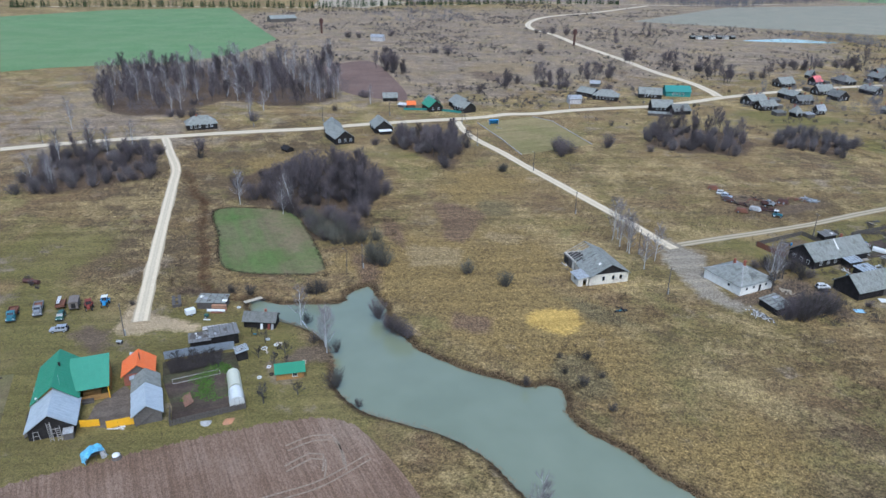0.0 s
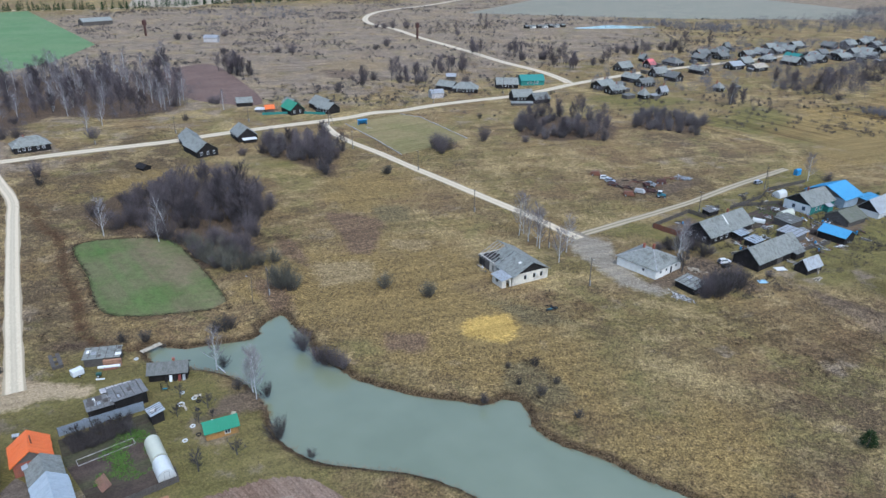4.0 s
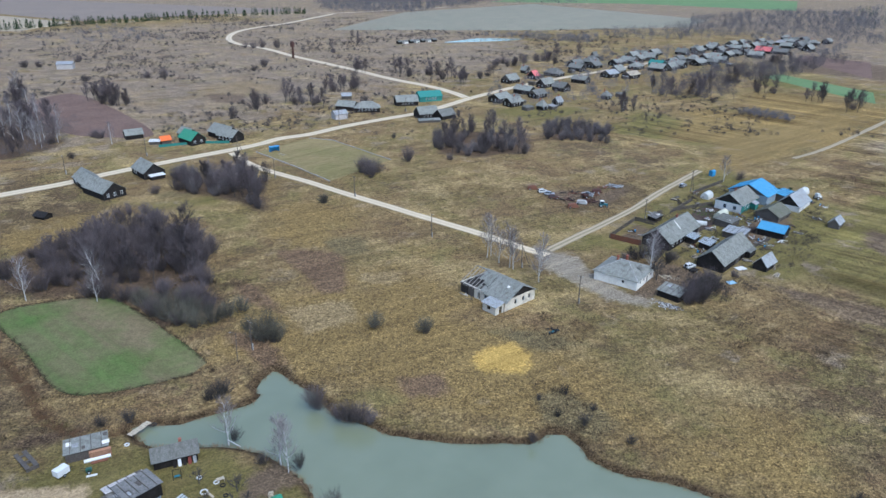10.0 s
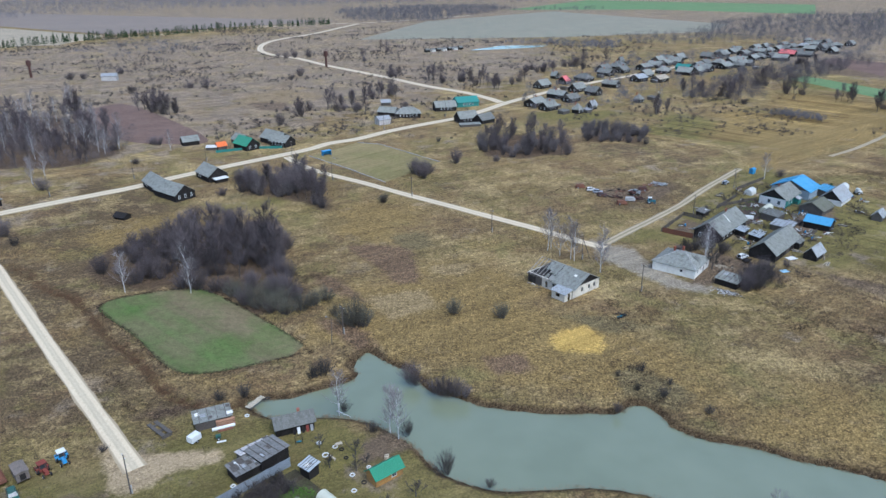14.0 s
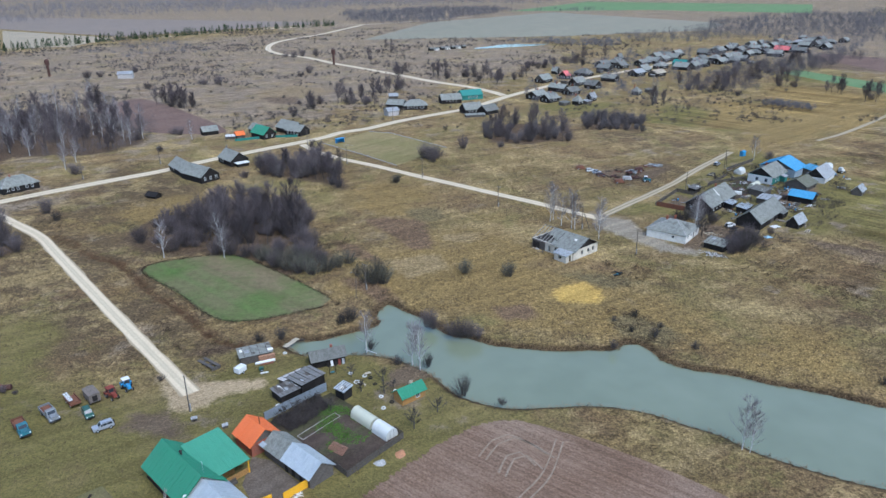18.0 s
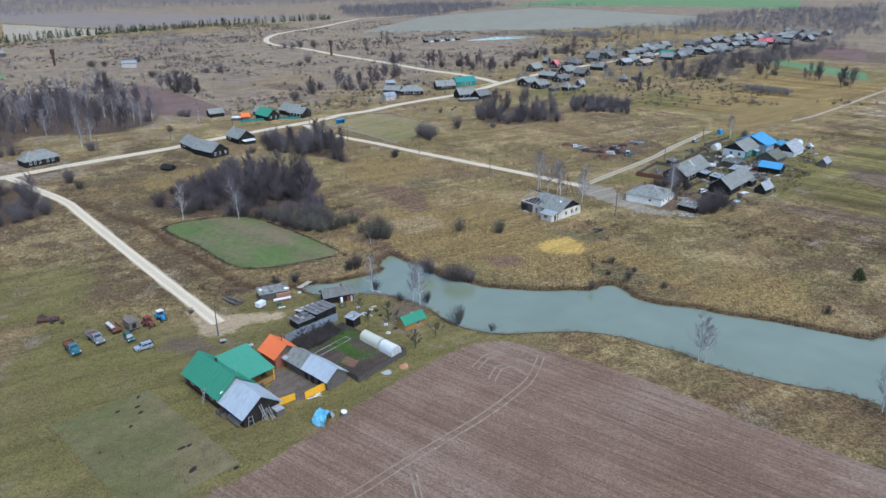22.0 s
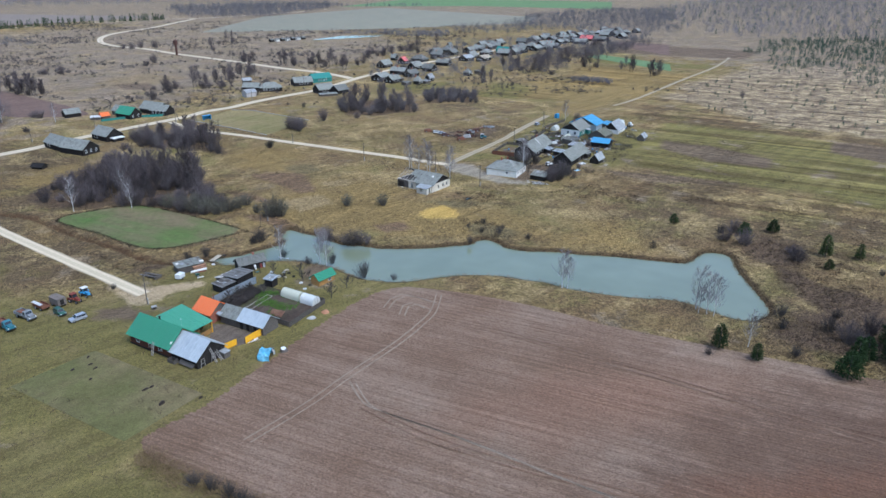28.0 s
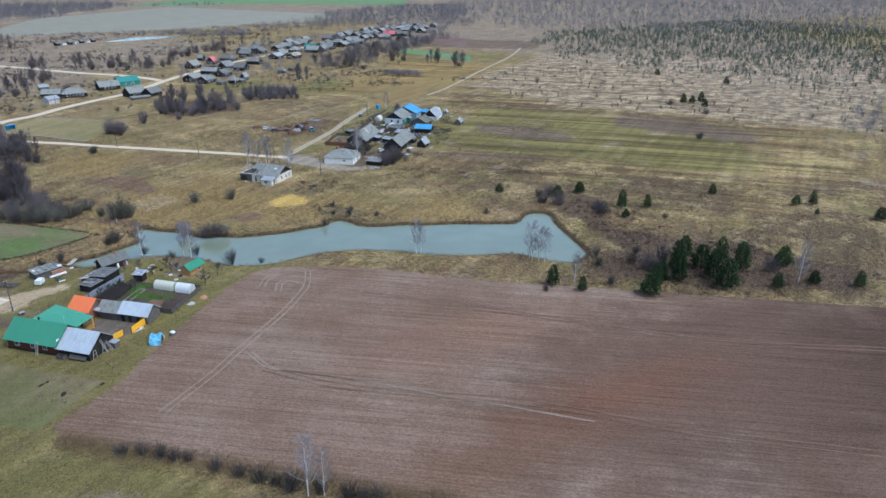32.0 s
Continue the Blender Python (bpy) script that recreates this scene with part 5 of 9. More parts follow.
def walls(root, L, W, eave, material, thick=0.22, label=""):
    for x0, x1, y0, y1 in ((-L / 2, L / 2, -W / 2, -W / 2 + thick), (-L / 2, L / 2, W / 2 - thick, W / 2), (-L / 2, -L / 2 + thick, -W / 2 + thick, W / 2 - thick), (L / 2 - thick, L / 2, -W / 2 + thick, W / 2 - thick)):
        part("wall", Shape().box(x0, x1, y0, y1, -0.3, eave), material, root, label)


def gables(root, L, W, eave, ridge, material):
    for sx in (-1, 1):
        x = sx * (L / 2 - 0.02)
        t = Shape()
        a, b, c = (x, -W / 2, eave), (x, W / 2, eave), (x, 0, ridge - 0.12)
        t.tri(*((a, b, c) if sx > 0 else (b, a, c)), 0.12)
        part("gable", t, material, root)


def chimney(root, x, y, z0, z1, size=0.5, material=None):
    ch = part("chimney", Shape().box(x - size / 2, x + size / 2, y - size / 2, y + size / 2, z0, z1), material or BRICK_RED, root)
    part("chimney_cap", Shape().box(x - size / 2 - 0.06, x + size / 2 + 0.06, y - size / 2 - 0.06, y + size / 2 + 0.06, z1, z1 + 0.1), material or BRICK_RED, ch)


def house(name, a, b, W, eave, ridge, label, wall=None, roof=None, gable=None, hip=False, over=0.5, stacks=(), wins=(), win_size=(0.8, 1.2), trim=None, category="house", run=None, group="", sheets=0, overlap=0.0):
    """A house on the front edge a-b, W deep behind it. wins: (side, places along the wall, height)."""
    (ax, ay), (bx, by) = a, b
    L, ang = math.hypot(bx - ax, by - ay), math.atan2(by - ay, bx - ax)
    cx, cy = (ax + bx) / 2 - math.sin(ang) * W / 2, (ay + by) / 2 + math.cos(ang) * W / 2
    root = thing(name, cx, cy, math.degrees(ang), label, category, group)
    walls(root, L, W, eave, wall or LOG)
    if hip:
        roof_hip(root, L, W, eave, ridge, over, roof or SLATE, run)
    else:
        gables(root, L, W, eave, ridge, gable or wall or LOG)
        roof_gable(root, L, W, eave, ridge, over, roof or SLATE, sheets=sheets)
    for x, y, top in stacks:
        chimney(root, x, y, eave, top)
    for side, places, z in wins:
        for u in places:
            window(root, on_wall(side, L, W, u, z), *win_size, trim or PAINT_WHITE)
    return root


def edge(x, y, turn, L, W):
    """The front edge of a house from its middle, its turn and its size."""
    c, s = math.cos(radians(turn)), math.sin(radians(turn))
    mx, my = x + s * W / 2, y - c * W / 2
    return (mx - c * L / 2, my - s * L / 2), (mx + c * L / 2, my + s * L / 2)


LOG_PIECE = Shape().tube((-0.25, 0, 0), (0.25, 0, 0), 0.11, 0.1, 6).mesh("log", BIRCH)
LOG_GREY = Shape().tube((-0.25, 0, 0), (0.25, 0, 0), 0.12, 0.11, 5).mesh("log", BOARD)
LOG_SPLIT = Shape().tube((-0.25, 0, 0), (0.25, 0, 0), 0.13, 0.12, 3).mesh("log", BOARD_PALE)

sheet("far_stubble_field", FAR_STUBBLE, 0.1, STUBBLE, "pale straw-coloured stubble field", smooth=False)
sheet("far_brown_field", FAR_BROWN, 0.1, BROWN_FIELD, "wide far brown field", smooth=False)
sheet("far_grey_field", FAR_GREY, 0.1, GREY_FIELD, "wide far grey-green field", smooth=False)
sheet("far_green_field", FAR_GREEN, 0.1, WHEAT_FAR, "far pale green crop field", smooth=False)
sheet("far_water", FAR_WATER, 0.1, WATER, "shallow far sheet of water in the moor", "pond")
sheet("green_strip_field", GREEN_STRIP, 0.07, WHEAT_FAR, "narrow strip of green crop", smooth=False)
sheet("far_strip_field", BROWN_STRIP_FAR, 0.08, PLOUGH_DARK, "narrow far strip of dark soil", smooth=False)
way("field_track", [(196, 358), (228, 383), (300, 450), (375, 518), (428, 576)], 2.4, 0.11, DIRT_M, "grassy field track", 0.5)


# ---- farm buildings by the pond ----
def ladder(parent, a, b, width=0.5):
    a, b = Vector(a), Vector(b)
    side = (b - a).cross(Vector((0, 0, 1))).normalized() * width / 2
    ld = part("ladder", Shape().beam(a - side, b - side, 0.07).beam(a + side, b + side, 0.1), LADDER_WOOD, parent)
    n = max(3, int((b - a).length / 0.4))
    for i in range(1, n):
        p = a.lerp(b, i / n)
        part("rung", Shape().beam(p - side, p + side, 0.08), LADDER_WOOD, ld)


farmhouse = house("farmhouse", (-54.4, 98.6), (-44.6, 88.9), 7.6, 3.1, 6.2, "red-brown log farmhouse under a bright green sheet-metal roof", BRICK_LOG, GREEN_ROOF, BOARD_NEW, over=0.7, sheets=1.15, wins=(("front", (-4.2, 0.2, 3.6), 1.75),), win_size=(1.0, 1.3))
part("foundation", Shape().box(-7.0, 7.0, -3.95, -3.82, -0.2, 0.4), BOARD_DARK, farmhouse)
part("stove_pipe", Shape().tube((-1.0, 0.5, 5.6), (-1.0, 0.5, 6.6), 0.2, 0.2, 10).tube((-1.0, 0.5, 6.6), (-1.0, 0.5, 6.75), 0.34, 0.1, 10), SOOT_SHADE, farmhouse)
part("porch_panel", Shape().box(-7.5, -7.0, -3.6, -1.8, 0, 1.2), BOARD_NEW, farmhouse)
ladder(farmhouse, (2.4, -5.3, 0), (2.2, -4.3, 3.2))
dish = part("satellite_dish", Shape().tube((6.95, -3.0, 3.6), (7.15, -3.15, 3.65), 0.12, 0.42, 12), PAINT_WHITE, farmhouse)
part("dish_arm", Shape().beam((6.8, -2.9, 3.5), (7.0, -3.0, 3.6), 0.05), TIN, dish)
part("antenna", Shape().tube((5.6, 1.2, 5.2), (5.6, 1.2, 7.6), 0.025, 0.02, 5).beam((5.2, 1.2, 7.3), (6.0, 1.2, 7.3), 0.03), TIN, farmhouse)

# the covered yard beside the farmhouse
yard = thing("covered_yard", -41.5, 100.8, 47, "covered farmyard on timber posts under a wide green sheet roof", "barn")
rise = (5.0 - 3.1) / 10.4
# Roof and sheets take the lighter green with the painted sheen.
yr = part("roof", Shape().slab((-4.7, -5.0, 3.1), (3.1, -5.0, 3.1), (3.1, 5.4, 5.0), (-4.7, 5.4, 5.0), 0.1), GREEN_LIT, yard)
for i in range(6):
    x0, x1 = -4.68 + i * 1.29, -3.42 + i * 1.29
    part("sheet", Shape().slab((x0, -5.05, 3.14), (x1, -5.05, 3.14), (x1, 5.4, 5.05), (x0, 5.4, 5.05), 0.03).beam((x1, -5.0, 3.16), (x1, 5.4, 5.07), 0.06, 0.05), GREEN_LIT, yr)
for y in (-4.7, -1.6, 1.6, 4.8):
    for x in (-2.8, 2.8):
        part("post", Shape().box(x - 0.09, x + 0.09, y - 0.09, y + 0.09, -0.2, 3.1 + (y + 5) * rise - 0.1), YELLOW_PAINT if y < -4 else BOARD_NEW, yard)
part("side_wall", Shape().add([(2.9, -1.5, 0), (2.9, 4.8, 0), (2.9, 4.8, 4.75), (2.9, -1.5, 3.6), (3.0, -1.5, 0), (3.0, 4.8, 0), (3.0, 4.8, 4.75), (3.0, -1.5, 3.6)], [(0, 3, 2, 1), (4, 5, 6, 7), (0, 1, 5, 4), (1, 2, 6, 5), (2, 3, 7, 6), (3, 0, 4, 7)]), BOARD_NEW, yard)
part("front_wall", Shape().box(-2.9, 2.9, -4.6, -4.5, 0, 1.2), BOARD_NEW, yard)
part("beam", Shape().beam((-2.9, -4.7, 3.0), (2.9, -4.7, 3.0), 0.14), BOARD_NEW, yard)
part("bench", Shape().box(-2.4, -0.2, -5.6, -5.1, 0.0, 0.45).box(-2.4, -0.2, -5.15, -5.08, 0.45, 1.0), BOARD, yard)
part("stacked_timber", Shape().box(-2.4, 1.0, -2.6, 0.4, 0.0, 1.1).box(-2.0, 0.6, -2.2, 0.0, 1.1, 1.5), BOARD_NEW, yard)

tinhouse = house("hay_barn", (-44.3, 88.6), (-38.3, 82.6), 8.0, 2.5, 5.4, "dark board hay barn under a shiny tin roof", BOARD_DARK, TIN, BOARD_DARK, over=0.55, sheets=0.85, category="barn")
part("side_crate", Shape().box(-4.0, -1.8, -5.4, -5.3, 0, 0.9).box(-4.0, -1.8, -4.2, -4.1, 0, 0.9).box(-4.0, -3.9, -5.3, -4.2, 0, 0.9).box(-1.9, -1.8, -5.3, -4.2, 0, 0.9), BOARD, tinhouse)
part("leaning_board", Shape().slab((-1.0, -4.9, 0.5), (3.6, -4.9, 0.5), (3.6, -4.1, 1.1), (-1.0, -4.1, 1.1), 0.08), BOARD, tinhouse)
ladder(tinhouse, (5.6, 0.2, 0), (4.3, -0.3, 3.6), 0.6)
ladder(tinhouse, (5.8, 1.6, 0), (4.35, 1.2, 2.4), 0.7)
for y0 in (-2.6, 0.4):
    part("trestle_leg", Shape().beam((4.4, y0 - 0.6, 0), (4.5, y0 - 0.4, 2.0), 0.09).beam((4.4, y0 + 0.6, 0), (4.5, y0 + 0.4, 2.0), 0.09).beam((4.45, y0 - 0.5, 1.0), (4.45, y0 + 0.5, 1.0), 0.07).beam((4.5, y0 - 0.5, 2.0), (4.5, y0 + 0.5, 2.0), 0.09), LADDER_WOOD, tinhouse)
part("kennel_body", Shape().box(4.3, 5.9, 2.2, 3.9, 0, 1.5), BOARD, tinhouse, "small grey board lean-to with a tin lid")
part("kennel_lid", Shape().slab((4.2, 2.1, 1.75), (6.05, 2.1, 1.5), (6.05, 4.0, 1.5), (4.2, 4.0, 1.75), 0.05), TIN_OLD, tinhouse)

kitchen = house("summer_kitchen", (-40.9, 108.3), (-36.7, 104.0), 6.0, 2.8, 5.0, "small brick and board outbuilding under an orange metal roof", BRICK_RED, ORANGE_ROOF, BOARD, over=0.5, sheets=1.1, category="outbuilding")
part("stove_pipe", Shape().tube((0.6, 0.5, 4.4), (0.6, 0.5, 6.3), 0.11, 0.11, 8), RUST, kitchen)
part("annexe", Shape().box(-4.8, -3.05, -1.2, 1.2, -0.1, 1.9), BOARD, kitchen)
part("annexe_roof", Shape().slab((-5.0, -1.4, 1.9), (-3.05, -1.4, 2.3), (-3.05, 1.4, 2.3), (-5.0, 1.4, 1.9), 0.07), TIN_OLD, kitchen)

shed = house("cattle_shed", (-34.5, 104.6), (-30.2, 100.6), 5.0, 2.4, 4.1, "low board shed under old mossy grey slate", BOARD, SLATE, over=0.45, sheets=1.1, category="shed")
part("awning", Shape().slab((-3.6, -3.2, 2.5), (-2.2, -3.2, 2.5), (-2.2, -2.2, 2.8), (-3.6, -2.2, 2.8), 0.05), TIN, shed)
barn = house("tin_barn", (-30.0, 100.4), (-24.2, 95.0), 5.2, 2.5, 4.4, "board barn under a pale galvanised tin roof", BOARD, TIN, over=0.45, sheets=0.8, category="barn")
for i, x in enumerate((-3.0, -1.0, 1.4)):
    part("door", Shape().box(x - 0.45, x + 0.45, -2.68, -2.61, 0, 1.9), BOARD_DARK, barn)
part("leaning_pole", Shape().beam((4.3, -2.4, 0.0), (3.9, 1.9, 2.6), 0.12), BOARD, barn)

# the yard, its yellow sheet fence and its gates
sheet("farm_yard", [(-37, 104), (-33, 103.2), (-24.5, 95), (-28, 92), (-33, 90.5), (-36.5, 96)], 0.04, YARD, "bare trodden earth of the farmyard", "yard", smooth=False)
sheet("garden_bed", [(-36.5, 114.8), (-25, 126), (-17, 118), (-9, 109.5), (-18.2, 98.8), (-22, 103), (-31, 109)], 0.04, GARDEN, "dark dug garden soil with green weeds", "garden", 0.2, 2, False)


def sheet_fence(name, a, b, height, material, label, width=1.1, rails=True, drop=0.0):
    (ax, ay), (bx, by) = a, b
    L, ang = math.hypot(bx - ax, by - ay), math.degrees(math.atan2(by - ay, bx - ax))
    root = thing(name, (ax + bx) / 2, (ay + by) / 2, ang, label, "fence")
    n = max(1, round(L / width))
    w = L / n
    one, k = Shape(), 14
    row = [(-w / 2 + w * i / k, 0.035 if i % 2 else 0.0) for i in range(k + 1)]
    one.add([(x, y, z) for z in (0.06, height) for x, y in row] + [(x, y + 0.012, z) for z in (0.06, height) for x, y in row],
            [(i, i + 1, i + k + 2, i + k + 1) for i in range(k)] + [(2 * k + 2 + i + 1, 2 * k + 2 + i, 3 * k + 3 + i, 3 * k + 3 + i + 1) for i in range(k)] + [(k + 1 + i, k + 2 + i, 3 * k + 4 + i, 3 * k + 3 + i) for i in range(k)])
    one = one.mesh("panel", material)
    for i in range(n):
        part("panel", one, None, root, at=pose(-L / 2 + w * (i + 0.5), 0, rng.uniform(-0.05, 0.03), rng.uniform(-1.5, 1.5), rng.uniform(-0.6, 0.6), 0))
    for i in range(n // 2 + 1):
        x = -L / 2 + min(L, 2 * w * i)
        part("post", Shape().box(x - 0.06, x + 0.06, 0.06, 0.18, -0.2, height * 0.97), POLE_WOOD, root)
    return root


def board_fence(name, points, height, material, label, gap=0.32, wide=0.26):
    """An upright board fence along a line; every board, post and rail is a piece."""
    root = thing(name, points[0][0], points[0][1], 0, label, "fence")
    board = Shape().box(-wide / 2, wide / 2, -0.015, 0.015, 0.05, height).mesh("board", material)
    post = Shape().box(-0.07, 0.07, -0.07, 0.07, -0.3, height * 0.95).mesh("post", POLE_WOOD)
    x0, y0 = points[0]
    for (ax, ay), (bx, by) in zip(points, points[1:]):
        L, ang = math.hypot(bx - ax, by - ay), math.atan2(by - ay, bx - ax)
        m = pose(ax - x0, ay - y0, 0, 0, 0, math.degrees(ang))
        for i in range(int(L / gap)):
            part("board", board, None, root, at=m @ pose(gap * (i + 0.5), 0, rng.uniform(-0.08, 0.05), rng.uniform(-2, 2), rng.uniform(-1.5, 1.5), 0))
        for i in range(int(L / 2.5) + 1):
            part("post", post, None, root, at=m @ pose(min(L, i * 2.5), 0.1, 0))
        for z in (0.35, height * 0.75):
            part("rail", Shape().box(0, L, 0.02, 0.07, z - 0.05, z + 0.05), POLE_WOOD, root, at=m)
    return root


sheet_fence("yellow_fence", (-28.3, 91.9), (-24.6, 95.6), 1.9, YELLOW_PAINT, "bright yellow corrugated sheet fence and gate")
sheet_fence("yellow_fence", (-33.3, 89.9), (-30.3, 92.0), 1.7, YELLOW_PAINT, "low bright yellow corrugated sheet fence")
sheet_fence("slate_fence", (-37.0, 115.6), (-26.0, 126.6), 2.2, SHEET_GREY, "grey fence of upright corrugated slate sheets")
board_fence("garden_fence", [(-21.4, 101.6), (-18.0, 98.0), (-8.4, 109.4), (-10.4, 111.6)], 1.5, BOARD, "weathered grey upright board garden fence")


def greenhouse(x, y, turn, L, W, h, label, film=None):
    film = film or PLASTIC
    root = thing("greenhouse", x, y, turn, label, "greenhouse")
    n, seg = max(3, round(L / 0.9)), 10
    arc = [(math.cos(math.pi * i / seg) * W / 2, math.sin(math.pi * i / seg) ** 0.8 * h) for i in range(seg + 1)]
    for j in range(n):
        x0, x1 = -L / 2 + L * j / n, -L / 2 + L * (j + 1) / n - 0.02
        s = Shape()
        s.add([(x0, a, b) for a, b in arc] + [(x1, a, b) for a, b in arc], [(i, i + 1, i + seg + 2, i + seg + 1) for i in range(seg)])
        part("cover_sheet", s, film, root, smooth=True)
    for j in range(n + 1):
        xx = -L / 2 + L * j / n
        s = Shape()
        for (a, b), (c, d) in zip(arc, arc[1:]):
            s.beam((xx, a * 1.004, b + 0.008), (xx, c * 1.004, d + 0.008), 0.035)
        part("rib", s, film, root)
    for sx in (-1, 1):
        part("end_wall", Shape().add([(sx * L / 2, a, b) for a, b in arc], [tuple(range(seg + 1))]), film, root)
    part("door_frame", Shape().beam((L / 2 + 0.02, -0.45, 0), (L / 2 + 0.02, -0.45, 1.8), 0.06).beam((L / 2 + 0.02, 0.45, 0), (L / 2 + 0.02, 0.45, 1.8), 0.06).beam((L / 2 + 0.02, -0.45, 1.8), (L / 2 + 0.02, 0.45, 1.8), 0.06), CONCRETE, root)
    return root


greenhouse(-16.4, 115.3, -45, 6.2, 2.9, 2.1, "old yellowish film greenhouse beside the garden beds", PLASTIC_OLD)
greenhouse(-12.2, 111.0, -45, 4.4, 3.1, 2.2, "white film greenhouse at the garden fence")
bed = thing("raised_bed", -25.6, 113.6, 51, "long raised garden bed framed in white boards", "garden bed")
for y in (-0.9, 0.9):
    part("side_board", Shape().box(-5, 5, y - 0.03, y + 0.03, 0, 0.2), LADDER_WOOD, bed)
for x in (-5, 5):
    part("end_board", Shape().box(x - 0.04, x + 0.04, -0.86, 0.86, 0, 0.2), LADDER_WOOD, bed)
planks = thing("plank_stack", -20.8, 105.9, -35, "slanting stack of reddish-brown planks", "planks")
for i in range(9):
    part("plank", Shape().box(-1.9, 1.9, -0.9 + i * 0.2, -0.74 + i * 0.2, 0.05 + 0.09 * i, 0.12 + 0.09 * i), BOARD_RED, planks)

house("garden_house", (-9.1, 120.4), (-4.4, 124.2), 3.2, 2.0, 3.3, "little honey-board garden house under a green roof", BOARD_NEW, GREEN_ROOF, over=0.4, sheets=1.0, wins=(("front", (1.0,), 1.1),), win_size=(0.9, 0.9), category="shed")


def flat_shed(name, a, b, W, h0, h1, label, wall, roof, patches=0, category="shed"):
    """A lean-to: mono-pitch roof from h0 at the front to h1 at the back, its roof laid of loose strips."""
    (ax, ay), (bx, by) = a, b
    L, ang = math.hypot(bx - ax, by - ay), math.atan2(by - ay, bx - ax)
    root = thing(name, (ax + bx) / 2 - math.sin(ang) * W / 2, (ay + by) / 2 + math.cos(ang) * W / 2, math.degrees(ang), label, category)
    walls(root, L, W, min(h0, h1) - 0.03, wall, 0.12)
    k = (h1 - h0) / W
    rf = part("roof", Shape().slab((-L / 2 - 0.3, -W / 2 - 0.3, h0 - 0.3 * k), (L / 2 + 0.3, -W / 2 - 0.3, h0 - 0.3 * k), (L / 2 + 0.3, W / 2 + 0.3, h1 + 0.3 * k), (-L / 2 - 0.3, W / 2 + 0.3, h1 + 0.3 * k), 0.08), roof, root)
    for i in range(patches):
        x, y, w, d = rng.uniform(-L / 2, L / 2 - 0.6), rng.uniform(-W / 2, W / 2 - 1), rng.uniform(0.5, 1.4), rng.uniform(0.8, 1.8)
        z = lambda yy: (h0 + h1) / 2 + k * yy + 0.03 + 0.012 * (i + 1)
        part("roof_patch", Shape().slab((x, y, z(y)), (x + w, y, z(y)), (x + w, y + d, z(y + d)), (x, y + d, z(y + d)), 0.02), rng.choice((TIN_OLD, FELT, WHITE, BOARD)), rf)
    for i in range(4):
        x = -L / 2 + L * (i + 0.5) / 4
        part("batten", Shape().slab((x - 0.06, -W / 2 - 0.3, h0 - 0.3 * k + 0.15), (x + 0.06, -W / 2 - 0.3, h0 - 0.3 * k + 0.15), (x + 0.06, W / 2 + 0.3, h1 + 0.3 * k + 0.15), (x - 0.06, W / 2 + 0.3, h1 + 0.3 * k + 0.15), 0.06), BOARD, rf)
    if h0 < h1:
        for sx in (-1, 1):
            x = sx * (L / 2 - 0.06)
            t = ((x, -W / 2, h0 - 0.05), (x, W / 2, h0 - 0.05), (x, W / 2, h1 - 0.1))
            part("side_wall", Shape().tri(*(t if sx > 0 else t[::-1]), 0.1), wall, root)
    return root


flat_shed("plank_shed", (-30.9, 124.6), (-26.8, 129.2), 5.2, 2.9, 2.7, "dark plank shed under a grey felt roof", BOARD_DARK, FELT, 3)
flat_shed("junk_shed", (-34.8, 121.6), (-31.4, 124.9), 3.8, 2.0, 2.2, "low dark shed with a patched junk-covered roof", BOARD_DARK, FELT, 9)
flat_shed("peeling_lean_to", (-35.3, 126.9), (-30.5, 131.6), 2.0, 2.6, 2.2, "lean-to under a peeling whitish sheet roof", BOARD, PEELING, 2)
flat_shed("outhouse", (-23.7, 124.2), (-21.7, 122.6), 2.4, 2.3, 2.7, "dark board outhouse with a white tin roof", BOARD_DARK, TIN, 3)
ps = house("pond_shed", (-30.6, 135.6), (-23.4, 138.6), 3.8, 2.2, 3.6, "grey board shed under slate by the pond", BOARD_DARK, SLATE_DARK, over=0.5, sheets=1.1, category="shed", stacks=((1.2, 0.3, 4.1),))
for i, m in enumerate((BOARD_DARK, PAINT_WHITE, BOARD_DARK, RED_PAINT, TIN_OLD)):
    part("leaned_panel", Shape().slab((-0.6 + i * 0.9, -2.5, 0.0), (0.0 + i * 0.9, -2.5, 0.0), (0.0 + i * 0.9, -2.0, 1.3), (-0.6 + i * 0.9, -2.0, 1.3), 0.05), m, ps)
bs = flat_shed("brick_shed", (-47.6, 137.6), (-41.0, 140.6), 4.0, 2.1, 2.4, "low shed of grey boards and stacked bricks", BOARD, SLATE, 5)
part("brick_stack", Shape().box(0.4, 4.2, -2.8, -2.1, 0, 1.6), BRICK_PALE, bs, "stack of pale brown bricks")
part("white_tank", Shape().tube((-0.6, -3.3, 0.4), (4.0, -3.3, 0.4), 0.35, 0.35, 10), PAINT_WHITE, bs)
part("board_pile", Shape().slab((0.5, -4.2, 0.15), (3.5, -4.2, 0.2), (3.5, -3.6, 0.3), (0.5, -3.6, 0.25), 0.15), RUST, bs)


# ---- vehicles ----
def wheel(parent, x, y, r, w, name="wheel"):
    wh = part(name, Shape().tube((x, y - w / 2, r), (x, y + w / 2, r), r, r, 14), DARK, parent)
    part("rim", Shape().tube((x, y - w / 2 - 0.02, r), (x, y + w / 2 + 0.02, r), r * 0.55, r * 0.55, 10), TIN, wh)


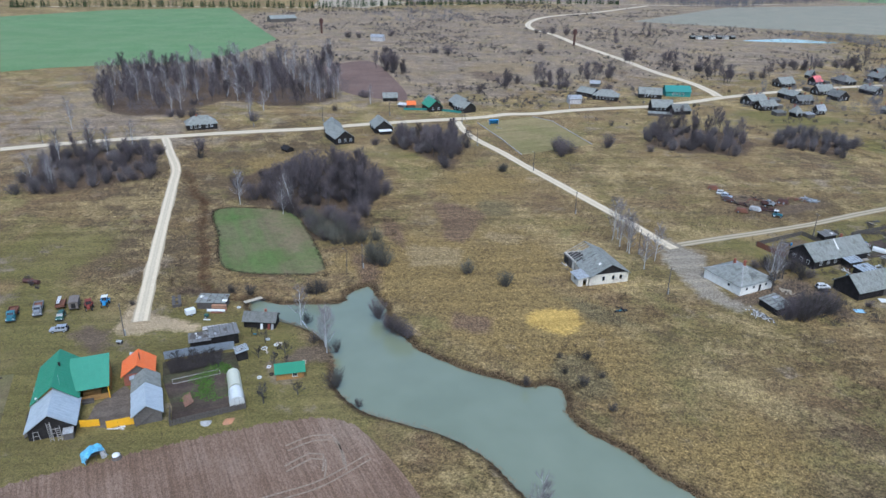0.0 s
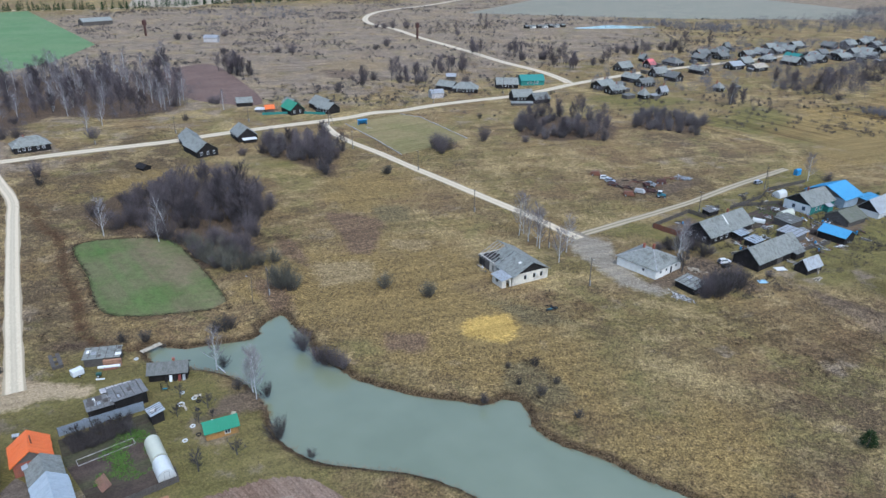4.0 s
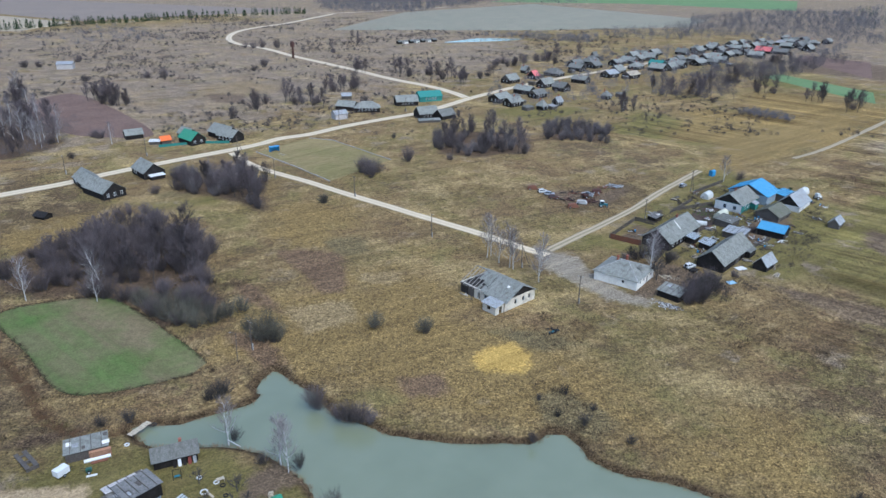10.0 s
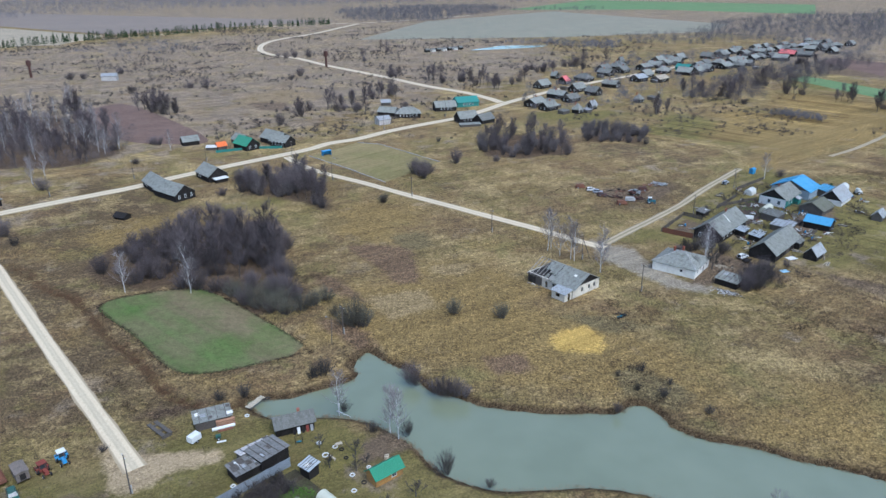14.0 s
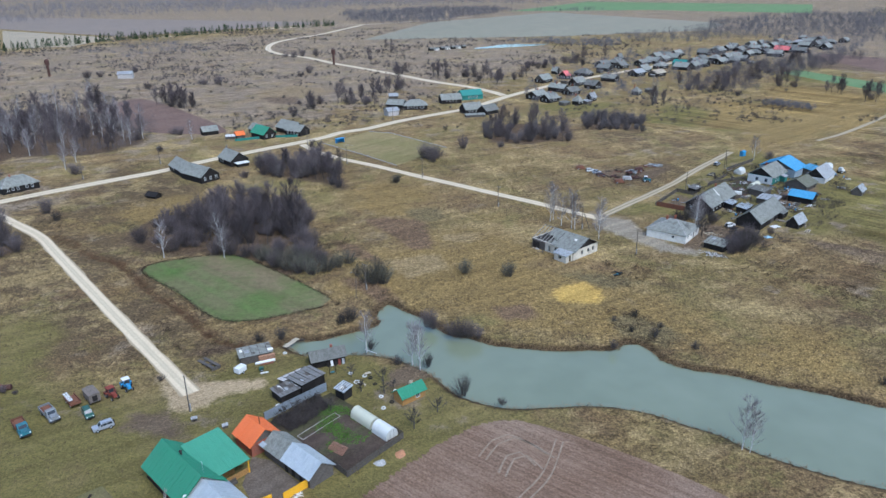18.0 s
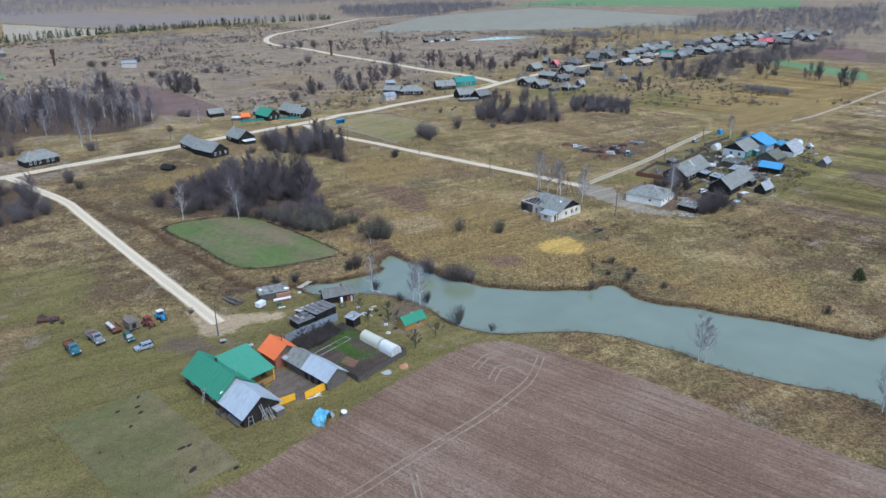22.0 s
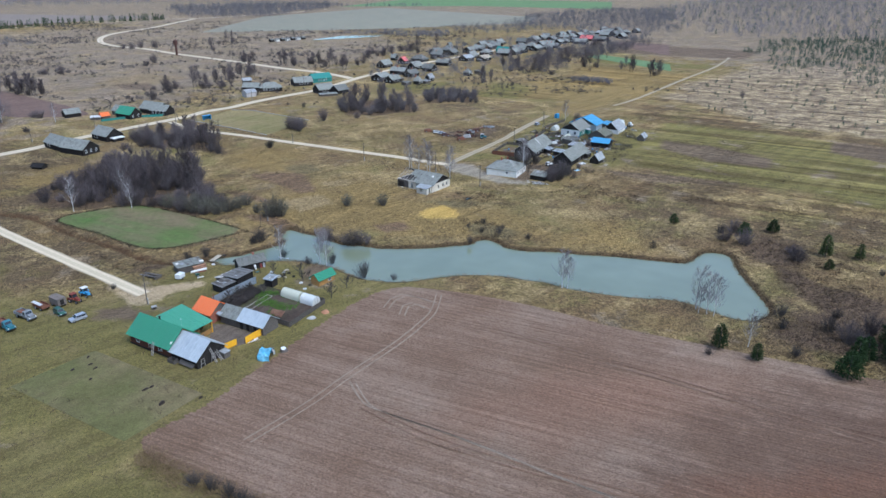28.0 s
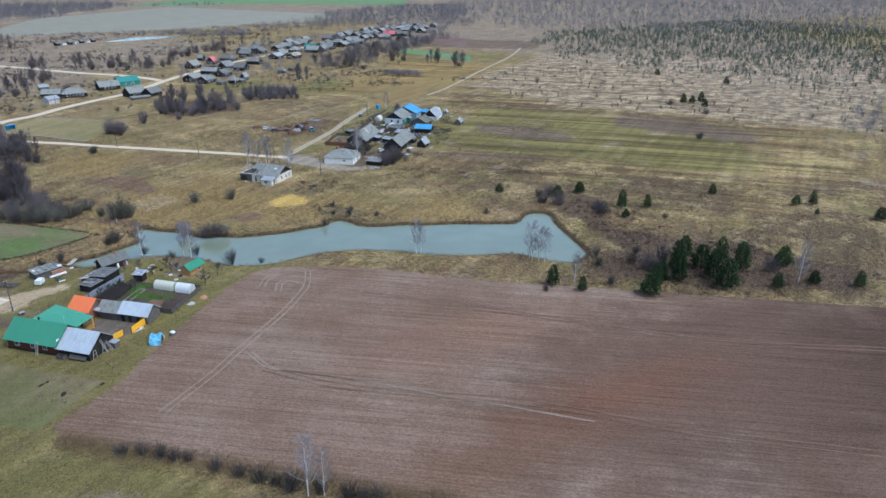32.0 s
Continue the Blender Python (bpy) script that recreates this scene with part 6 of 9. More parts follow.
def profile(points, half, top_half=None):
    """A body swept across from a side outline of (x, z) points; the upper part may be narrower."""
    s = Shape()
    zs = [p[1] for p in points]
    lo, hi = min(zs), max(zs)
    top_half = top_half or half
    def y(z):
        return half + (top_half - half) * max(0, (z - lo) / (hi - lo))
    n = len(points)
    v = [(x, -y(z), z) for x, z in points] + [(x, y(z), z) for x, z in points]
    s.add(v, [tuple(range(n)), tuple(range(2 * n - 1, n - 1, -1))] + [(i, i + n, (i + 1) % n + n, (i + 1) % n) for i in range(n)])
    return s


def suv(x, y, turn, paint, label, L=4.0, name="parked_car"):
    c = thing(name, x, y, turn, label, "car")
    h = L / 2
    part("body", profile([(-h, 0.45), (-h, 0.95), (-h + 0.1, 1.0), (h - 0.15, 0.95), (h, 0.8), (h, 0.4)][::-1], 0.85, 0.82), paint, c)
    part("cabin", profile([(-h + 0.1, 0.98), (-h + 0.25, 1.6), (0.35, 1.62), (0.95, 0.98)][::-1], 0.8, 0.66), paint, c)
    part("windscreen", Shape().slab((0.9, -0.68, 1.06), (0.9, 0.68, 1.06), (0.42, 0.6, 1.56), (0.42, -0.6, 1.56), 0.03), GLASS, c)
    part("rear_window", Shape().slab((-h + 0.1, 0.66, 1.08), (-h + 0.1, -0.66, 1.08), (-h + 0.21, -0.6, 1.54), (-h + 0.21, 0.6, 1.54), 0.03), GLASS, c)
    for sy in (-1, 1):
        for x0, x1 in ((-h + 0.35, -0.75), (-0.65, 0.05), (0.12, 0.62)):
            a = [(x0, sy * 0.79, 1.08), (x1, sy * 0.79, 1.08), (min(x1, 0.4), sy * 0.69, 1.52), (x0, sy * 0.69, 1.52)]
            part("side_window", Shape().slab(*(a if sy < 0 else a[::-1]), 0.02), GLASS, c)
        for xx in (-h + 0.75, h - 0.75):
            wheel(c, xx, sy * 0.75, 0.34, 0.22)
        part("headlight", Shape().box(h - 0.05, h + 0.03, sy * 0.6 - 0.14, sy * 0.6 + 0.14, 0.68, 0.84), PAINT_WHITE, c)
        part("tail_light", Shape().box(-h - 0.03, -h + 0.02, sy * 0.72 - 0.08, sy * 0.72 + 0.08, 0.7, 0.95), RED_PAINT, c)
    part("bumper", Shape().box(h - 0.08, h + 0.1, -0.8, 0.8, 0.36, 0.56), DARK, c)
    part("bumper", Shape().box(-h - 0.1, -h + 0.08, -0.8, 0.8, 0.36, 0.56), DARK, c)
    for sy in (-0.55, 0.55):
        part("roof_rail", Shape().beam((-h + 0.5, sy, 1.68), (0.2, sy, 1.68), 0.04), DARK, c)
    part("spare_wheel", Shape().tube((-h - 0.16, 0, 1.0), (-h - 0.01, 0, 1.0), 0.33, 0.33, 14), DARK, c)
    return c


def lorry(x, y, turn, paint, bed_paint, label, load=None, L=6.2):
    c = thing("lorry", x, y, turn, label, "truck")
    part("chassis", Shape().box(-L / 2, L / 2 - 0.2, -0.4, 0.4, 0.55, 0.75), DARK, c)
    part("bonnet", profile([(L / 2 - 1.5, 0.75), (L / 2 - 1.5, 1.6), (L / 2 - 0.1, 1.45), (L / 2, 0.75)][::-1], 0.7, 0.6), paint, c)
    part("cab", profile([(L / 2 - 2.7, 0.75), (L / 2 - 2.7, 2.3), (L / 2 - 1.75, 2.3), (L / 2 - 1.45, 1.6), (L / 2 - 1.4, 0.75)][::-1], 1.0, 0.9), paint, c)
    part("windscreen", Shape().slab((L / 2 - 1.4, -0.75, 1.62), (L / 2 - 1.4, 0.75, 1.62), (L / 2 - 1.7, 0.72, 2.18), (L / 2 - 1.7, -0.72, 2.18), 0.03), GLASS, c)
    for sy in (-1, 1):
        part("fender", profile([(L / 2 - 1.45, 0.7), (L / 2 - 1.2, 1.1), (L / 2 - 0.4, 1.1), (L / 2 - 0.1, 0.7)][::-1], 0.2), paint, c, at=pose(0, sy * 0.85, 0))
        part("headlight", Shape().tube((L / 2 - 0.1, sy * 0.8, 1.05), (L / 2 + 0.03, sy * 0.8, 1.05), 0.13, 0.13, 10), PAINT_WHITE, c)
        wheel(c, L / 2 - 0.8, sy * 0.85, 0.45, 0.26)
        wheel(c, -L / 2 + 1.1, sy * 0.85, 0.45, 0.42)
        part("side_window", Shape().box(L / 2 - 2.4, L / 2 - 1.75, sy * 0.97 - 0.02, sy * 0.97 + 0.02, 1.65, 2.1), GLASS, c)
    part("bumper", Shape().box(L / 2 + 0.02, L / 2 + 0.16, -1.0, 1.0, 0.5, 0.72), DARK, c)
    b0, b1 = -L / 2, L / 2 - 2.85
    part("bed_floor", Shape().box(b0, b1, -1.1, 1.1, 1.0, 1.1), bed_paint, c)
    for a in ((b0, b1, -1.1, -1.02), (b0, b1, 1.02, 1.1), (b0, b0 + 0.08, -1.02, 1.02), (b1 - 0.08, b1, -1.02, 1.02)):
        part("bed_board", Shape().box(*a, 1.1, 1.75), bed_paint, c)
    if load:
        part("load", Shape().box(b0 + 0.15, b1 - 0.15, -0.95, 0.95, 1.1, 1.35).box(b0 + 0.5, b1 - 0.6, -0.6, 0.5, 1.35, 1.55), load, c)
    return c


def tractor(x, y, turn, paint, label, roof=None):
    c = thing("tractor", x, y, turn, label, "tractor")
    part("hood", profile([(0.2, 0.75), (0.2, 1.5), (1.7, 1.4), (1.8, 0.75)][::-1], 0.38, 0.33), paint, c)
    part("cab", profile([(-1.1, 0.9), (-1.05, 2.3), (0.1, 2.35), (0.3, 1.4), (0.3, 0.9)][::-1], 0.75, 0.65), paint, c)
    part("cab_roof", Shape().box(-1.2, 0.3, -0.78, 0.78, 2.33, 2.45), roof or paint, c)
    part("front_glass", Shape().slab((0.32, -0.6, 1.45), (0.32, 0.6, 1.45), (0.14, 0.58, 2.28), (0.14, -0.58, 2.28), 0.02), GLASS, c)
    for sy in (-1, 1):
        part("side_glass", Shape().box(-0.9, 0.05, sy * 0.7 - 0.02, sy * 0.7 + 0.03, 1.5, 2.2), GLASS, c)
        part("fender", profile([(-1.5, 0.9), (-1.3, 1.45), (-0.3, 1.45), (-0.05, 0.95)][::-1], 0.2), paint, c, at=pose(0, sy * 0.92, 0))
        wheel(c, -0.75, sy * 0.9, 0.75, 0.38, "rear_wheel")
        wheel(c, 1.4, sy * 0.7, 0.42, 0.24, "front_wheel")
    part("exhaust", Shape().tube((0.9, 0.2, 1.4), (0.9, 0.2, 2.5), 0.05, 0.05, 6), RUST, c)
    return c


suv(-69.1, 113.6, 217, SILVER, "silver off-road car parked on the grass")
lorry(-85.2, 113.0, -46, TRUCK_TEAL, RUST, "blue-green flatbed lorry with rusty load", RUST)
lorry(-82.0, 117.8, -43, TRUCK_GREY, TRUCK_GREY, "grey flatbed lorry parked on the grass", RUST)
suv(-74.3, 118.2, -51, TRUCK_GREEN, "dark green boxy off-road car", 3.9)
tl = thing("flat_trailer", -79.6, 122.6, -46, "rusty flat trailer loaded with pale planks", "trailer")
part("floor", Shape().box(-2.2, 2.2, -1.1, 1.1, 0.8, 0.92), RUST, tl)
for a in ((-2.2, 2.2, -1.1, -1.03), (-2.2, 2.2, 1.03, 1.1), (2.13, 2.2, -1.03, 1.03)):
    part("side_board", Shape().box(*a, 0.92, 1.5), RUST, tl)
for i in range(4):
    part("plank", Shape().box(-2.9, 1.2, -0.95 + i * 0.22, -0.8 + i * 0.22, 1.5 + 0.02 * i, 1.58 + 0.02 * i), PAINT_WHITE, tl)
for xx in (-1.1, 1.1):
    for sy in (-1, 1):
        wheel(tl, xx, sy * 0.85, 0.42, 0.25)
bw = thing("box_wagon", -75.9, 123.7, -46, "brown-grey box wagon on wheels", "trailer")
part("box", Shape().box(-2.0, 2.0, -1.1, 1.1, 0.7, 2.5), WAGON, bw)
part("lid", Shape().slab((-2.1, -1.2, 2.5), (2.1, -1.2, 2.5), (2.1, 0, 2.75), (-2.1, 0, 2.75), 0.06).slab((2.1, 1.2, 2.5), (-2.1, 1.2, 2.5), (-2.1, 0, 2.75), (2.1, 0, 2.75), 0.06), WAGON, bw)
part("hatch", Shape().box(2.0, 2.04, -0.5, 0.5, 0.9, 2.2), BOARD_DARK, bw)
for xx in (-1.2, 1.2):
    for sy in (-1, 1):
        wheel(bw, xx, sy * 0.9, 0.42, 0.24)
tractor(-72.2, 124.9, -41, RED_PAINT, "faded red tractor with a blade")
tractor(-70.3, 128.3, -49, BLUE_PAINT, "bright blue tractor with a white cab roof", PAINT_WHITE)
ct = thing("cargo_trailer", -46.9, 134.4, 60, "small white box trailer", "trailer")
part("box", Shape().box(-1.2, 1.2, -0.8, 0.8, 0.45, 1.7), PAINT_WHITE, ct)
part("drawbar", Shape().beam((1.2, 0, 0.5), (2.2, 0, 0.45), 0.08), DARK, ct)
for sy in (-1, 1):
    wheel(ct, 0, sy * 0.85, 0.3, 0.18)
wreck = thing("rusty_tank", -98.4, 128.1, 12, "rust-red iron tank lying in the grass", "tank")
part("barrel", Shape().tube((-2.4, 0, 0.6), (2.4, 0, 0.6), 0.65, 0.65, 12), RUST_DARK, wreck, smooth=False)
part("hatch", Shape().tube((0.4, 0, 1.2), (0.4, 0, 1.45), 0.3, 0.3, 10), RUST, wreck)
gm = thing("walk_tractor", -42.3, 135.2, 20, "small green and black walk-behind tractor", "machine")
part("engine", Shape().box(-0.5, 0.5, -0.35, 0.35, 0.35, 0.95), TRUCK_GREEN, gm)
part("handle_bars", Shape().beam((-0.4, -0.3, 0.8), (-1.5, -0.35, 1.0), 0.05).beam((-0.4, 0.3, 0.8), (-1.5, 0.35, 1.0), 0.05), DARK, gm)
for sy in (-1, 1):
    wheel(gm, 0, sy * 0.5, 0.35, 0.2)
part("drag_board", Shape().box(-0.4, 1.4, -1.4, -0.9, 0.03, 0.12), PAINT_WHITE, gm)

# ---- clutter of the farm ----
def tyre(x, y, r, material, label, lying=True):
    t = thing("old_tyre", x, y, rng.uniform(0, 360), label, "tyre", "garden tyres")
    s, n, k = Shape(), 14, 6
    for i in range(n):
        a = 2 * math.pi * i / n
        for j in range(k):
            b = 2 * math.pi * j / k
            s.v.append(((r + 0.13 * math.cos(b)) * math.cos(a), (r + 0.13 * math.cos(b)) * math.sin(a), 0.14 + 0.13 * math.sin(b)))
    for i in range(n):
        for j in range(k):
            s.f.append((i * k + j, ((i + 1) % n) * k + j, ((i + 1) % n) * k + (j + 1) % k, i * k + (j + 1) % k))
    part("tyre_ring", s, material, t, smooth=True)


for x, y, r, m, l in ((-21.7, 133.5, 0.42, PAINT_WHITE, "white-painted tyre in the grass"), (-19.8, 129.8, 0.6, PAINT_WHITE, "large white-painted tyre in the grass"), (-18.3, 132.3, 0.45, PAINT_WHITE, "white-painted tyre in the grass"), (-16.9, 131.5, 0.42, DARK, "black old tyre in the grass"), (-13.9, 123.9, 0.42, PAINT_WHITE, "white-painted tyre in the grass"), (-11.5, 121.8, 0.42, DARK, "black old tyre in the grass"), (-11.0, 126.1, 0.36, PAINT_WHITE, "white-painted tyre in the grass"), (-13.1, 119.6, 0.42, PAINT_WHITE, "white-painted tyre in the grass"), (-15.7, 128.9, 0.38, DARK, "black old tyre in the grass"), (-35.6, 149.4, 0.5, DARK, "black old tyre by the jetty"), (-38.5, 143.0, 0.4, PAINT_WHITE, "white tyre by the jetty"), (-35.5, 121.0, 0.4, PAINT_WHITE, "white tyre by the sheds")):
    tyre(x, y, r, m, l)
bn = thing("garden_bench", -18.4, 128.8, -40, "low pale wooden garden bench", "bench")
part("seat", Shape().box(-1.0, 1.0, -0.2, 0.2, 0.38, 0.45), BOARD_PALE, bn)
for xx in (-0.8, 0.8):
    part("leg", Shape().box(xx - 0.08, xx + 0.08, -0.18, 0.18, 0, 0.38), BOARD_PALE, bn)
sw = thing("garden_swing", -25.7, 133.6, 20, "dark iron garden swing frame", "swing")
for xx in (-0.7, 0.7):
    part("frame_leg", Shape().beam((xx, -0.6, 0), (xx, 0, 1.9), 0.08).beam((xx, 0.6, 0), (xx, 0, 1.9), 0.08), DARK, sw)
part("cross_bar", Shape().beam((-0.7, 0, 1.9), (0.7, 0, 1.9), 0.08), DARK, sw)
part("seat", Shape().box(-0.5, 0.5, -0.25, 0.25, 0.45, 0.52), TRUCK_TEAL, sw)
part("rope", Shape().beam((-0.4, 0, 0.5), (-0.4, 0, 1.9), 0.03).beam((0.4, 0, 0.5), (0.4, 0, 1.9), 0.03), DARK, sw)
tb = thing("garden_table", -17.6, 132.6, 30, "small pale wooden garden table", "table")
part("tabletop", Shape().box(-0.7, 0.7, -0.4, 0.4, 0.66, 0.72), BOARD_PALE, tb)
for xx in (-0.6, 0.6):
    for yy in (-0.3, 0.3):
        part("leg", Shape().box(xx - 0.04, xx + 0.04, yy - 0.04, yy + 0.04, 0, 0.66), BOARD_PALE, tb)
hv = thing("tree_stump", -7.8, 128.8, 0, "pale cut tree stump with stacked chunks", "stump")
part("stump", Shape().tube((0, 0, -0.1), (0, 0, 0.6), 0.55, 0.45, 10), BOARD_PALE, hv)
part("chunk", Shape().tube((-0.3, 0, 0.75), (0.5, 0.2, 0.75), 0.2, 0.18, 8), BOARD_PALE, hv)
kn = thing("dog_kennel", -44.6, 113.6, 30, "little grey-blue dog kennel with a gabled roof", "kennel")
part("box", Shape().box(-0.5, 0.5, -0.4, 0.4, 0, 0.7), BOARD, kn)
part("roof", Shape().slab((-0.6, -0.55, 0.65), (0.6, -0.55, 0.65), (0.6, 0, 1.05), (-0.6, 0, 1.05), 0.05).slab((0.6, 0.55, 0.65), (-0.6, 0.55, 0.65), (-0.6, 0, 1.05), (0.6, 0, 1.05), 0.05), TIN_OLD, kn)
tp = thing("tarp_shelter", -23.7, 84.9, -20, "low shelter covered with a bright blue tarpaulin", "shelter")
s = Shape()
arc = [(math.cos(math.pi * i / 8) * 2.1, math.sin(math.pi * i / 8) ** 0.7 * 2.0) for i in range(9)]
r2 = random.Random(5)
grid = [[(-1.4 + 0.7 * j, a * r2.uniform(0.85, 1.08), max(0.02, b * r2.uniform(0.72, 1.1))) for a, b in arc] for j in range(5)]
s.add([p for row in grid for p in row], [(j * 9 + i, j * 9 + i + 1, j * 9 + i + 10, j * 9 + i + 9) for j in range(4) for i in range(8)])
part("tarpaulin", s, TARP, tp)
for yy in (-1.9, 0, 1.9):
    part("post", Shape().beam((1.3, yy, 0), (1.3, yy * 0.8, 1.5), 0.09), BOARD, tp)
part("shed_board", Shape().slab((1.5, 0.9, 0), (1.5, 1.9, 0), (1.2, 1.8, 1.5), (1.2, 0.8, 1.5), 0.05), CONCRETE, tp)
part("log_stack", Shape().tube((-1.0, -1, 0.3), (-1.0, 1.2, 0.3), 0.3, 0.3, 8).tube((-0.4, -1, 0.3), (-0.4, 1.2, 0.3), 0.28, 0.28, 8), POLE_WOOD, tp)
hp = thing("covered_heap", -19.7, 86.6, 0, "small brown heap under a white sheet", "heap")
part("heap", Shape().tube((0, 0, -0.1), (0, 0, 0.7), 1.0, 0.75, 9), POLE_WOOD, hp)
part("sheet_cover", Shape().tube((0, 0, 0.7), (0.1, 0, 1.0), 0.78, 0.35, 9), PAINT_WHITE, hp)
bp = thing("scrap_boards", -26.3, 92.9, 30, "loose pale boards lying by the yellow gate", "boards")
for i in range(7):
    part("board", Shape().box(-1.2, 0.9, -0.12, 0.12, 0.02 + i * 0.06, 0.07 + i * 0.06), rng.choice((PAINT_WHITE, RUST, BOARD_PALE)), bp, at=pose(rng.uniform(-0.8, 0.8), rng.uniform(-0.8, 0.8), 0, 0, 0, rng.uniform(-50, 50)))
for x, y, m, l in ((-8.7, 104.5, SAND, "small heap of orange sand"), (-12.4, 102.0, CONCRETE, "small grey ash heap")):
    h2 = thing("heap", x, y, rng.uniform(0, 90), l, "heap")
    s = Shape()
    ring = [(math.cos(i * 0.628) * rng.uniform(1.0, 1.6), math.sin(i * 0.628) * rng.uniform(0.8, 1.2)) for i in range(10)]
    s.add([(a, b, -0.02) for a, b in ring] + [(a * 0.5, b * 0.5, 0.32) for a, b in ring] + [(0, 0, 0.42)], [(i, (i + 1) % 10, (i + 1) % 10 + 10, i + 10) for i in range(10)] + [(i + 10, (i + 1) % 10 + 10, 20) for i in range(10)])
    part("mound", s, m, h2, smooth=True)
fr = thing("ramp_frame", -55.3, 138.2, -44, "old grey wooden loading ramp", "ramp")
for yy in (-0.75, 0.75):
    part("runner", Shape().slab((-3.6, yy - 0.4, 0.15), (3.6, yy - 0.4, 0.9), (3.6, yy + 0.4, 0.9), (-3.6, yy + 0.4, 0.15), 0.15), BOARD, fr)
for xx in (-2.0, 0.6, 3.2):
    part("cross_beam", Shape().box(xx - 0.15, xx + 0.15, -1.1, 1.1, 0.0, 0.2 + (xx + 3.6) * 0.08), BOARD, fr)
jt = thing("jetty", -38.0, 148.2, 64, "small grey plank jetty over the inlet", "jetty", z=-0.1)
for i in range(8):
    part("plank", Shape().box(-2.5 + i * 0.63, -1.95 + i * 0.63, -0.7, 0.7, 0.12, 0.19), BOARD_PALE, jt, at=pose(0, rng.uniform(-0.1, 0.1), 0, 0, 0, rng.uniform(-3, 3)))
for yy in (-0.5, 0.5):
    part("bearer", Shape().box(-2.5, 2.5, yy - 0.08, yy + 0.08, -0.05, 0.12), POLE_WOOD, jt)
for xx in (-2.2, 2.2):
    for yy in (-0.5, 0.5):
        part("pile", Shape().tube((xx, yy, -1.3), (xx, yy, -0.03), 0.09, 0.08, 6), POLE_WOOD, jt)
lg = thing("fallen_birch_pole", -18.0, 143.5, -35, "thin fallen birch pole on the grass", "log")
part("pole", Shape().tube((-2, 0, 0.08), (2, 0, 0.08), 0.08, 0.05, 6), BIRCH, lg)

kn = thing("dog_kennel", -51.6, 116.1, 20, "small grey dog kennel by the lane", "kennel")
part("body", Shape().box(-0.55, 0.55, -0.45, 0.45, 0, 0.7), BOARD, kn)
part("roof", Shape().slab((-0.65, -0.55, 0.68), (0.65, -0.55, 0.68), (0.65, 0.0, 1.0), (-0.65, 0.0, 1.0), 0.05).slab((0.65, 0.55, 0.68), (-0.65, 0.55, 0.68), (-0.65, 0.0, 1.0), (0.65, 0.0, 1.0), 0.05), TIN_OLD, kn)
# The dark inside of the kennel is a near-black panel over its front.
part("entrance", Shape().box(-0.22, 0.22, -0.49, -0.45, 0.05, 0.5), SOOT_SHADE, kn)

for x, y, w in ((-64.9, 88.6, 0.5), (-61.6, 90.2, 0.55), (-60.2, 88.3, 0.6), (-60.3, 83.7, 0.45), (-48.3, 76.9, 0.7), (-62.8, 93.8, 0.5), (-44.4, 71.0, 0.8), (-47.2, 77.6, 0.5), (-36.9, 71.2, 0.5)):
    h2 = thing("dung_heap", x, y, rng.uniform(0, 90), "small dark dung heap on the thin grass", "heap", "dung heaps")
    ring = [(math.cos(i * 0.7854) * w * rng.uniform(1.1, 2.0), math.sin(i * 0.7854) * w * rng.uniform(0.6, 1.0)) for i in range(8)]
    part("mound", Shape().add([(a, b, -0.02) for a, b in ring] + [(a * 0.5, b * 0.5, 0.2) for a, b in ring] + [(0, 0, 0.27)], [(i, (i + 1) % 8, (i + 1) % 8 + 8, i + 8) for i in range(8)] + [(i + 8, (i + 1) % 8 + 8, 16) for i in range(8)]), DUNG, h2, smooth=True)

# ---- the hamlet by the gravel lot ----
def holed_wall(root, m, L, h, holes, material, thick=0.3):
    """One wall of length L standing at the pose m, with openings (x0, x1, z0, z1) cut right through."""
    cuts = sorted({-L / 2, L / 2, *[c for o in holes for c in o[:2]]})
    s = Shape()
    for x0, x1 in zip(cuts, cuts[1:]):
        z = -0.3
        for o in sorted((o for o in holes if o[0] <= x0 and o[1] >= x1), key=lambda o: o[2]):
            if o[2] > z:
                s.box(x0, x1, 0, thick, z, o[2])
            z = o[3]
        s.box(x0, x1, 0, thick, z, h)
    return part("wall", s, material, root, at=m)


white = thing("white_house", 78.4, 221.0, -38, "whitewashed plastered house under a hipped grey slate roof", "house")
WL, WW = 13.4, 12.6
for m, L, holes in ((pose(0, -WW / 2, 0), WL, [(2.0, 2.8, 1.3, 2.1)]), (pose(0, WW / 2, 0, 0, 0, 180), WL, []), (pose(-WL / 2, 0, 0, 0, 0, -90), WW, []), (pose(WL / 2, 0, 0, 0, 0, 90), WW, [(-4.3, -3.5, 1.3, 2.1), (-1.5, -0.7, 1.3, 2.1), (0.9, 1.9, 0, 2.1), (3.4, 4.2, 1.3, 2.1)])):
    holed_wall(white, m, L - (0.6 if L == WW else 0), 3.1, holes, WHITE)
    for x0, x1, z0, z1 in holes:
        if z0 > 0.5:
            window(white, m @ pose((x0 + x1) / 2, 0.1, (z0 + z1) / 2), x1 - x0 - 0.1, z1 - z0 - 0.1, BOARD_DARK)
        else:
            part("door", Shape().box(x0, x1, 0.1, 0.16, z0, z1), BOARD_DARK, white, at=m)
roof_hip(white, WL, WW, 3.1, 5.7, 0.45, SLATE, 5.7)
chimney(white, -2.6, 0.6, 4.0, 6.3, 0.55)
chimney(white, -0.4, 2.2, 4.0, 6.3, 0.55)
part("roof_hole_cover", Shape().slab((3.9, -0.6, 4.75), (5.3, -0.6, 4.2), (5.3, 1.2, 4.2), (3.9, 1.2, 4.75), 0.06), SLATE_DARK, white)

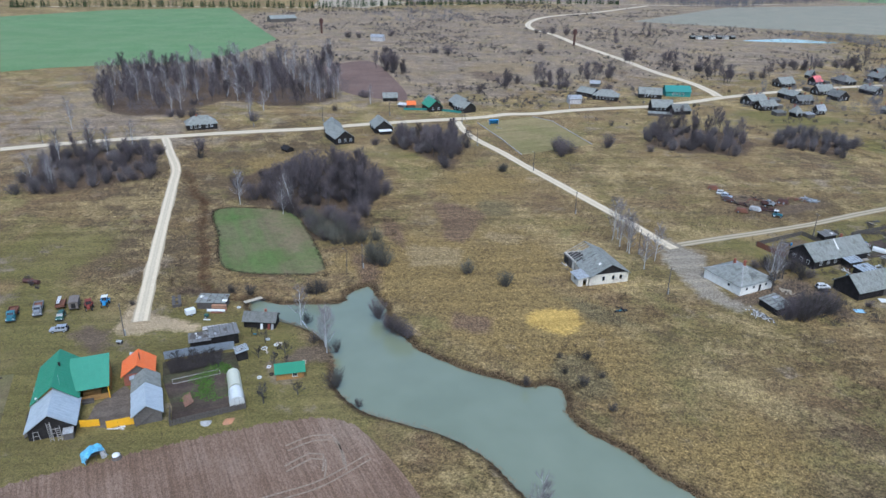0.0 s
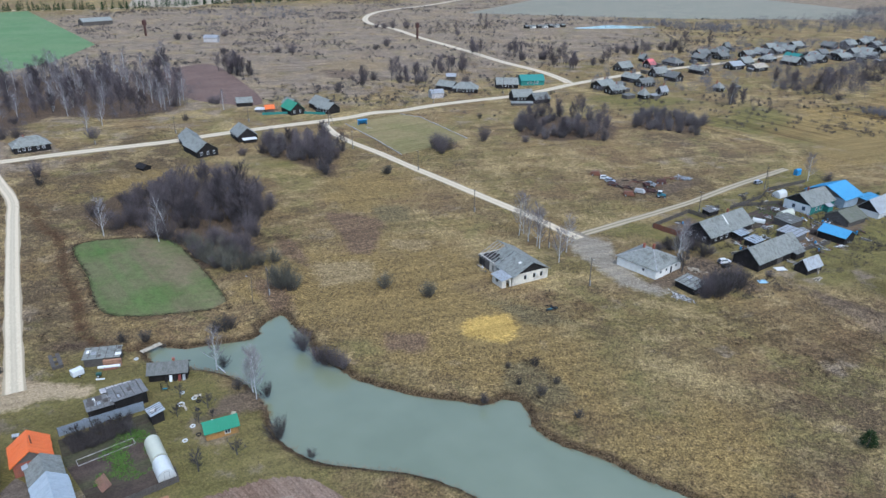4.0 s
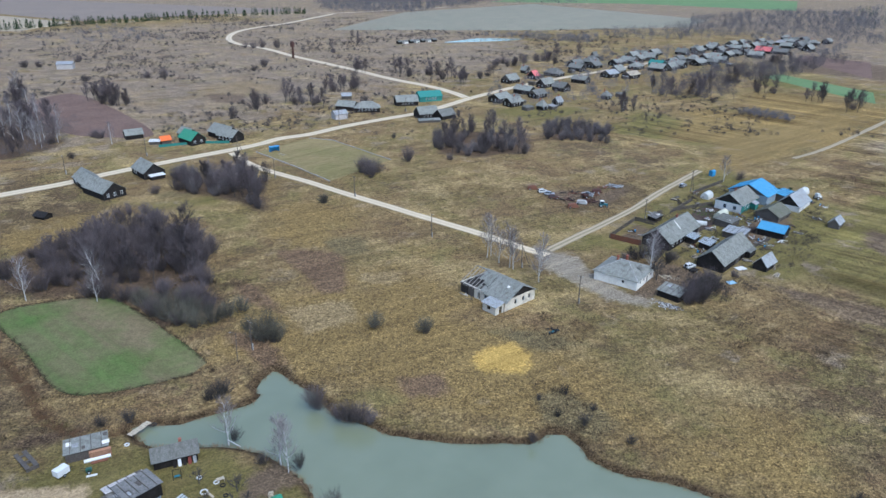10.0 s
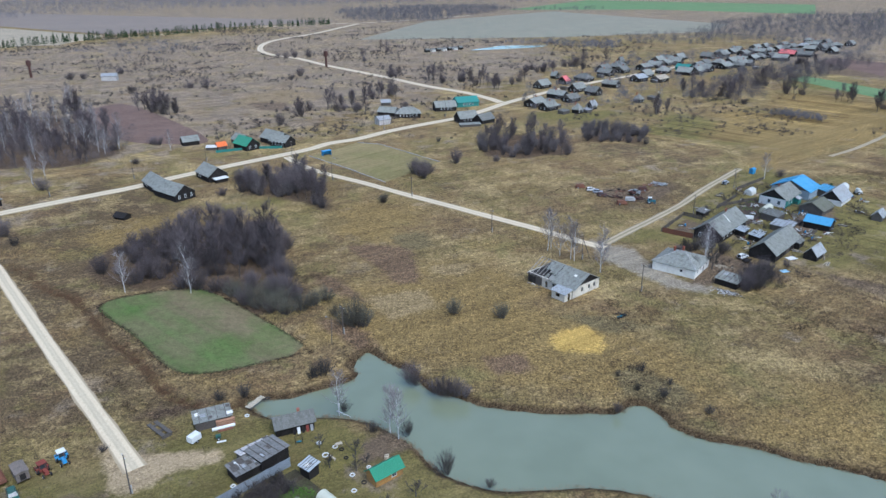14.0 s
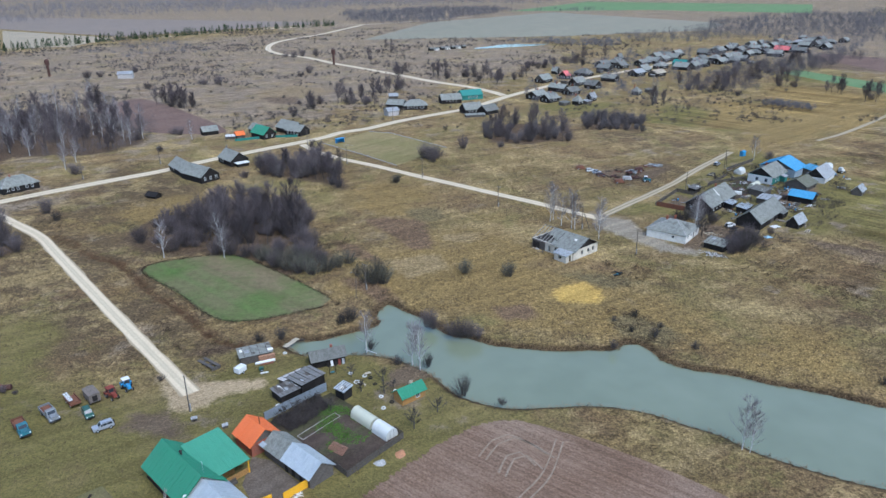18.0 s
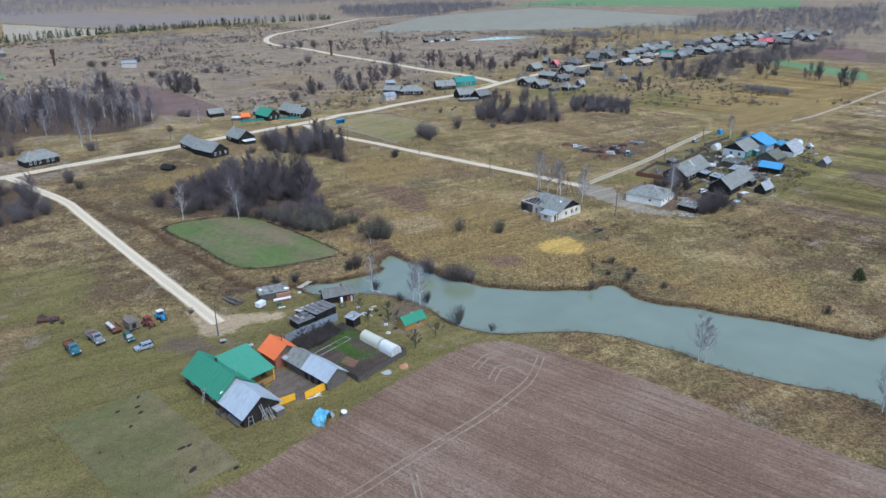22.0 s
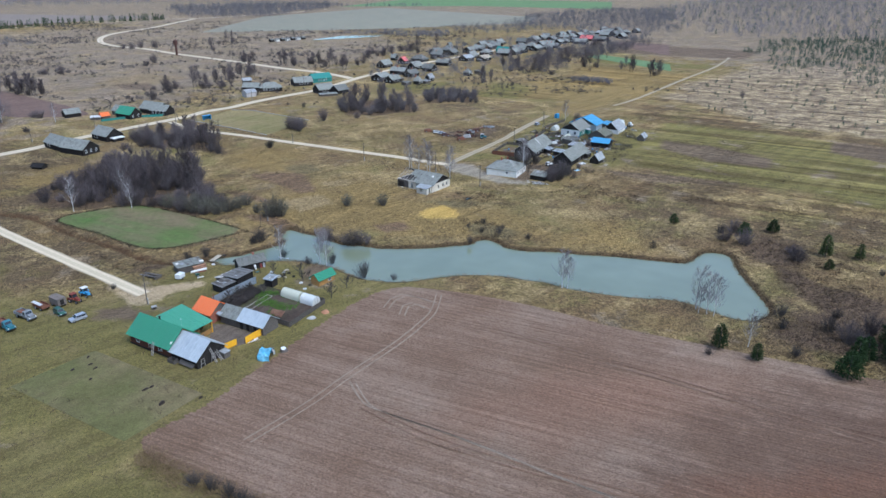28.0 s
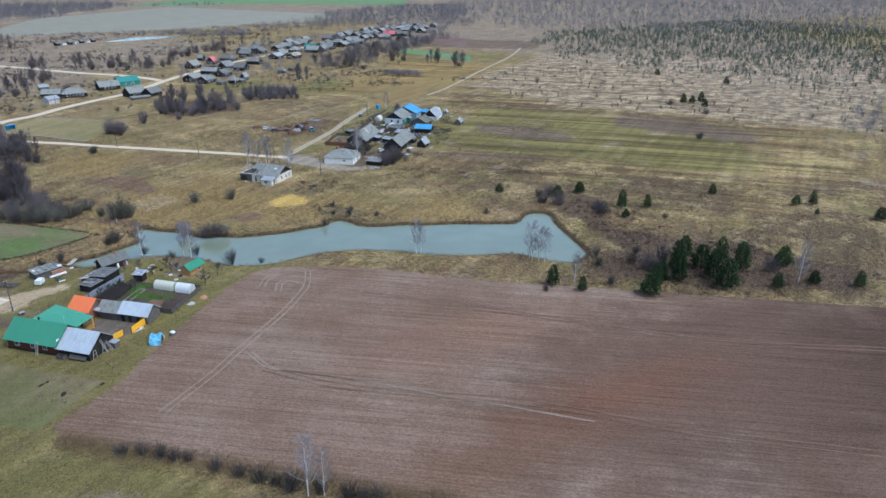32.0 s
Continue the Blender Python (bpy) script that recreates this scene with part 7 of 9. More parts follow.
ruin = thing("ruined_house", 39.5, 209.2, -49, "abandoned cream plaster house with a half-collapsed slate roof", "house")
RL, RW = 17.0, 12.2
for m, L, holes in ((pose(0, -RW / 2, 0), RL, [(-6.6, -5.6, 0.2, 2.3), (-4.6, -3.4, 0.9, 2.3), (-1.8, -0.9, 0.2, 2.2), (0.8, 1.8, 0.9, 2.3)]), (pose(0, RW / 2, 0, 0, 0, 180), RL, [(-3, -2, 0.9, 2.3), (2, 3, 0.9, 2.3)]),
                    (pose(RL / 2, 0, 0, 0, 0, 90), RW, [(-2.2, -1.3, 1.0, 2.4), (0.9, 1.8, 1.0, 2.4), (3.3, 4.2, 1.0, 2.4)]), (pose(-RL / 2, 0, 0, 0, 0, -90), RW, [(-1.5, 0.5, 0, 2.4)])):
    holed_wall(ruin, m, L - (0.62 if L == RW else 0), 3.2, holes, CREAM)
    for x0, x1, z0, z1 in holes:
        s = Shape()
        for c in ((x0, x0 + 0.07, z0, z1), (x1 - 0.07, x1, z0, z1), (x0, x1, z1 - 0.07, z1)):
            s.box(c[0], c[1], 0.05, 0.15, c[2], c[3])
        part("window_frame", s, BLUE_GREY, ruin, at=m)
RR, RE, RO = 6.3, 3.2, 0.5
kk = (RR - RE) / (RW / 2)
t = ((RL / 2 - 0.02, -RW / 2, RE), (RL / 2 - 0.02, RW / 2, RE), (RL / 2 - 0.02, 0, RR - 0.15))
part("gable", Shape().tri(*t, 0.1), BOARD_DARK, ruin)
part("inner_floor", Shape().box(-RL / 2 + 0.3, RL / 2 - 0.3, -RW / 2 + 0.3, RW / 2 - 0.3, -0.1, 0.15), BOARD_DARK, ruin)
# Attic floor is near-black so the loft under the rafters reads as shaded.
part("attic_floor", Shape().box(-RL / 2 + 0.3, RL / 2 - 0.3, -RW / 2 + 0.3, RW / 2 - 0.3, 2.9, 3.0), SOOT_SHADE, ruin)
part("broken_wall", Shape().box(-RL / 2 - 0.06, -RL / 2 + 5.4, -RW / 2 - 0.06, -RW / 2 - 0.01, -0.1, 3.1), BOARD, ruin, "grey weathered boards over the broken wall")
# Near-black panel on the boards, painting the shade inside an opening.
part("dark_opening", Shape().box(-RL / 2 + 0.2, -RL / 2 + 3.0, -RW / 2 - 0.1, -RW / 2 - 0.07, 0.1, 2.3), SOOT_SHADE, ruin)
part("inner_wall", Shape().box(-2.2, -2.0, -RW / 2 + 0.3, RW / 2 - 0.3, 0.15, 3.0), CREAM, ruin)
slope_y, slope_z = RW / 2 + RO, RE - kk * RO
sound = part("roof", Shape().slab((0.5, -slope_y, slope_z), (RL / 2 + 0.6, -slope_y, slope_z), (RL / 2 + 0.6, 0, RR), (0.5, 0, RR), 0.08).slab((RL / 2 + 0.6, slope_y, slope_z), (-RL / 2 - 0.2, slope_y, slope_z), (-RL / 2 - 0.2, 0, RR), (RL / 2 + 0.6, 0, RR), 0.08), SLATE, ruin)
# Near-black lining added below the back slope to paint the loft's shade.
part("sheathing", Shape().slab((RL / 2, slope_y - 0.3, slope_z - 0.02), (-RL / 2, slope_y - 0.3, slope_z - 0.02), (-RL / 2, 0.1, RR - 0.2), (RL / 2, 0.1, RR - 0.2), 0.06), SOOT_SHADE, ruin)
for i in range(8):
    x = -RL / 2 + 9.0 * i / 7
    part("rafter", Shape().beam((x, -slope_y, slope_z - 0.14), (x, 0, RR - 0.14), 0.13, 0.14), LADDER_WOOD, ruin)
for j in range(0, 6, 3):
    y = -slope_y + slope_y * (j + 0.3) / 6
    part("batten", Shape().beam((-RL / 2 - 0.2, y, slope_z + (slope_y + y) * kk - 0.05), (0.6, y, slope_z + (slope_y + y) * kk - 0.05), 0.1, 0.05), LADDER_WOOD, ruin)
for i, (x, y0, y1) in enumerate(((-4.1, 0.5, 1), (-3.0, 0.52, 1), (-1.9, 0.4, 1), (-0.8, 0.35, 1), (-2.4, 0.08, 0.3), (-0.6, 0.05, 0.32))):
    za, zb = slope_z + slope_y * kk * y0, slope_z + slope_y * kk * y1
    part("loose_slate", Shape().slab((x, -slope_y * (1 - y0), za + 0.02), (x + 1.05, -slope_y * (1 - y0), za + 0.02), (x + 1.05, -slope_y * (1 - y1), zb + 0.02), (x, -slope_y * (1 - y1), zb + 0.02), 0.04), SLATE, ruin, at=pose(0, 0, 0, 0, rng.uniform(-0.8, 0.8), 0))
for i in range(9):
    x = 0.55 + i * 1.0
    part("sheet", Shape().slab((x, -slope_y, slope_z + 0.03), (x + 0.97, -slope_y, slope_z + 0.03), (x + 0.97, 0, RR + 0.03), (x, 0, RR + 0.03), 0.025), SLATE, sound)
part("patch_sheet", Shape().slab((5.6, -2.4, RR - 2.4 * kk + 0.07), (6.5, -2.4, RR - 2.4 * kk + 0.07), (6.5, -1.7, RR - 1.7 * kk + 0.07), (5.6, -1.7, RR - 1.7 * kk + 0.07), 0.02), WHITE, sound)
px0, px1, py = RL / 2 - 4.9, RL / 2 - 0.1, -RW / 2 - 3.4
for m, L, holes in ((pose((px0 + px1) / 2, py, 0), px1 - px0, [(-0.9, 0.5, 0.9, 2.0)]), (pose(px1, (py - RW / 2) / 2, 0, 0, 0, 90), 3.38, [(-0.3, 0.8, 0, 2.1)]), (pose(px0, (py - RW / 2) / 2, 0, 0, 0, -90), 3.38, [])):
    holed_wall(ruin, m, L - (0.32 * 2 if L < 3.5 else 0), 2.5, holes, CREAM)
part("porch_roof", Shape().slab((px0 - 0.4, py - 0.4, 2.45), (px1 + 0.4, py - 0.4, 2.45), (px1 + 0.4, -RW / 2 + 0.02, 3.15), (px0 - 0.4, -RW / 2 + 0.02, 3.15), 0.1), TIN_OLD, ruin)
for i in range(6):
    part("rubble_board", Shape().box(-1.2, 1.2, -0.1, 0.1, 0.05, 0.12), rng.choice((BOARD_PALE, PAINT_WHITE, BOARD)), ruin, at=pose(-6 + rng.uniform(-2, 3), -RW / 2 - 1.2 + rng.uniform(-0.8, 0.6), i * 0.05, 0, rng.uniform(-6, 6), rng.uniform(-60, 60)))

gray = house("grey_house", (98.5, 241.3), (114.0, 258.3), 9.6, 3.1, 6.6, "dark log house under a long grey slate roof", LOG, SLATE, BOARD_DARK, over=0.6, sheets=1.1, stacks=((4.5, 0.6, 7.4),), wins=(("front", (-8.5, -5.5, -2.5, 1.0, 4.0), 1.6), ("left", (-2.6, 0, 2.6), 1.6)), trim=PAINT_WHITE, win_size=(0.8, 1.1))
part("white_stripe", Shape().slab((-0.5, -3.2, 4.45), (0.0, -3.2, 4.45), (0.6, -0.3, 6.46), (0.1, -0.3, 6.46), 0.02), WHITE, gray)
flat_shed("tin_lean_to", (108.6, 247.2), (111.8, 250.6), 3.0, 2.1, 2.6, "small lean-to under a pale tin roof", BOARD_DARK, TIN, 1)
flat_shed("tin_hutch", (112.0, 242.2), (115.6, 246.2), 3.6, 1.9, 2.3, "low hutch under a white tin roof", BOARD_DARK, TIN, 1)
lb = house("long_barn", (109.6, 224.2), (125.0, 240.4), 8.4, 2.8, 6.2, "long dark board barn under grey slate", BOARD_DARK, SLATE, BOARD_DARK, over=0.5, sheets=1.1, category="barn")
part("door", Shape().box(-1.5, 1.5, -4.28, -4.21, 0, 2.4), BOARD, lb)
part("lean_to", Shape().box(6.0, 11.0, -5.8, -4.3, -0.1, 2.0), BOARD_DARK, lb)
part("lean_to_roof", Shape().slab((5.8, -6.0, 2.0), (11.2, -6.0, 2.0), (11.2, -4.2, 2.7), (5.8, -4.2, 2.7), 0.07), SLATE_DARK, lb)
hut = house("log_hut", (123.2, 224.9), (128.4, 229.7), 4.2, 1.9, 4.3, "small dark hut under a steep whitish tin roof", BOARD_DARK, TIN_OLD, BOARD_DARK, over=0.3, sheets=1.0, category="hut")
for i in range(5):
    part("leaning_board", Shape().beam((rng.uniform(-1, 3.4), -3.4, 0), (rng.uniform(-1, 3.0), -2.3, 1.7), 0.14, 0.05), rng.choice((BOARD, BOARD_PALE)), hut)
flat_shed("wood_shed", (84.9, 209.0), (89.4, 204.2), 4.6, 2.0, 2.8, "low dark wood shed under grey slate", BOARD_DARK, SLATE, 2)
hk = thing("firewood_heap", 86.2, 202.2, -38, "long heap of white birch firewood", "firewood")
for i in range(170):
    a, b = rng.gauss(0, 1.9), rng.gauss(0, 0.75)
    z = max(0.08, 0.85 - abs(b) * 0.55 - abs(a) * 0.12) * rng.uniform(0.2, 1)
    m = pose(a, b, z, rng.uniform(0, 360), rng.uniform(-25, 25), rng.uniform(0, 360))
    part("log", LOG_PIECE if rng.random() < 0.6 else LOG_GREY, None, hk, at=m)
lp = thing("split_log_heap", 91.9, 221.2, -30, "yellow heap of fresh split logs", "firewood")
for i in range(70):
    a, b = rng.gauss(0, 1.1), rng.gauss(0, 0.6)
    part("log", LOG_SPLIT, None, lp, at=pose(a, b, max(0.08, 0.6 - abs(b) * 0.5 - abs(a) * 0.15) * rng.uniform(0.3, 1), rng.uniform(0, 360), rng.uniform(-25, 25), rng.uniform(0, 360)))
suv(100.9, 228.3, 30, PAINT_WHITE, "small white car beside the barn", 3.8)
for x, y, w, d, m, l in ((109.7, 217.6, 1.3, 1.0, BLUE_PALE, "pale blue sheet lying on the grass"), (116.7, 227.9, 1.6, 1.2, PAINT_WHITE, "white board lying on the grass")):
    p = thing("loose_sheet", x, y, 20, l, "sheet")
    part("panel", Shape().box(-w, w, -d, d, 0.03, 0.1), m, p)

# house with the blue roof, its wing, sheds and gardens
bh = house("white_gabled_house", (137.4, 278.2), (148.0, 288.8), 10.4, 3.4, 6.8, "house with a white gable front and grey slate roof", TEAL, SLATE, BOARD_DARK, over=0.5, sheets=1.1, wins=(("left", (-1.4, 1.4), 1.7), ("front", (-4, -1.5), 1.7)), stacks=((-1.5, 0.5, 7.6),))
part("white_facing", Shape().box(-7.6, -7.52, -5.1, 5.1, -0.1, 3.3), PAINT_WHITE, bh)
for u in (-2.6, 1.2):
    window(bh, pose(-7.62, u, 1.75, 0, 0, -90), 1.0, 1.25, BLUE_GREY)
part("porch", Shape().box(0.5, 3.5, -7.2, -5.25, -0.1, 2.3), TEAL, bh)
part("porch_roof", Shape().slab((0.2, -7.5, 2.3), (3.8, -7.5, 2.3), (3.8, -5.0, 3.2), (0.2, -5.0, 3.2), 0.08), TIN_OLD, bh)
house("blue_roofed_wing", (151.0, 287.6), (159.4, 296.0), 15.0, 3.7, 7.1, "wing of the house under a bright blue metal roof", BLUE_GREY, BLUE_ROOF, BOARD, over=0.5, sheets=1.1)
flat_shed("blue_canopy", (160.5, 291.2), (167.0, 297.0), 5.0, 2.6, 3.2, "open shelter under a blue sheet roof", BOARD, BLUE_ROOF)
bl = house("blue_roofed_shed", (134.4, 257.2), (140.8, 251.4), 6.4, 2.6, 4.3, "dark board shed under a bright blue roof", BOARD_DARK, BLUE_ROOF, BOARD_DARK, over=0.4, sheets=1.1, category="shed", run=None)
house("mossy_shed", (147.0, 268.6), (154.6, 275.6), 8.6, 2.3, 4.6, "wide low shed under mossy brown-grey slate", BOARD, MOSSY, BOARD, over=0.6, sheets=1.1, category="shed")
house("steep_cottage", (160.0, 279.6), (169.0, 289.0), 8.4, 2.2, 6.0, "summer cottage under a steep white-grey roof", PAINT_WHITE, TIN_OLD, BOARD_DARK, over=0.4, sheets=1.1)
greenhouse(131.5, 297.5, 47, 5.0, 3.4, 2.4, "white film greenhouse behind the house")
greenhouse(128.6, 275.0, 47, 6.5, 3.2, 2.4, "yellowish film greenhouse between the sheds", PLASTIC_OLD)
greenhouse(173.2, 303.0, 47, 5.0, 3.4, 2.4, "white film greenhouse at the field's edge")
greenhouse(118.2, 267.0, -20, 4.0, 1.6, 1.3, "low white film cloche in the garden")
flat_shed("tin_roof_shed", (121.2, 254.9), (126.2, 250.2), 6.0, 2.2, 2.6, "grey shed under a tin sheet roof", BOARD, TIN_OLD, 3)
flat_shed("slate_shed", (127.0, 262.0), (132.2, 267.2), 6.0, 2.2, 2.7, "grey shed under old slate", BOARD, SLATE_DARK, 2)
flat_shed("honey_shed", (128.8, 254.6), (131.6, 257.2), 2.4, 1.9, 2.3, "little honey-coloured board shed", BOARD_NEW, TIN_OLD, 1)
flat_shed("log_store", (102.0, 268.2), (105.6, 272.0), 3.0, 1.8, 2.2, "open log store under a felt roof", BOARD_DARK, FELT, 2)
tn = house("tiny_shed", (165.6, 261.8), (169.8, 266.2), 3.6, 1.9, 3.7, "tiny grey board shed with a gabled roof", BOARD, TIN_OLD, BOARD, over=0.3, sheets=1.0, category="shed")
house("blue_toilet", (144.6, 326.8), (146.4, 328.0), 1.8, 2.3, 2.7, "bright blue wooden field toilet", BLUE_PAINT, BLUE_PAINT, over=0.15, category="toilet")
cr = thing("grey_tractor", 175.6, 295.8, 20, "whitish old tractor at the field's edge", "tractor")
part("hood", profile([(0.2, 0.75), (0.2, 1.5), (1.7, 1.4), (1.8, 0.75)][::-1], 0.4, 0.35), PAINT_WHITE, cr)
part("cab", profile([(-1.1, 0.9), (-1.05, 2.6), (0.1, 2.6), (0.3, 1.4), (0.3, 0.9)][::-1], 0.8, 0.7), PAINT_WHITE, cr)
for sy in (-1, 1):
    wheel(cr, -0.75, sy * 0.9, 0.75, 0.38)
    wheel(cr, 1.4, sy * 0.7, 0.42, 0.24)
suv(126.5, 311.5, 47, SILVER, "pale car by the garden fence", 4.0)
sheet_fence("rusty_fence", (81.9, 252.7), (90.6, 246.0), 1.9, RUST, "rust-brown iron sheet fence", 1.4)
board_fence("yard_fence", [(81.9, 253.2), (95.2, 270.4), (101.0, 265.4)], 1.6, BOARD, "grey board yard fence", 0.6, 0.5)
board_fence("house_fence", [(110.6, 278.0), (124.0, 293.0), (128.0, 302.5), (146.0, 318.0)], 1.5, BOARD, "grey board garden fence", 0.6, 0.5)
board_fence("orchard_fence", [(113.0, 281.0), (131.0, 289.0)], 1.4, BOARD, "grey board garden fence beside the house", 0.6, 0.5)
board_fence("field_fence", [(160, 276), (165, 266)], 1.1, POLE_WOOD, "sparse pole fence towards the field", 1.0, 0.12)
board_fence("pen_fence", [(118, 236), (131, 247), (137, 252)], 1.3, BOARD, "old grey board pen fence", 0.7, 0.5)
for (x, y) in ((117, 238), (121, 243), (127, 247), (133, 250), (136, 267), (141, 271), (120, 262), (114, 262), (109, 240.6), (148, 262.5), (150, 265), (126, 242), (131.5, 243.5), (134.5, 246.5), (139.5, 249), (142, 254), (143.5, 259), (131, 252.5), (129.6, 259.5), (124.5, 258.5), (117.5, 251.5), (119.5, 247.5), (115.2, 251.5), (107.5, 245), (133.5, 271.5), (136.5, 275), (143.5, 273.5), (156, 279), (158.5, 284), (146.5, 279.5), (122.5, 272), (126.5, 281), (115.5, 271), (99, 258), (94.5, 254.5), (91, 258.5), (170.5, 291), (173, 286.5), (163.5, 272.5), (128.5, 303), (121.5, 245.5)):
    p = thing("junk_heap", x, y, rng.uniform(0, 180), "heap of boards, barrels and tin in the yard", "junk", "yard junk heaps")
    for i in range(7):
        part("board", Shape().box(-rng.uniform(0.5, 1.6), rng.uniform(0.5, 1.6), -0.15, 0.15, 0, 0.08), rng.choice((BOARD, BOARD_DARK, TIN_OLD, PAINT_WHITE, RUST)), p, at=pose(rng.uniform(-0.9, 0.9), rng.uniform(-0.9, 0.9), 0.03 + 0.11 * i, rng.uniform(-8, 8), rng.uniform(-6, 6), rng.uniform(0, 180)))
    part("barrel", Shape().tube((1.3, 0.4, 0), (1.3, 0.4, 0.85), 0.29, 0.29, 10), rng.choice((RUST, BLUE_PAINT, TIN_OLD)), p)
sheet("hamlet_garden", [(104, 262), (116, 275), (128, 289), (134, 281), (124, 268), (112, 258)], 0.035, GARDEN, "dark garden soil behind the grey house", "garden")

for x, y in ((103.8, 278.9), (121.6, 281.4), (124.5, 289.4), (105.4, 237.0), (111.6, 243.5), (127.5, 248.8), (131.1, 248), (135.3, 253), (118.9, 261.6), (138.2, 270.8), (149.4, 258.1), (121.2, 233.9), (125.7, 222.8), (117.5, 294.1), (119.1, 297.3), (141.0, 262.0), (113.5, 256.8), (109.5, 266.0)):
    p = thing("board_stack", x, y, rng.choice((40, 50, 130, 140)), "weathered stack of boards and slats in the yard", "boards", "yard board stacks")
    for i in range(8):
        part("board", Shape().box(-rng.uniform(0.9, 1.9), rng.uniform(0.9, 1.9), -0.13, 0.13, 0, 0.09), rng.choice((BOARD, LADDER_WOOD, BOARD_DARK, BOARD_PALE, TIN_OLD)), p, at=pose(rng.uniform(-0.3, 0.3), rng.uniform(-0.7, 0.7), 0.02 + 0.1 * (i // 2), 0, rng.uniform(-2, 2), rng.uniform(-12, 12)))
tl = thing("flat_trailer", 101.1, 225.2, 40, "dark flat trailer beside the white car", "trailer")
part("bed", Shape().box(-1.5, 1.5, -0.8, 0.8, 0.55, 0.75).box(-1.5, 1.5, -0.84, -0.8, 0.55, 1.0).box(-1.5, 1.5, 0.8, 0.84, 0.55, 1.0), BOARD_DARK, tl)
part("drawbar", Shape().beam((1.5, 0, 0.6), (2.6, 0, 0.45), 0.08), RUST_DARK, tl)
for sy in (-1, 1):
    wheel(tl, 0, sy * 0.95, 0.34, 0.2)

# ---- the scrap yard ----
suv(66.4, 302.8, 10, PAINT_WHITE, "white derelict car in the scrap yard", 3.9, "derelict_car")
suv(68.6, 299.6, -15, SILVER, "pale derelict car in the scrap yard", 3.9, "derelict_car")
suv(69.6, 295.4, 5, RUST_DARK, "rust-red derelict car in the scrap yard", 3.9, "derelict_car")
tractor(87.0, 285.6, -10, TRUCK_TEAL, "blue tractor at the scrap yard's edge", PAINT_WHITE)
lorry(83.4, 297.0, 30, TRUCK_GREY, RUST_DARK, "derelict grey lorry in the scrap yard", RUST_DARK, 5.0)
for x, y, m, l in ((62.8, 307.2, RUST, "brown rusty machine cab on wheels"), (75.2, 284.6, RUST, "rusty iron hopper in the grass"), (88.5, 303, RUST_DARK, "long rusty harrow in the grass"), (79.5, 288.8, CONCRETE, "pale wrecked car shell")):
    p = thing("scrap_machine", x, y, rng.uniform(-30, 30), l, "scrap")
    part("box", profile([(-2.0, 0.3), (-1.8, 1.5), (1.2, 1.7), (2.0, 0.4)][::-1], 1.1, 0.8), m, p)
    part("frame", Shape().beam((-2.6, -0.9, 0.3), (2.6, -0.9, 0.3), 0.14).beam((-2.6, 0.9, 0.3), (2.6, 0.9, 0.3), 0.14), RUST, p)
    for sy in (-1, 1):
        wheel(p, -1.2, sy * 1.1, 0.4, 0.2)
for cx, cy, n, mats in ((97, 310.6, 34, (TIN_OLD, TRUCK_GREY, BOARD, TIN)), (91.5, 308.6, 8, (RUST,)), (78, 302.5, 12, (RUST, BOARD_DARK)), (83.5, 291.5, 22, (RUST_DARK, RUST_DARK, BOARD_DARK)), (74, 293, 14, (RUST_DARK, BOARD_DARK)), (86.5, 299.5, 12, (RUST, TIN_OLD, TRUCK_GREY))):
    p = thing("scrap_heap", cx, cy, 0, "heap of rusty and pale scrap metal", "scrap", "scrap heaps")
    for i in range(n):
        part("scrap_piece", Shape().box(-rng.uniform(0.4, 1.8), rng.uniform(0.4, 1.8), -0.2, 0.2, 0, 0.16), rng.choice(mats), p, at=pose(rng.gauss(0, 1.9), rng.gauss(0, 1.1), 0.02 + rng.random() * 0.7, rng.uniform(-18, 18), rng.uniform(-12, 12), rng.uniform(0, 180)))
dh = thing("dumped_scrap", 51.9, 187.8, 0, "small dark dumped heap in the grass", "scrap")
for i in range(14):
    part("scrap_piece", Shape().box(-rng.uniform(0.3, 0.9), rng.uniform(0.3, 0.9), -0.2, 0.2, 0, 0.12), rng.choice((DARK, TRUCK_TEAL, BOARD_DARK)), dh, at=pose(rng.gauss(0, 0.9), rng.gauss(0, 0.6), 0.02 + rng.random() * 0.4, rng.uniform(-15, 15), rng.uniform(-12, 12), rng.uniform(0, 180)))

# ---- houses along the main road ----
FACADE = (("front", (-3.2, -1.1, 1.1, 3.2), 1.8),)
house("log_cottage", (-182.4, 276.0), (-173.0, 287.0), 9, 3.1, 6.2, "dark log cottage with a row of white-framed windows", LOG, SLATE, hip=True, run=4, wins=(("front", (-5.2, -3.2, -1.2, 2.2, 4.4), 1.8),), stacks=((-2, 0, 6.9),))
house("log_farm", (-116.5, 299.5), (-104.4, 290.0), 9.2, 3.1, 6.4, "dark log house under a grey slate gable", LOG, SLATE, BOARD_DARK, wins=(("right", (-2.8, 0, 2.8), 1.7),))
house("log_barn", (-126.5, 313.0), (-117.5, 302.0), 8.0, 3.0, 6.2, "dark log barn behind the house, grey slate roof", LOG, SLATE, BOARD_DARK, category="barn", wins=(("front", (-4, -2), 1.7),))
rc = house("road_cottage", (-108.0, 327.4), (-99.2, 317.6), 9.0, 3.0, 6.4, "dark log cottage with a white porch roof", LOG, SLATE, BOARD_DARK, wins=(("front", (-4, -2), 1.7),))
part("porch_roof", Shape().slab((6.7, -3.0, 2.0), (10.0, -3.0, 1.7), (10.0, 3.5, 1.7), (6.7, 3.5, 2.0), 0.08), PAINT_WHITE, rc)
part("porch_box", Shape().box(6.75, 9.5, -2.6, 3.1, -0.1, 1.6), BOARD_DARK, rc)
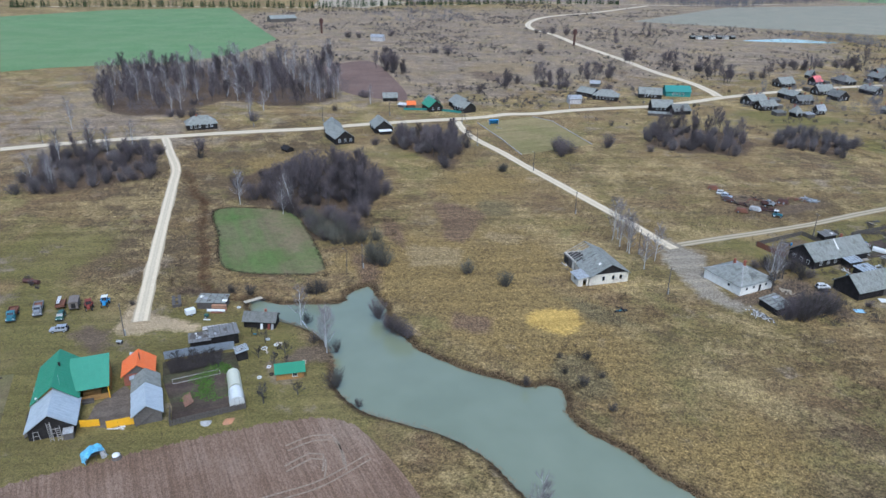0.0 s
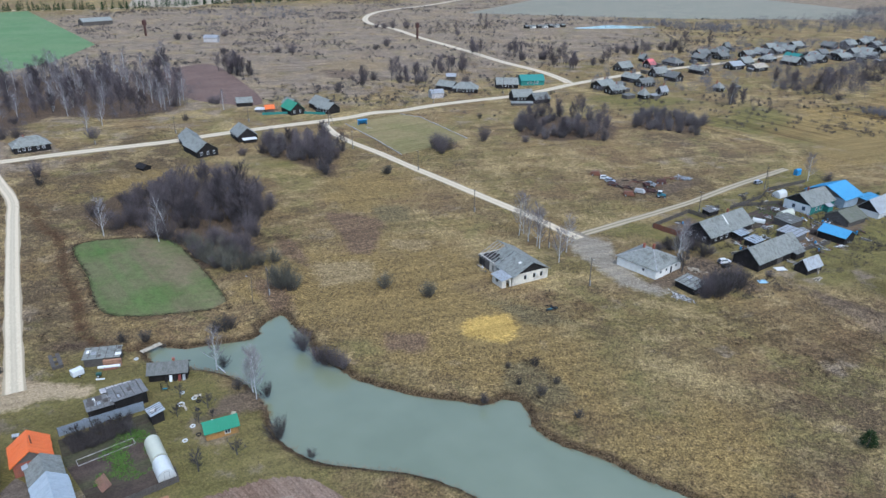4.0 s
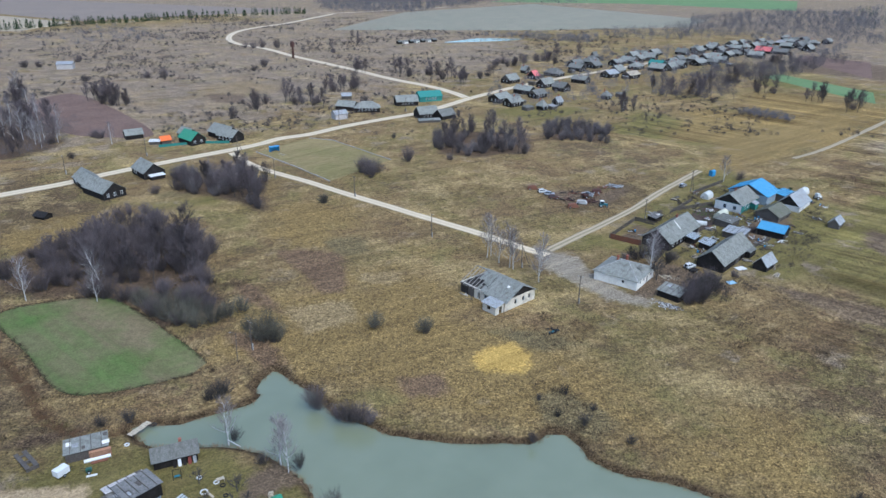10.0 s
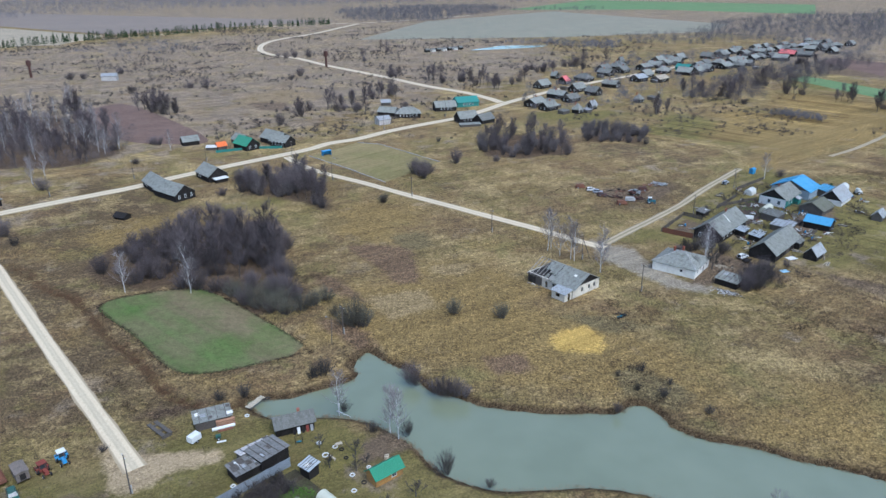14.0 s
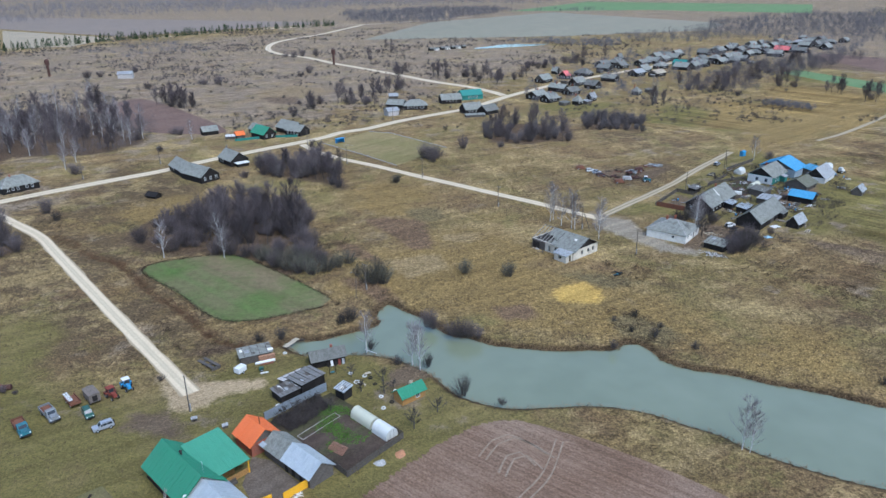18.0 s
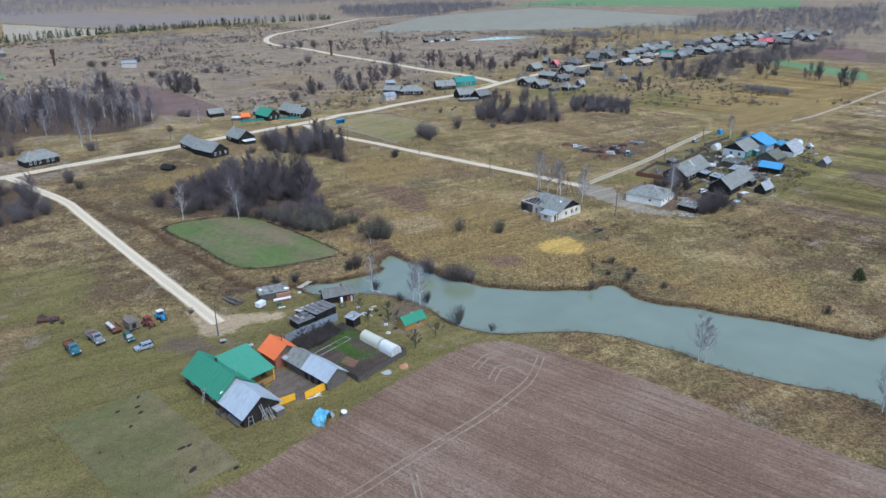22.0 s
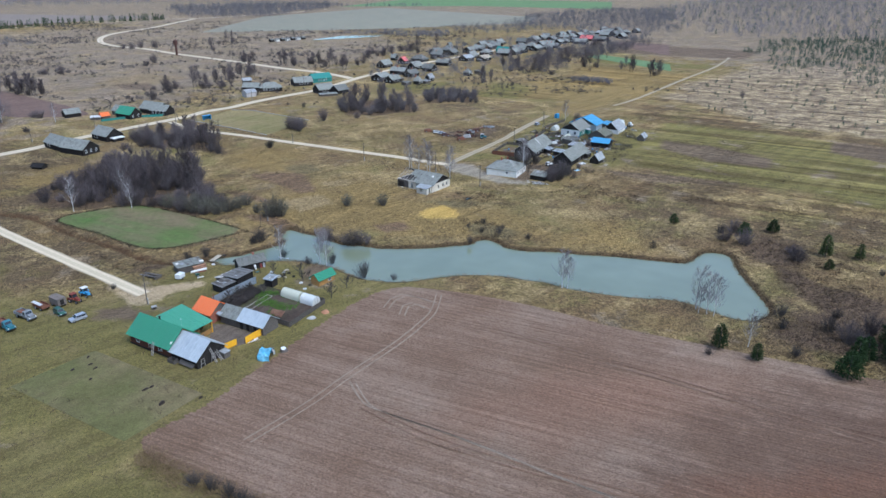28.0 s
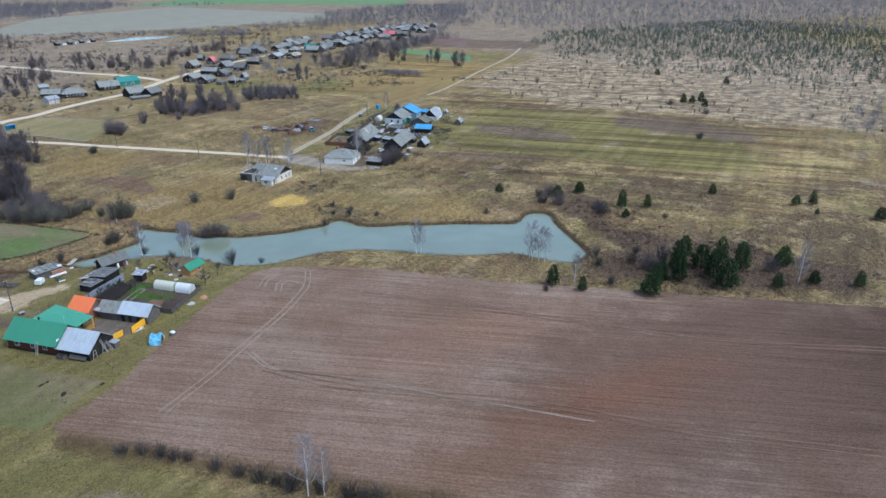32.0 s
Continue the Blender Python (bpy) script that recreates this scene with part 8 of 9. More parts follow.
house("collapsed_shed", (-121.0, 270.5), (-116.5, 268.5), 3.5, 1.4, 2.4, "collapsed dark board shed in the weeds", BOARD_DARK, BOARD_DARK, over=0.6, category="shed")
house("small_barn", (-133.5, 386.0), (-126.4, 390.5), 6, 2.6, 4.8, "small dark barn under slate", BOARD_DARK, SLATE, category="barn")
house("orange_shed", (-112.6, 377.5), (-108.8, 380.0), 4, 2.2, 3.8, "little shed under an orange roof", BOARD, ORANGE_ROOF, category="shed")
flat_shed("white_shed", (-118.5, 376.5), (-113.5, 377.0), 3, 1.7, 2.2, "low board shed under a white roof", BOARD, PAINT_WHITE)
house("green_roofed_house", (-106.0, 383.0), (-97.0, 374.5), 8.0, 3.0, 6.4, "dark log house under a bright green roof", LOG, GREEN_ROOF, BOARD_DARK, wins=(("right", (-2, 1.5), 1.7),), trim=PAINT_WHITE)
house("slate_shed_behind", (-110.0, 393.0), (-103.0, 386.5), 7.0, 2.8, 5.4, "barn under grey slate behind the green-roofed house", BOARD, SLATE, category="barn")
house("slate_house", (-95.0, 396.0), (-83.0, 385.0), 9.0, 3.1, 6.6, "long dark log house under grey slate", LOG, SLATE, BOARD_DARK)
house("slate_cottage", (-88.0, 387.0), (-78.5, 381.5), 8.0, 3.0, 5.8, "dark log cottage with white window frames", LOG, SLATE, wins=(("front", (-3.5, -1.2, 1.2, 3.5), 1.7),))
sheet_fence("green_fence", (-112.0, 371.5), (-96.0, 379.5), 1.4, TEAL, "low green fence before the cottages", 1.6)
sheet_fence("green_fence", (-96.0, 379.8), (-80.0, 380.6), 1.4, TEAL, "low green fence along the road", 1.6)
house("grey_cottage", (-24.5, 457.5), (-9.5, 459.0), 10, 3.0, 6.0, "low house under a wide grey roof", LOG, SLATE, hip=True, run=4.5, wins=(("front", (-5, -3, -1, 1, 3, 5), 1.7),))
house("grey_cottage_barn", (-37.0, 466.0), (-26.0, 462.0), 8, 2.8, 5.4, "dark log barn under a grey roof", LOG, SLATE, category="barn")
house("pale_hut", (-33.5, 436.5), (-27.0, 440.5), 6, 3.4, 5.0, "pale whitewashed hut by the road", PEELING, TIN_OLD, PEELING)
house("dark_cottage", (0.0, 478.0), (13.5, 481.5), 9, 3.0, 6.2, "dark log cottage under a grey roof", LOG, SLATE, wins=FACADE)
house("teal_house", (14.5, 492.0), (29.0, 498.0), 9, 3.4, 6.4, "teal-painted house under a grey roof", TEAL, TEAL, wins=FACADE)
house("small_shed", (-37.0, 500.0), (-31.0, 501.0), 5, 2.4, 4.0, "small shed in the weeds", BOARD, TIN_OLD, category="shed")
house("corner_house", (15.0, 441.0), (26.0, 446.0), 9, 3.0, 6.4, "dark log house under a grey slate roof", LOG, SLATE, wins=FACADE)
house("corner_barn", (28.0, 438.0), (36.0, 445.0), 8, 2.6, 5.6, "dark barn under a grey slate roof", BOARD_DARK, SLATE_DARK, category="barn")
flat_shed("low_lean_to", (15.0, 430.0), (27.0, 433.0), 4, 1.4, 1.8, "low grey lean-to along the road", BOARD, SLATE)
bst = thing("bus_shelter", -54.5, 365.5, 38, "bright blue roadside bus shelter", "shelter")
part("back_wall", Shape().box(-2.2, 2.2, 1.0, 1.1, 0, 2.4), BLUE_PAINT, bst)
for sx in (-1, 1):
    part("side_wall", Shape().box(sx * 2.2 - 0.05, sx * 2.2 + 0.05, -0.9, 1.0, 0, 2.4), BLUE_PAINT, bst)
part("roof", Shape().box(-2.5, 2.5, -1.2, 1.3, 2.4, 2.52), BLUE_PAINT, bst)
part("bench", Shape().box(-1.9, 1.9, 0.55, 0.98, 0.4, 0.48), BOARD, bst)
gt = thing("fallen_gate", -49.5, 359.0, -45, "pale fallen gate of poles", "gate")
part("frame", Shape().beam((-3, -0.7, 0.1), (3, -0.7, 0.3), 0.15).beam((-3, 0.7, 0.1), (3, 0.7, 0.3), 0.15).beam((0, -0.7, 0.15), (0, 0.7, 0.2), 0.12), BOARD_PALE, gt)
# low bank round the paddock
for a, b in (((-63, 364), (-39.5, 338.5)), ((-39.5, 338.5), (-21.5, 317)), ((-41.7, 392.6), (-28.7, 388)), ((-28.7, 387.7), (2.3, 351.3))):
    L, ang = math.hypot(b[0] - a[0], b[1] - a[1]), math.degrees(math.atan2(b[1] - a[1], b[0] - a[0]))
    w = thing("low_paddock_wall", (a[0] + b[0]) / 2, (a[1] + b[1]) / 2, ang, "low pale pole-and-earth paddock border", "wall")
    n = int(L / 3)
    for i in range(n):
        part("rail", Shape().box(-L / 2 + L * i / n, -L / 2 + L * (i + 1) / n - 0.1, -0.22, 0.22, 0, rng.uniform(0.2, 0.4)), LADDER_WOOD, w)

# ---- the village beyond the crossroads ----
SMALL_HOUSES = {(99, 620), (91, 471), (103, 485), (140, 508), (177, 717)}
HOUSES = [(82, 573), (99, 620), (121, 608), (145, 636), (106, 555), (115, 540), (136, 575), (87, 527), (94, 513), (67, 497), (74, 483), (91, 471), (103, 485), (140, 508), (165, 604), (181, 600), (198, 648), (222, 666), (240, 682), (186, 669), (169, 690), (229, 712), (272, 749), (293, 764), (262, 676), (317, 770), (323, 746), (338, 730), (177, 717), (102, 591), (362, 768)]
row_line = curve([(140, 612), (182, 649), (225, 690), (300, 743), (388, 810), (470, 872)], False, 1.0)
for side, off, first in ((-1, 13, 28), (1, 13, 4), (-1, 33, 40), (1, 33, 20)):
    for k in range(first, len(row_line) - 2, 17):
        (x0, y0), (x1, y1) = row_line[k], row_line[k + 2]
        d = math.hypot(x1 - x0, y1 - y0)
        o = off + rng.uniform(-3, 3)
        x, y = x0 + (y1 - y0) / d * o * side, y0 - (x1 - x0) / d * o * side
        if rng.random() < (0.95 if off < 20 else 0.6) and all((x - a) ** 2 + (y - b) ** 2 > 15 ** 2 for a, b in HOUSES):
            HOUSES.append((x, y))
for i, (x, y) in enumerate(HOUSES):
    L, W = (rng.uniform(5, 7), 4.5) if (x, y) in SMALL_HOUSES else (rng.uniform(10, 15), rng.uniform(7.5, 9.5))
    across = rng.random() < 0.45
    roof = SLATE if rng.random() < 0.62 else rng.choice((SLATE_DARK, SLATE_DARK, SLATE_DARK, TIN_OLD))
    wall, label = LOG, "dark log village house under a grey slate roof"
    if (x, y) == (222, 666):
        roof, wall, label = TEAL, TEAL, "teal-painted wooden village house with white windows"
    if (x, y) == (362, 768):
        L, roof, label = 16, PINK_ROOF, "long village house under a faded pinkish-red roof"
    if (x, y) == (102, 591):
        L, roof, label = 6, PINK_ROOF, "small village house under a faded red roof"
    if (x, y) == (181, 600):
        L, roof, label = 14, BOARD_PALE, "long village house under a pale yellowish roof"
    a, b = edge(x, y, 44 + (90 if across else 0) + rng.uniform(-4, 4), L, W)
    hs = house("village_house", a, b, W, rng.uniform(2.8, 3.3), rng.uniform(5.4, 6.6), label, wall, roof, BOARD_DARK if rng.random() < 0.7 else BOARD, hip=rng.random() < 0.2, group="village houses", wins=(("front", (-2.4, 0, 2.4), 1.7), ("left", (-1.6, 1.6), 1.7)), stacks=((1.5, 0.5, 6.9),))
    if rng.random() < 0.75:
        bx, by = x + rng.uniform(-13, 13), y + rng.uniform(-13, 13)
        a, b = edge(bx, by, 44 + rng.choice((0, 90)), rng.uniform(4, 8), 4.5)
        flat_shed("village_shed", a, b, 4.5, 2.1, 2.6, "small grey village shed", BOARD, rng.choice((SLATE, SLATE, SLATE_DARK, TIN_OLD)))
house("far_white_ruin", (-279.6, 618), (-268, 620.5), 8, 4.2, 6.0, "far whitish ruined building", PEELING, TIN_OLD, PEELING, category="building")
house("far_barn", (-453, 691), (-437, 717), 12, 4, 7, "far long grey farm barn", BOARD, SLATE, category="barn")
for i in range(7):
    house("far_stall", (-12 + i * 6.2, 816 + i * 4.2), (-8 + i * 6.2, 818.6 + i * 4.2), 5, 2.4, 3.6, "far whitish ruined stable wall", WHITE if i % 2 else BOARD_DARK, SLATE_DARK, category="stable", group="far stables")
twr = thing("water_tower", -104.3, 700.0, 0, "far dark iron water tower", "tower")
part("shaft", Shape().tube((0, 0, -0.2), (0, 0, 10), 1.1, 1.1, 10), RUST_DARK, twr)
part("tank", Shape().tube((0, 0, 10), (0, 0, 14), 2.0, 2.0, 12).tube((0, 0, 14), (0, 0, 15), 2.0, 0.3, 12), RUST_DARK, twr)
twr2 = copy_thing(twr, pose(-350, 640, 0))

# ---- poles and wires ----
def utility_pole(x, y, turn, h=8.5, strut=False, lean=0.0, label="grey wooden electricity pole", white_foot=True):
    p = thing("utility_pole", x, y, turn, label, "pole", "electricity poles")
    part("shaft", Shape().tube((0, 0, -0.3), (lean, 0, h), 0.15, 0.1, 8), POLE_WOOD, p)
    if white_foot:
        part("concrete_foot", Shape().box(0.14, 0.36, -0.11, 0.11, -0.3, 1.8), CONCRETE, p)
    part("cross_arm", Shape().beam((lean, -0.8, h - 0.4), (lean, 0.8, h - 0.4), 0.1), POLE_WOOD, p)
    for yy in (-0.7, 0.7):
        part("insulator", Shape().tube((lean, yy, h - 0.35), (lean, yy, h - 0.15), 0.05, 0.04, 6), PAINT_WHITE, p)
    if strut:
        part("strut", Shape().tube((2.8, 0, -0.2), (0.2, 0, h * 0.8), 0.12, 0.1, 6), POLE_WOOD, p)
    return p


utility_pole(-53.6, 119.3, 40, 8.6, label="electricity pole with a lamp arm at the lane's end")
utility_pole(61.4, 203.6, 40, 8.6)
utility_pole(48.6, 228.0, 0, 8.5, True)
utility_pole(21.1, 253.4, 45)
utility_pole(-22.5, 178.8, 45, 8.0, label="pale slim concrete lamp pole")
utility_pole(-9.0, 296.0, 45)
utility_pole(-45.4, 321.0, 45)
utility_pole(-71.0, 361.0, 45, 8.5, True)
utility_pole(-135.4, 325.0, 45)
utility_pole(-160.4, 299.3, 45)
utility_pole(-112.0, 355.0, 45)
utility_pole(127.5, 305.0, 45, 9, True)
utility_pole(98.6, 270.0, 45)
utility_pole(-30.0, 424.0, 45)
utility_pole(6.0, 462.0, 45)
utility_pole(-222.0, 226.0, 45)
sl = thing("street_lamp", -24.8, 173.8, 0, "slim pale concrete street lamp by the crop field", "lamp post")
part("shaft", Shape().tube((0, 0, -0.3), (0.3, 0, 7.5), 0.11, 0.07, 8), POLE_WOOD, sl)
part("lamp_arm", Shape().beam((0.3, 0, 7.45), (-0.8, 0, 7.7), 0.06), POLE_WOOD, sl)
part("lamp_head", Shape().box(-1.2, -0.7, -0.12, 0.12, 7.62, 7.75), TRUCK_GREY, sl)


# ---- trees and bushes ----
for poly, n, kinds, gap, sd, small, big in (
        (WOOD_MID, 100, (THICKETS,), 3.0, 1, 0.7, 1.1), (WOOD_TALL, 26, (ALDER,), 3.4, 11, 0.85, 1.15),
        (WOOD_MID2, 34, (GREY_THICKETS,), 3.2, 5, 0.8, 1.1), (WOOD_MID2, 16, (ALDER,), 4, 15, 0.7, 1.0),
        (WOOD_NW, 180, (ALDER, ALDER, BIRCHES), 4.2, 12, 0.8, 1.2),
        (WOOD_WEST, 60, (THICKETS, GREY_THICKETS), 3.8, 3, 0.8, 1.15), (WOOD_WEST, 12, (ALDER, BIRCHES), 5.0, 13, 0.7, 1.0),
        (THICKET, 34, (GREY_THICKETS,), 3.8, 4, 0.8, 1.2), (THICKET, 18, (ALDER,), 4.0, 14, 0.7, 1.0),
        (THICKET2, 44, (GREY_THICKETS,), 3.4, 6, 0.75, 1.0)):
    for x, y in scatter(poly, n, gap, sd):
        plant(rng.choice(kinds), x, y, rng.uniform(small, big), "woodland")
for x, y, s in ((-56.9, 202, 1.25), (-52.5, 199, 1.2), (-48.1, 194.7, 1.25), (-44, 192, 1.15), (-39.6, 190.4, 1.2), (-36.2, 192.9, 1.2), (-33, 196, 1.1), (-30, 199, 1.0), (-42, 197, 1.2), (-47, 202, 1.2), (-20, 183.6, 1.5), (-22.5, 184.5, 1.2), (-17.8, 183, 1.15), (-26, 189, 0.7)):
    plant(WILLOW, x, y, s, "woodland")
for x, y, s in ((114.5, 145.8, 0.75), (131.2, 130.0, 0.95), (142.2, 130.1, 0.95), (144.3, 108.1, 0.95), (152.7, 103.6, 0.7), (138, 99.2, 0.65), (187.8, 103.8, 0.75), (205, 79, 0.8), (210.6, 76, 0.8), (202, 68.2, 0.4), (216.3, 53.4, 1.0), (98.7, 47.4, 1.25), (108.4, 52.8, 1.0), (113.0, 50.6, 1.1), (118.0, 56.0, 1.3), (125.6, 53.7, 1.5), (127.9, 62.5, 1.2), (121.0, 40.6, 1.5), (135, 47.1, 1.2), (136.1, 55.4, 1.0), (149.2, 43.2, 1.25), (133.5, 33.4, 0.8), (145.4, 30.3, 0.8), (154.6, 22.7, 0.85), (79.1, 65.3, 0.85), (84, 58.3, 0.6), (123.0, 47.0, 1.2), (104.0, 51.0, 1.0), (331, 253, 1.1), (337, 251, 1.0), (343, 249, 1.0), (332, 236, 1.0), (424, 297, 1.1), (411, 356, 1.0), (166, 300, 0.5), (163, 303, 0.5)):
    plant(PINE, x, y, s, "young pines")
for x, y, s in ((38.6, 236, 0.95), (40.0, 237.5, 0.85), (46.0, 227, 1.0), (45.0, 228.4, 0.9), (54.2, 225.2, 0.85), (52.4, 217.4, 0.8), (42.0, 231.3, 0.85), (87.0, 223.0, 0.9), (88.4, 227.6, 0.85), (-18.9, 143.2, 0.75), (-7.6, 137.3, 0.85), (-5.8, 135.2, 0.8), (56.2, 104.8, 0.8), (57.4, 104.0, 0.6), (85.2, 84.8, 0.75), (86.4, 81.8, 0.8), (87.4, 80.2, 0.7), (84.6, 82.6, 0.6), (86, 64.1, 0.65), (-10, 16.8, 0.85), (-7.5, 15.5, 0.6), (142.3, 33, 0.9), (-176.3, 316.4, 1.0), (-137, 377, 0.7), (147, 320, 0.9), (141.3, 468.3, 1.0), (-90, 205, 0.9), (-250, 505, 1.2), (-246, 492, 1.0), (-178, 330, 0.9), (-70.5, 204.5, 0.8), (-206, 372, 1.2), (-260, 300, 1.0), (-232, 250, 1.0), (-190, 226, 1.0)):
    plant(BIRCHES, x, y, s, "birches")
for x, y, s in ((-51.9, 224, 1.45), (-49.4, 223.6, 1.35), (-62.3, 227, 1.3), (-60, 228, 1.25)):
    plant(ALDER, x, y, s, "woodland")
for x, y, s in ((92.5, 207, 1.5), (95.5, 204.5, 1.7), (98.5, 208.5, 1.9), (101.5, 212, 1.9), (104, 215.5, 1.6), (99.5, 213.5, 1.6), (96, 210.5, 1.7), (88.5, 236, 1.5), (85, 238, 1.2), (92, 239, 1.4), (95.5, 232, 1.3)):
    plant(SHRUB, x, y, s, "hamlet bushes")
for x, y, s in ((6.4, 190.2, 0.85), (19.3, 187.4, 0.9), (-20, 289, 0.9)):
    plant(WILLOW, x, y, s, "lone willows")
plant(BIRCHES, -71.2, 211.4, 0.85, "woodland").rotation_euler = (0, radians(-14), radians(20))
for x, y, s in ((-25.4, 158.8, 1.3), (-27, 158, 1.0), (-20, 289, 1.2), (95.8, 126.3, 0.9), (3.8, 124.4, 1.3), (11.8, 120.6, 0.7), (-18, 144.6, 0.8), (-4.0, 136.4, 0.9), (-11, 137.5, 0.8), (10.8, 351, 1.0), (-143.8, 243, 1.1), (-185.8, 400, 1.2), (102, 212, 1.2), (2, 394, 0.9), (-24.5, 160.5, 1.2), (-41, 150.5, 0.9), (-46, 149, 1.0), (-64, 131.5, 0.6), (125, 134, 1.2), (150, 92, 0.8), (94, 58, 1.0), (75, 63, 0.8), (100, 70, 1.1), (110, 66, 1.2), (104, 76, 1.0), (117, 72, 1.0), (-30, 39.5, 1.1), (-33, 42, 0.8), (-22, 31, 0.9), (-16, 24, 1.1), (-12, 19.5, 1.2), (-4, 13, 1.2), (0, 10, 1.1), (-26, 36, 0.7), (-36, 44, 0.9), (-28, 37.5, 0.9), (-19, 27.5, 0.9), (-14, 22, 0.8), (-8, 16.5, 0.9), (-2, 11.5, 0.9), (47, 152, 0.7), (52, 149, 0.8), (55, 154, 0.6), (44, 158, 0.6), (50, 160, 0.7), (60, 143, 0.7)):
    plant(SHRUB, x, y, s, "lone shrubs")
for x, y, s in ((96.5, 206.5, 1.15), (101.5, 214.0, 1.05), (92.5, 204.5, 0.85), (93.2, 236.5, 1.0), (-4.6, 323, 1.05), (122, 127, 0.95), (126, 122, 1.0), (130, 134, 0.9), (133, 107, 1.0), (136, 112, 0.8), (110, 60, 1.0), (118, 62, 0.9), (-4.2, 156.0, 0.75), (-3.0, 154.8, 0.6), (1.6, 151.6, 0.75), (3.8, 150.8, 0.8), (6.0, 150.4, 0.7), (8.2, 149.8, 0.5), (40.5, 143.8, 0.4), (147, 56, 0.9), (30, 352, 0.8), (155, 322, 0.8), (142, 42, 0.8), (-85, 316, 1.0), (-66, 300, 1.0)):
    plant(THICKETS, x, y, s, "lone thickets")
for x, y, s in ((-13.3, 125.1, 0.8), (-6.4, 112.5, 1.2), (-1.8, 118.1, 1.0), (-8.9, 122, 0.6), (-11.5, 127.2, 0.6), (-33, 115.5, 0.9), (-31, 118.5, 0.9), (-28, 121, 0.8), (90.2, 229.5, 1.4), (116, 285, 1.0), (121, 280, 1.0), (138, 262, 1.0), (118, 252, 0.9), (87.8, 219.4, 1.7), (94.6, 231.2, 1.2), (-24, 119, 0.8), (-21.3, 132.1, 0.8), (-14, 130, 1.0), (-18.5, 126.0, 0.8)):
    plant(APPLE, x, y, s, "garden trees")
for x, y, s in ((183, 526, 1.1), (193, 527, 1.1), (206, 518, 1.1), (209, 498, 1.0), (240, 553, 1.1), (258, 579, 1.1), (278, 608, 1.0), (305, 640, 1.1), (322, 641, 1.0), (332, 642, 1.0), (361, 678, 1.0), (266, 533, 0.7), (274, 503, 0.8), (282, 497, 0.9), (282, 468, 1.3), (289, 468, 1.0), (140, 467, 1.1), (19, 606, 1.1), (28, 605, 1.1), (46, 588, 1.2), (86, 672, 1.1), (118, 690, 1.2), (132, 711, 1.2), (140, 710, 1.2), (161, 712, 1.2), (-39, 628, 1.3), (-98, 483, 0.8), (-88, 472, 0.9), (-65, 481, 0.9), (-45, 470, 1.0), (-30, 480, 1.0), (-20, 478, 1.1), (-52, 478, 1.0), (80, 660, 1.2), (95, 668, 1.2), (107, 682, 1.2), (60, 590, 1.0)):
    plant(THICKETS if rng.random() < 0.6 else ALDER, x, y, s, "village trees")

MORE_TREES = [(-71, 490), (-62, 487), (-53, 491), (-49, 526), (-43, 531), (-36, 542), (-29, 531), (-35, 612), (7, 598), (25, 603), (34, 588), (44, 574), (47, 562), (92, 657), (98, 655), (124, 690), (129, 674), (-72, 740), (-59, 819), (144, 471), (192, 534), (208, 529), (218, 537), (-6, 614), (68, 600), (185, 548), (293, 478), (283, 503), (264, 533), (256, 536), (211, 528), (317, 659), (327, 656), (359, 701), (250, 576), (274, 610), (-190, 494), (-183, 488), (-186, 484), (-178, 478), (-173, 473), (-167, 476), (-196, 489), (-237, 481), (-233, 478)]
for x, y in MORE_TREES:
    for k in range(3):
        plant(rng.choice((ALDER, ALDER, THICKETS)) if k else ALDER, x + rng.uniform(-4, 4), y + rng.uniform(-4, 4), rng.uniform(0.75, 1.1), "village trees")
for x, y, s in ((92.4, 203.4, 1.0), (94.5, 207.0, 1.1), (98.0, 209.0, 1.0), (101, 212.0, 0.95), (85.8, 234.5, 0.6), (82.3, 234.4, 0.6), (97.7, 234.5, 0.55), (112.1, 221.5, 0.5), (133.7, 259.0, 0.6), (105.7, 275.7, 0.4), (-99.7, 128.2, 0.35), (-97, 127, 0.3), (-94, 126.5, 0.3), (-90, 482, 1.3), (-84, 484, 1.2), (-6.5, 328, 1.2), (-9, 331, 1.1), (-3, 330, 1.1), (10.4, 349, 1.1), (-165, 771, 1.3), (-156, 768, 1.3), (-148, 772, 1.3), (-134, 776, 1.3), (-122, 621, 1.2), (-118, 641, 1.2), (297, 368, 0.7), (315, 220, 1.0), (260, 175, 0.9), (319, 253, 1.0), (-86, 465, 1.4), (-193, 580, 1.2), (-181, 580, 1.2), (-232, 562, 1.3), (-310, 627, 1.6), (-300, 630, 1.4), (-282, 662, 1.3), (-148, 390, 1.2), (-152, 392, 1.0), (-167, 378, 1.0), (-145, 351, 0.8), (-78.5, 309, 1.2), (-81, 304, 1.2), (-63, 309, 1.2), (-54, 307, 1.2), (-48, 304, 1.1), (-93, 439, 1.0), (-206, 296, 1.2), (-211, 294, 1.2), (-201, 300, 1.2), (-222, 323, 1.0), (-168, 308, 1.3), (-152, 252, 1.0), (-88, 299, 0.9)):
    plant(THICKETS, x, y, s, "lone thickets")

# ---- growth that cannot be counted ----
nr = np.random.RandomState(3)


def strewn(n, x0, x1, y0, y1):
    return nr.uniform(x0, x1, n), nr.uniform(y0, y1, n)


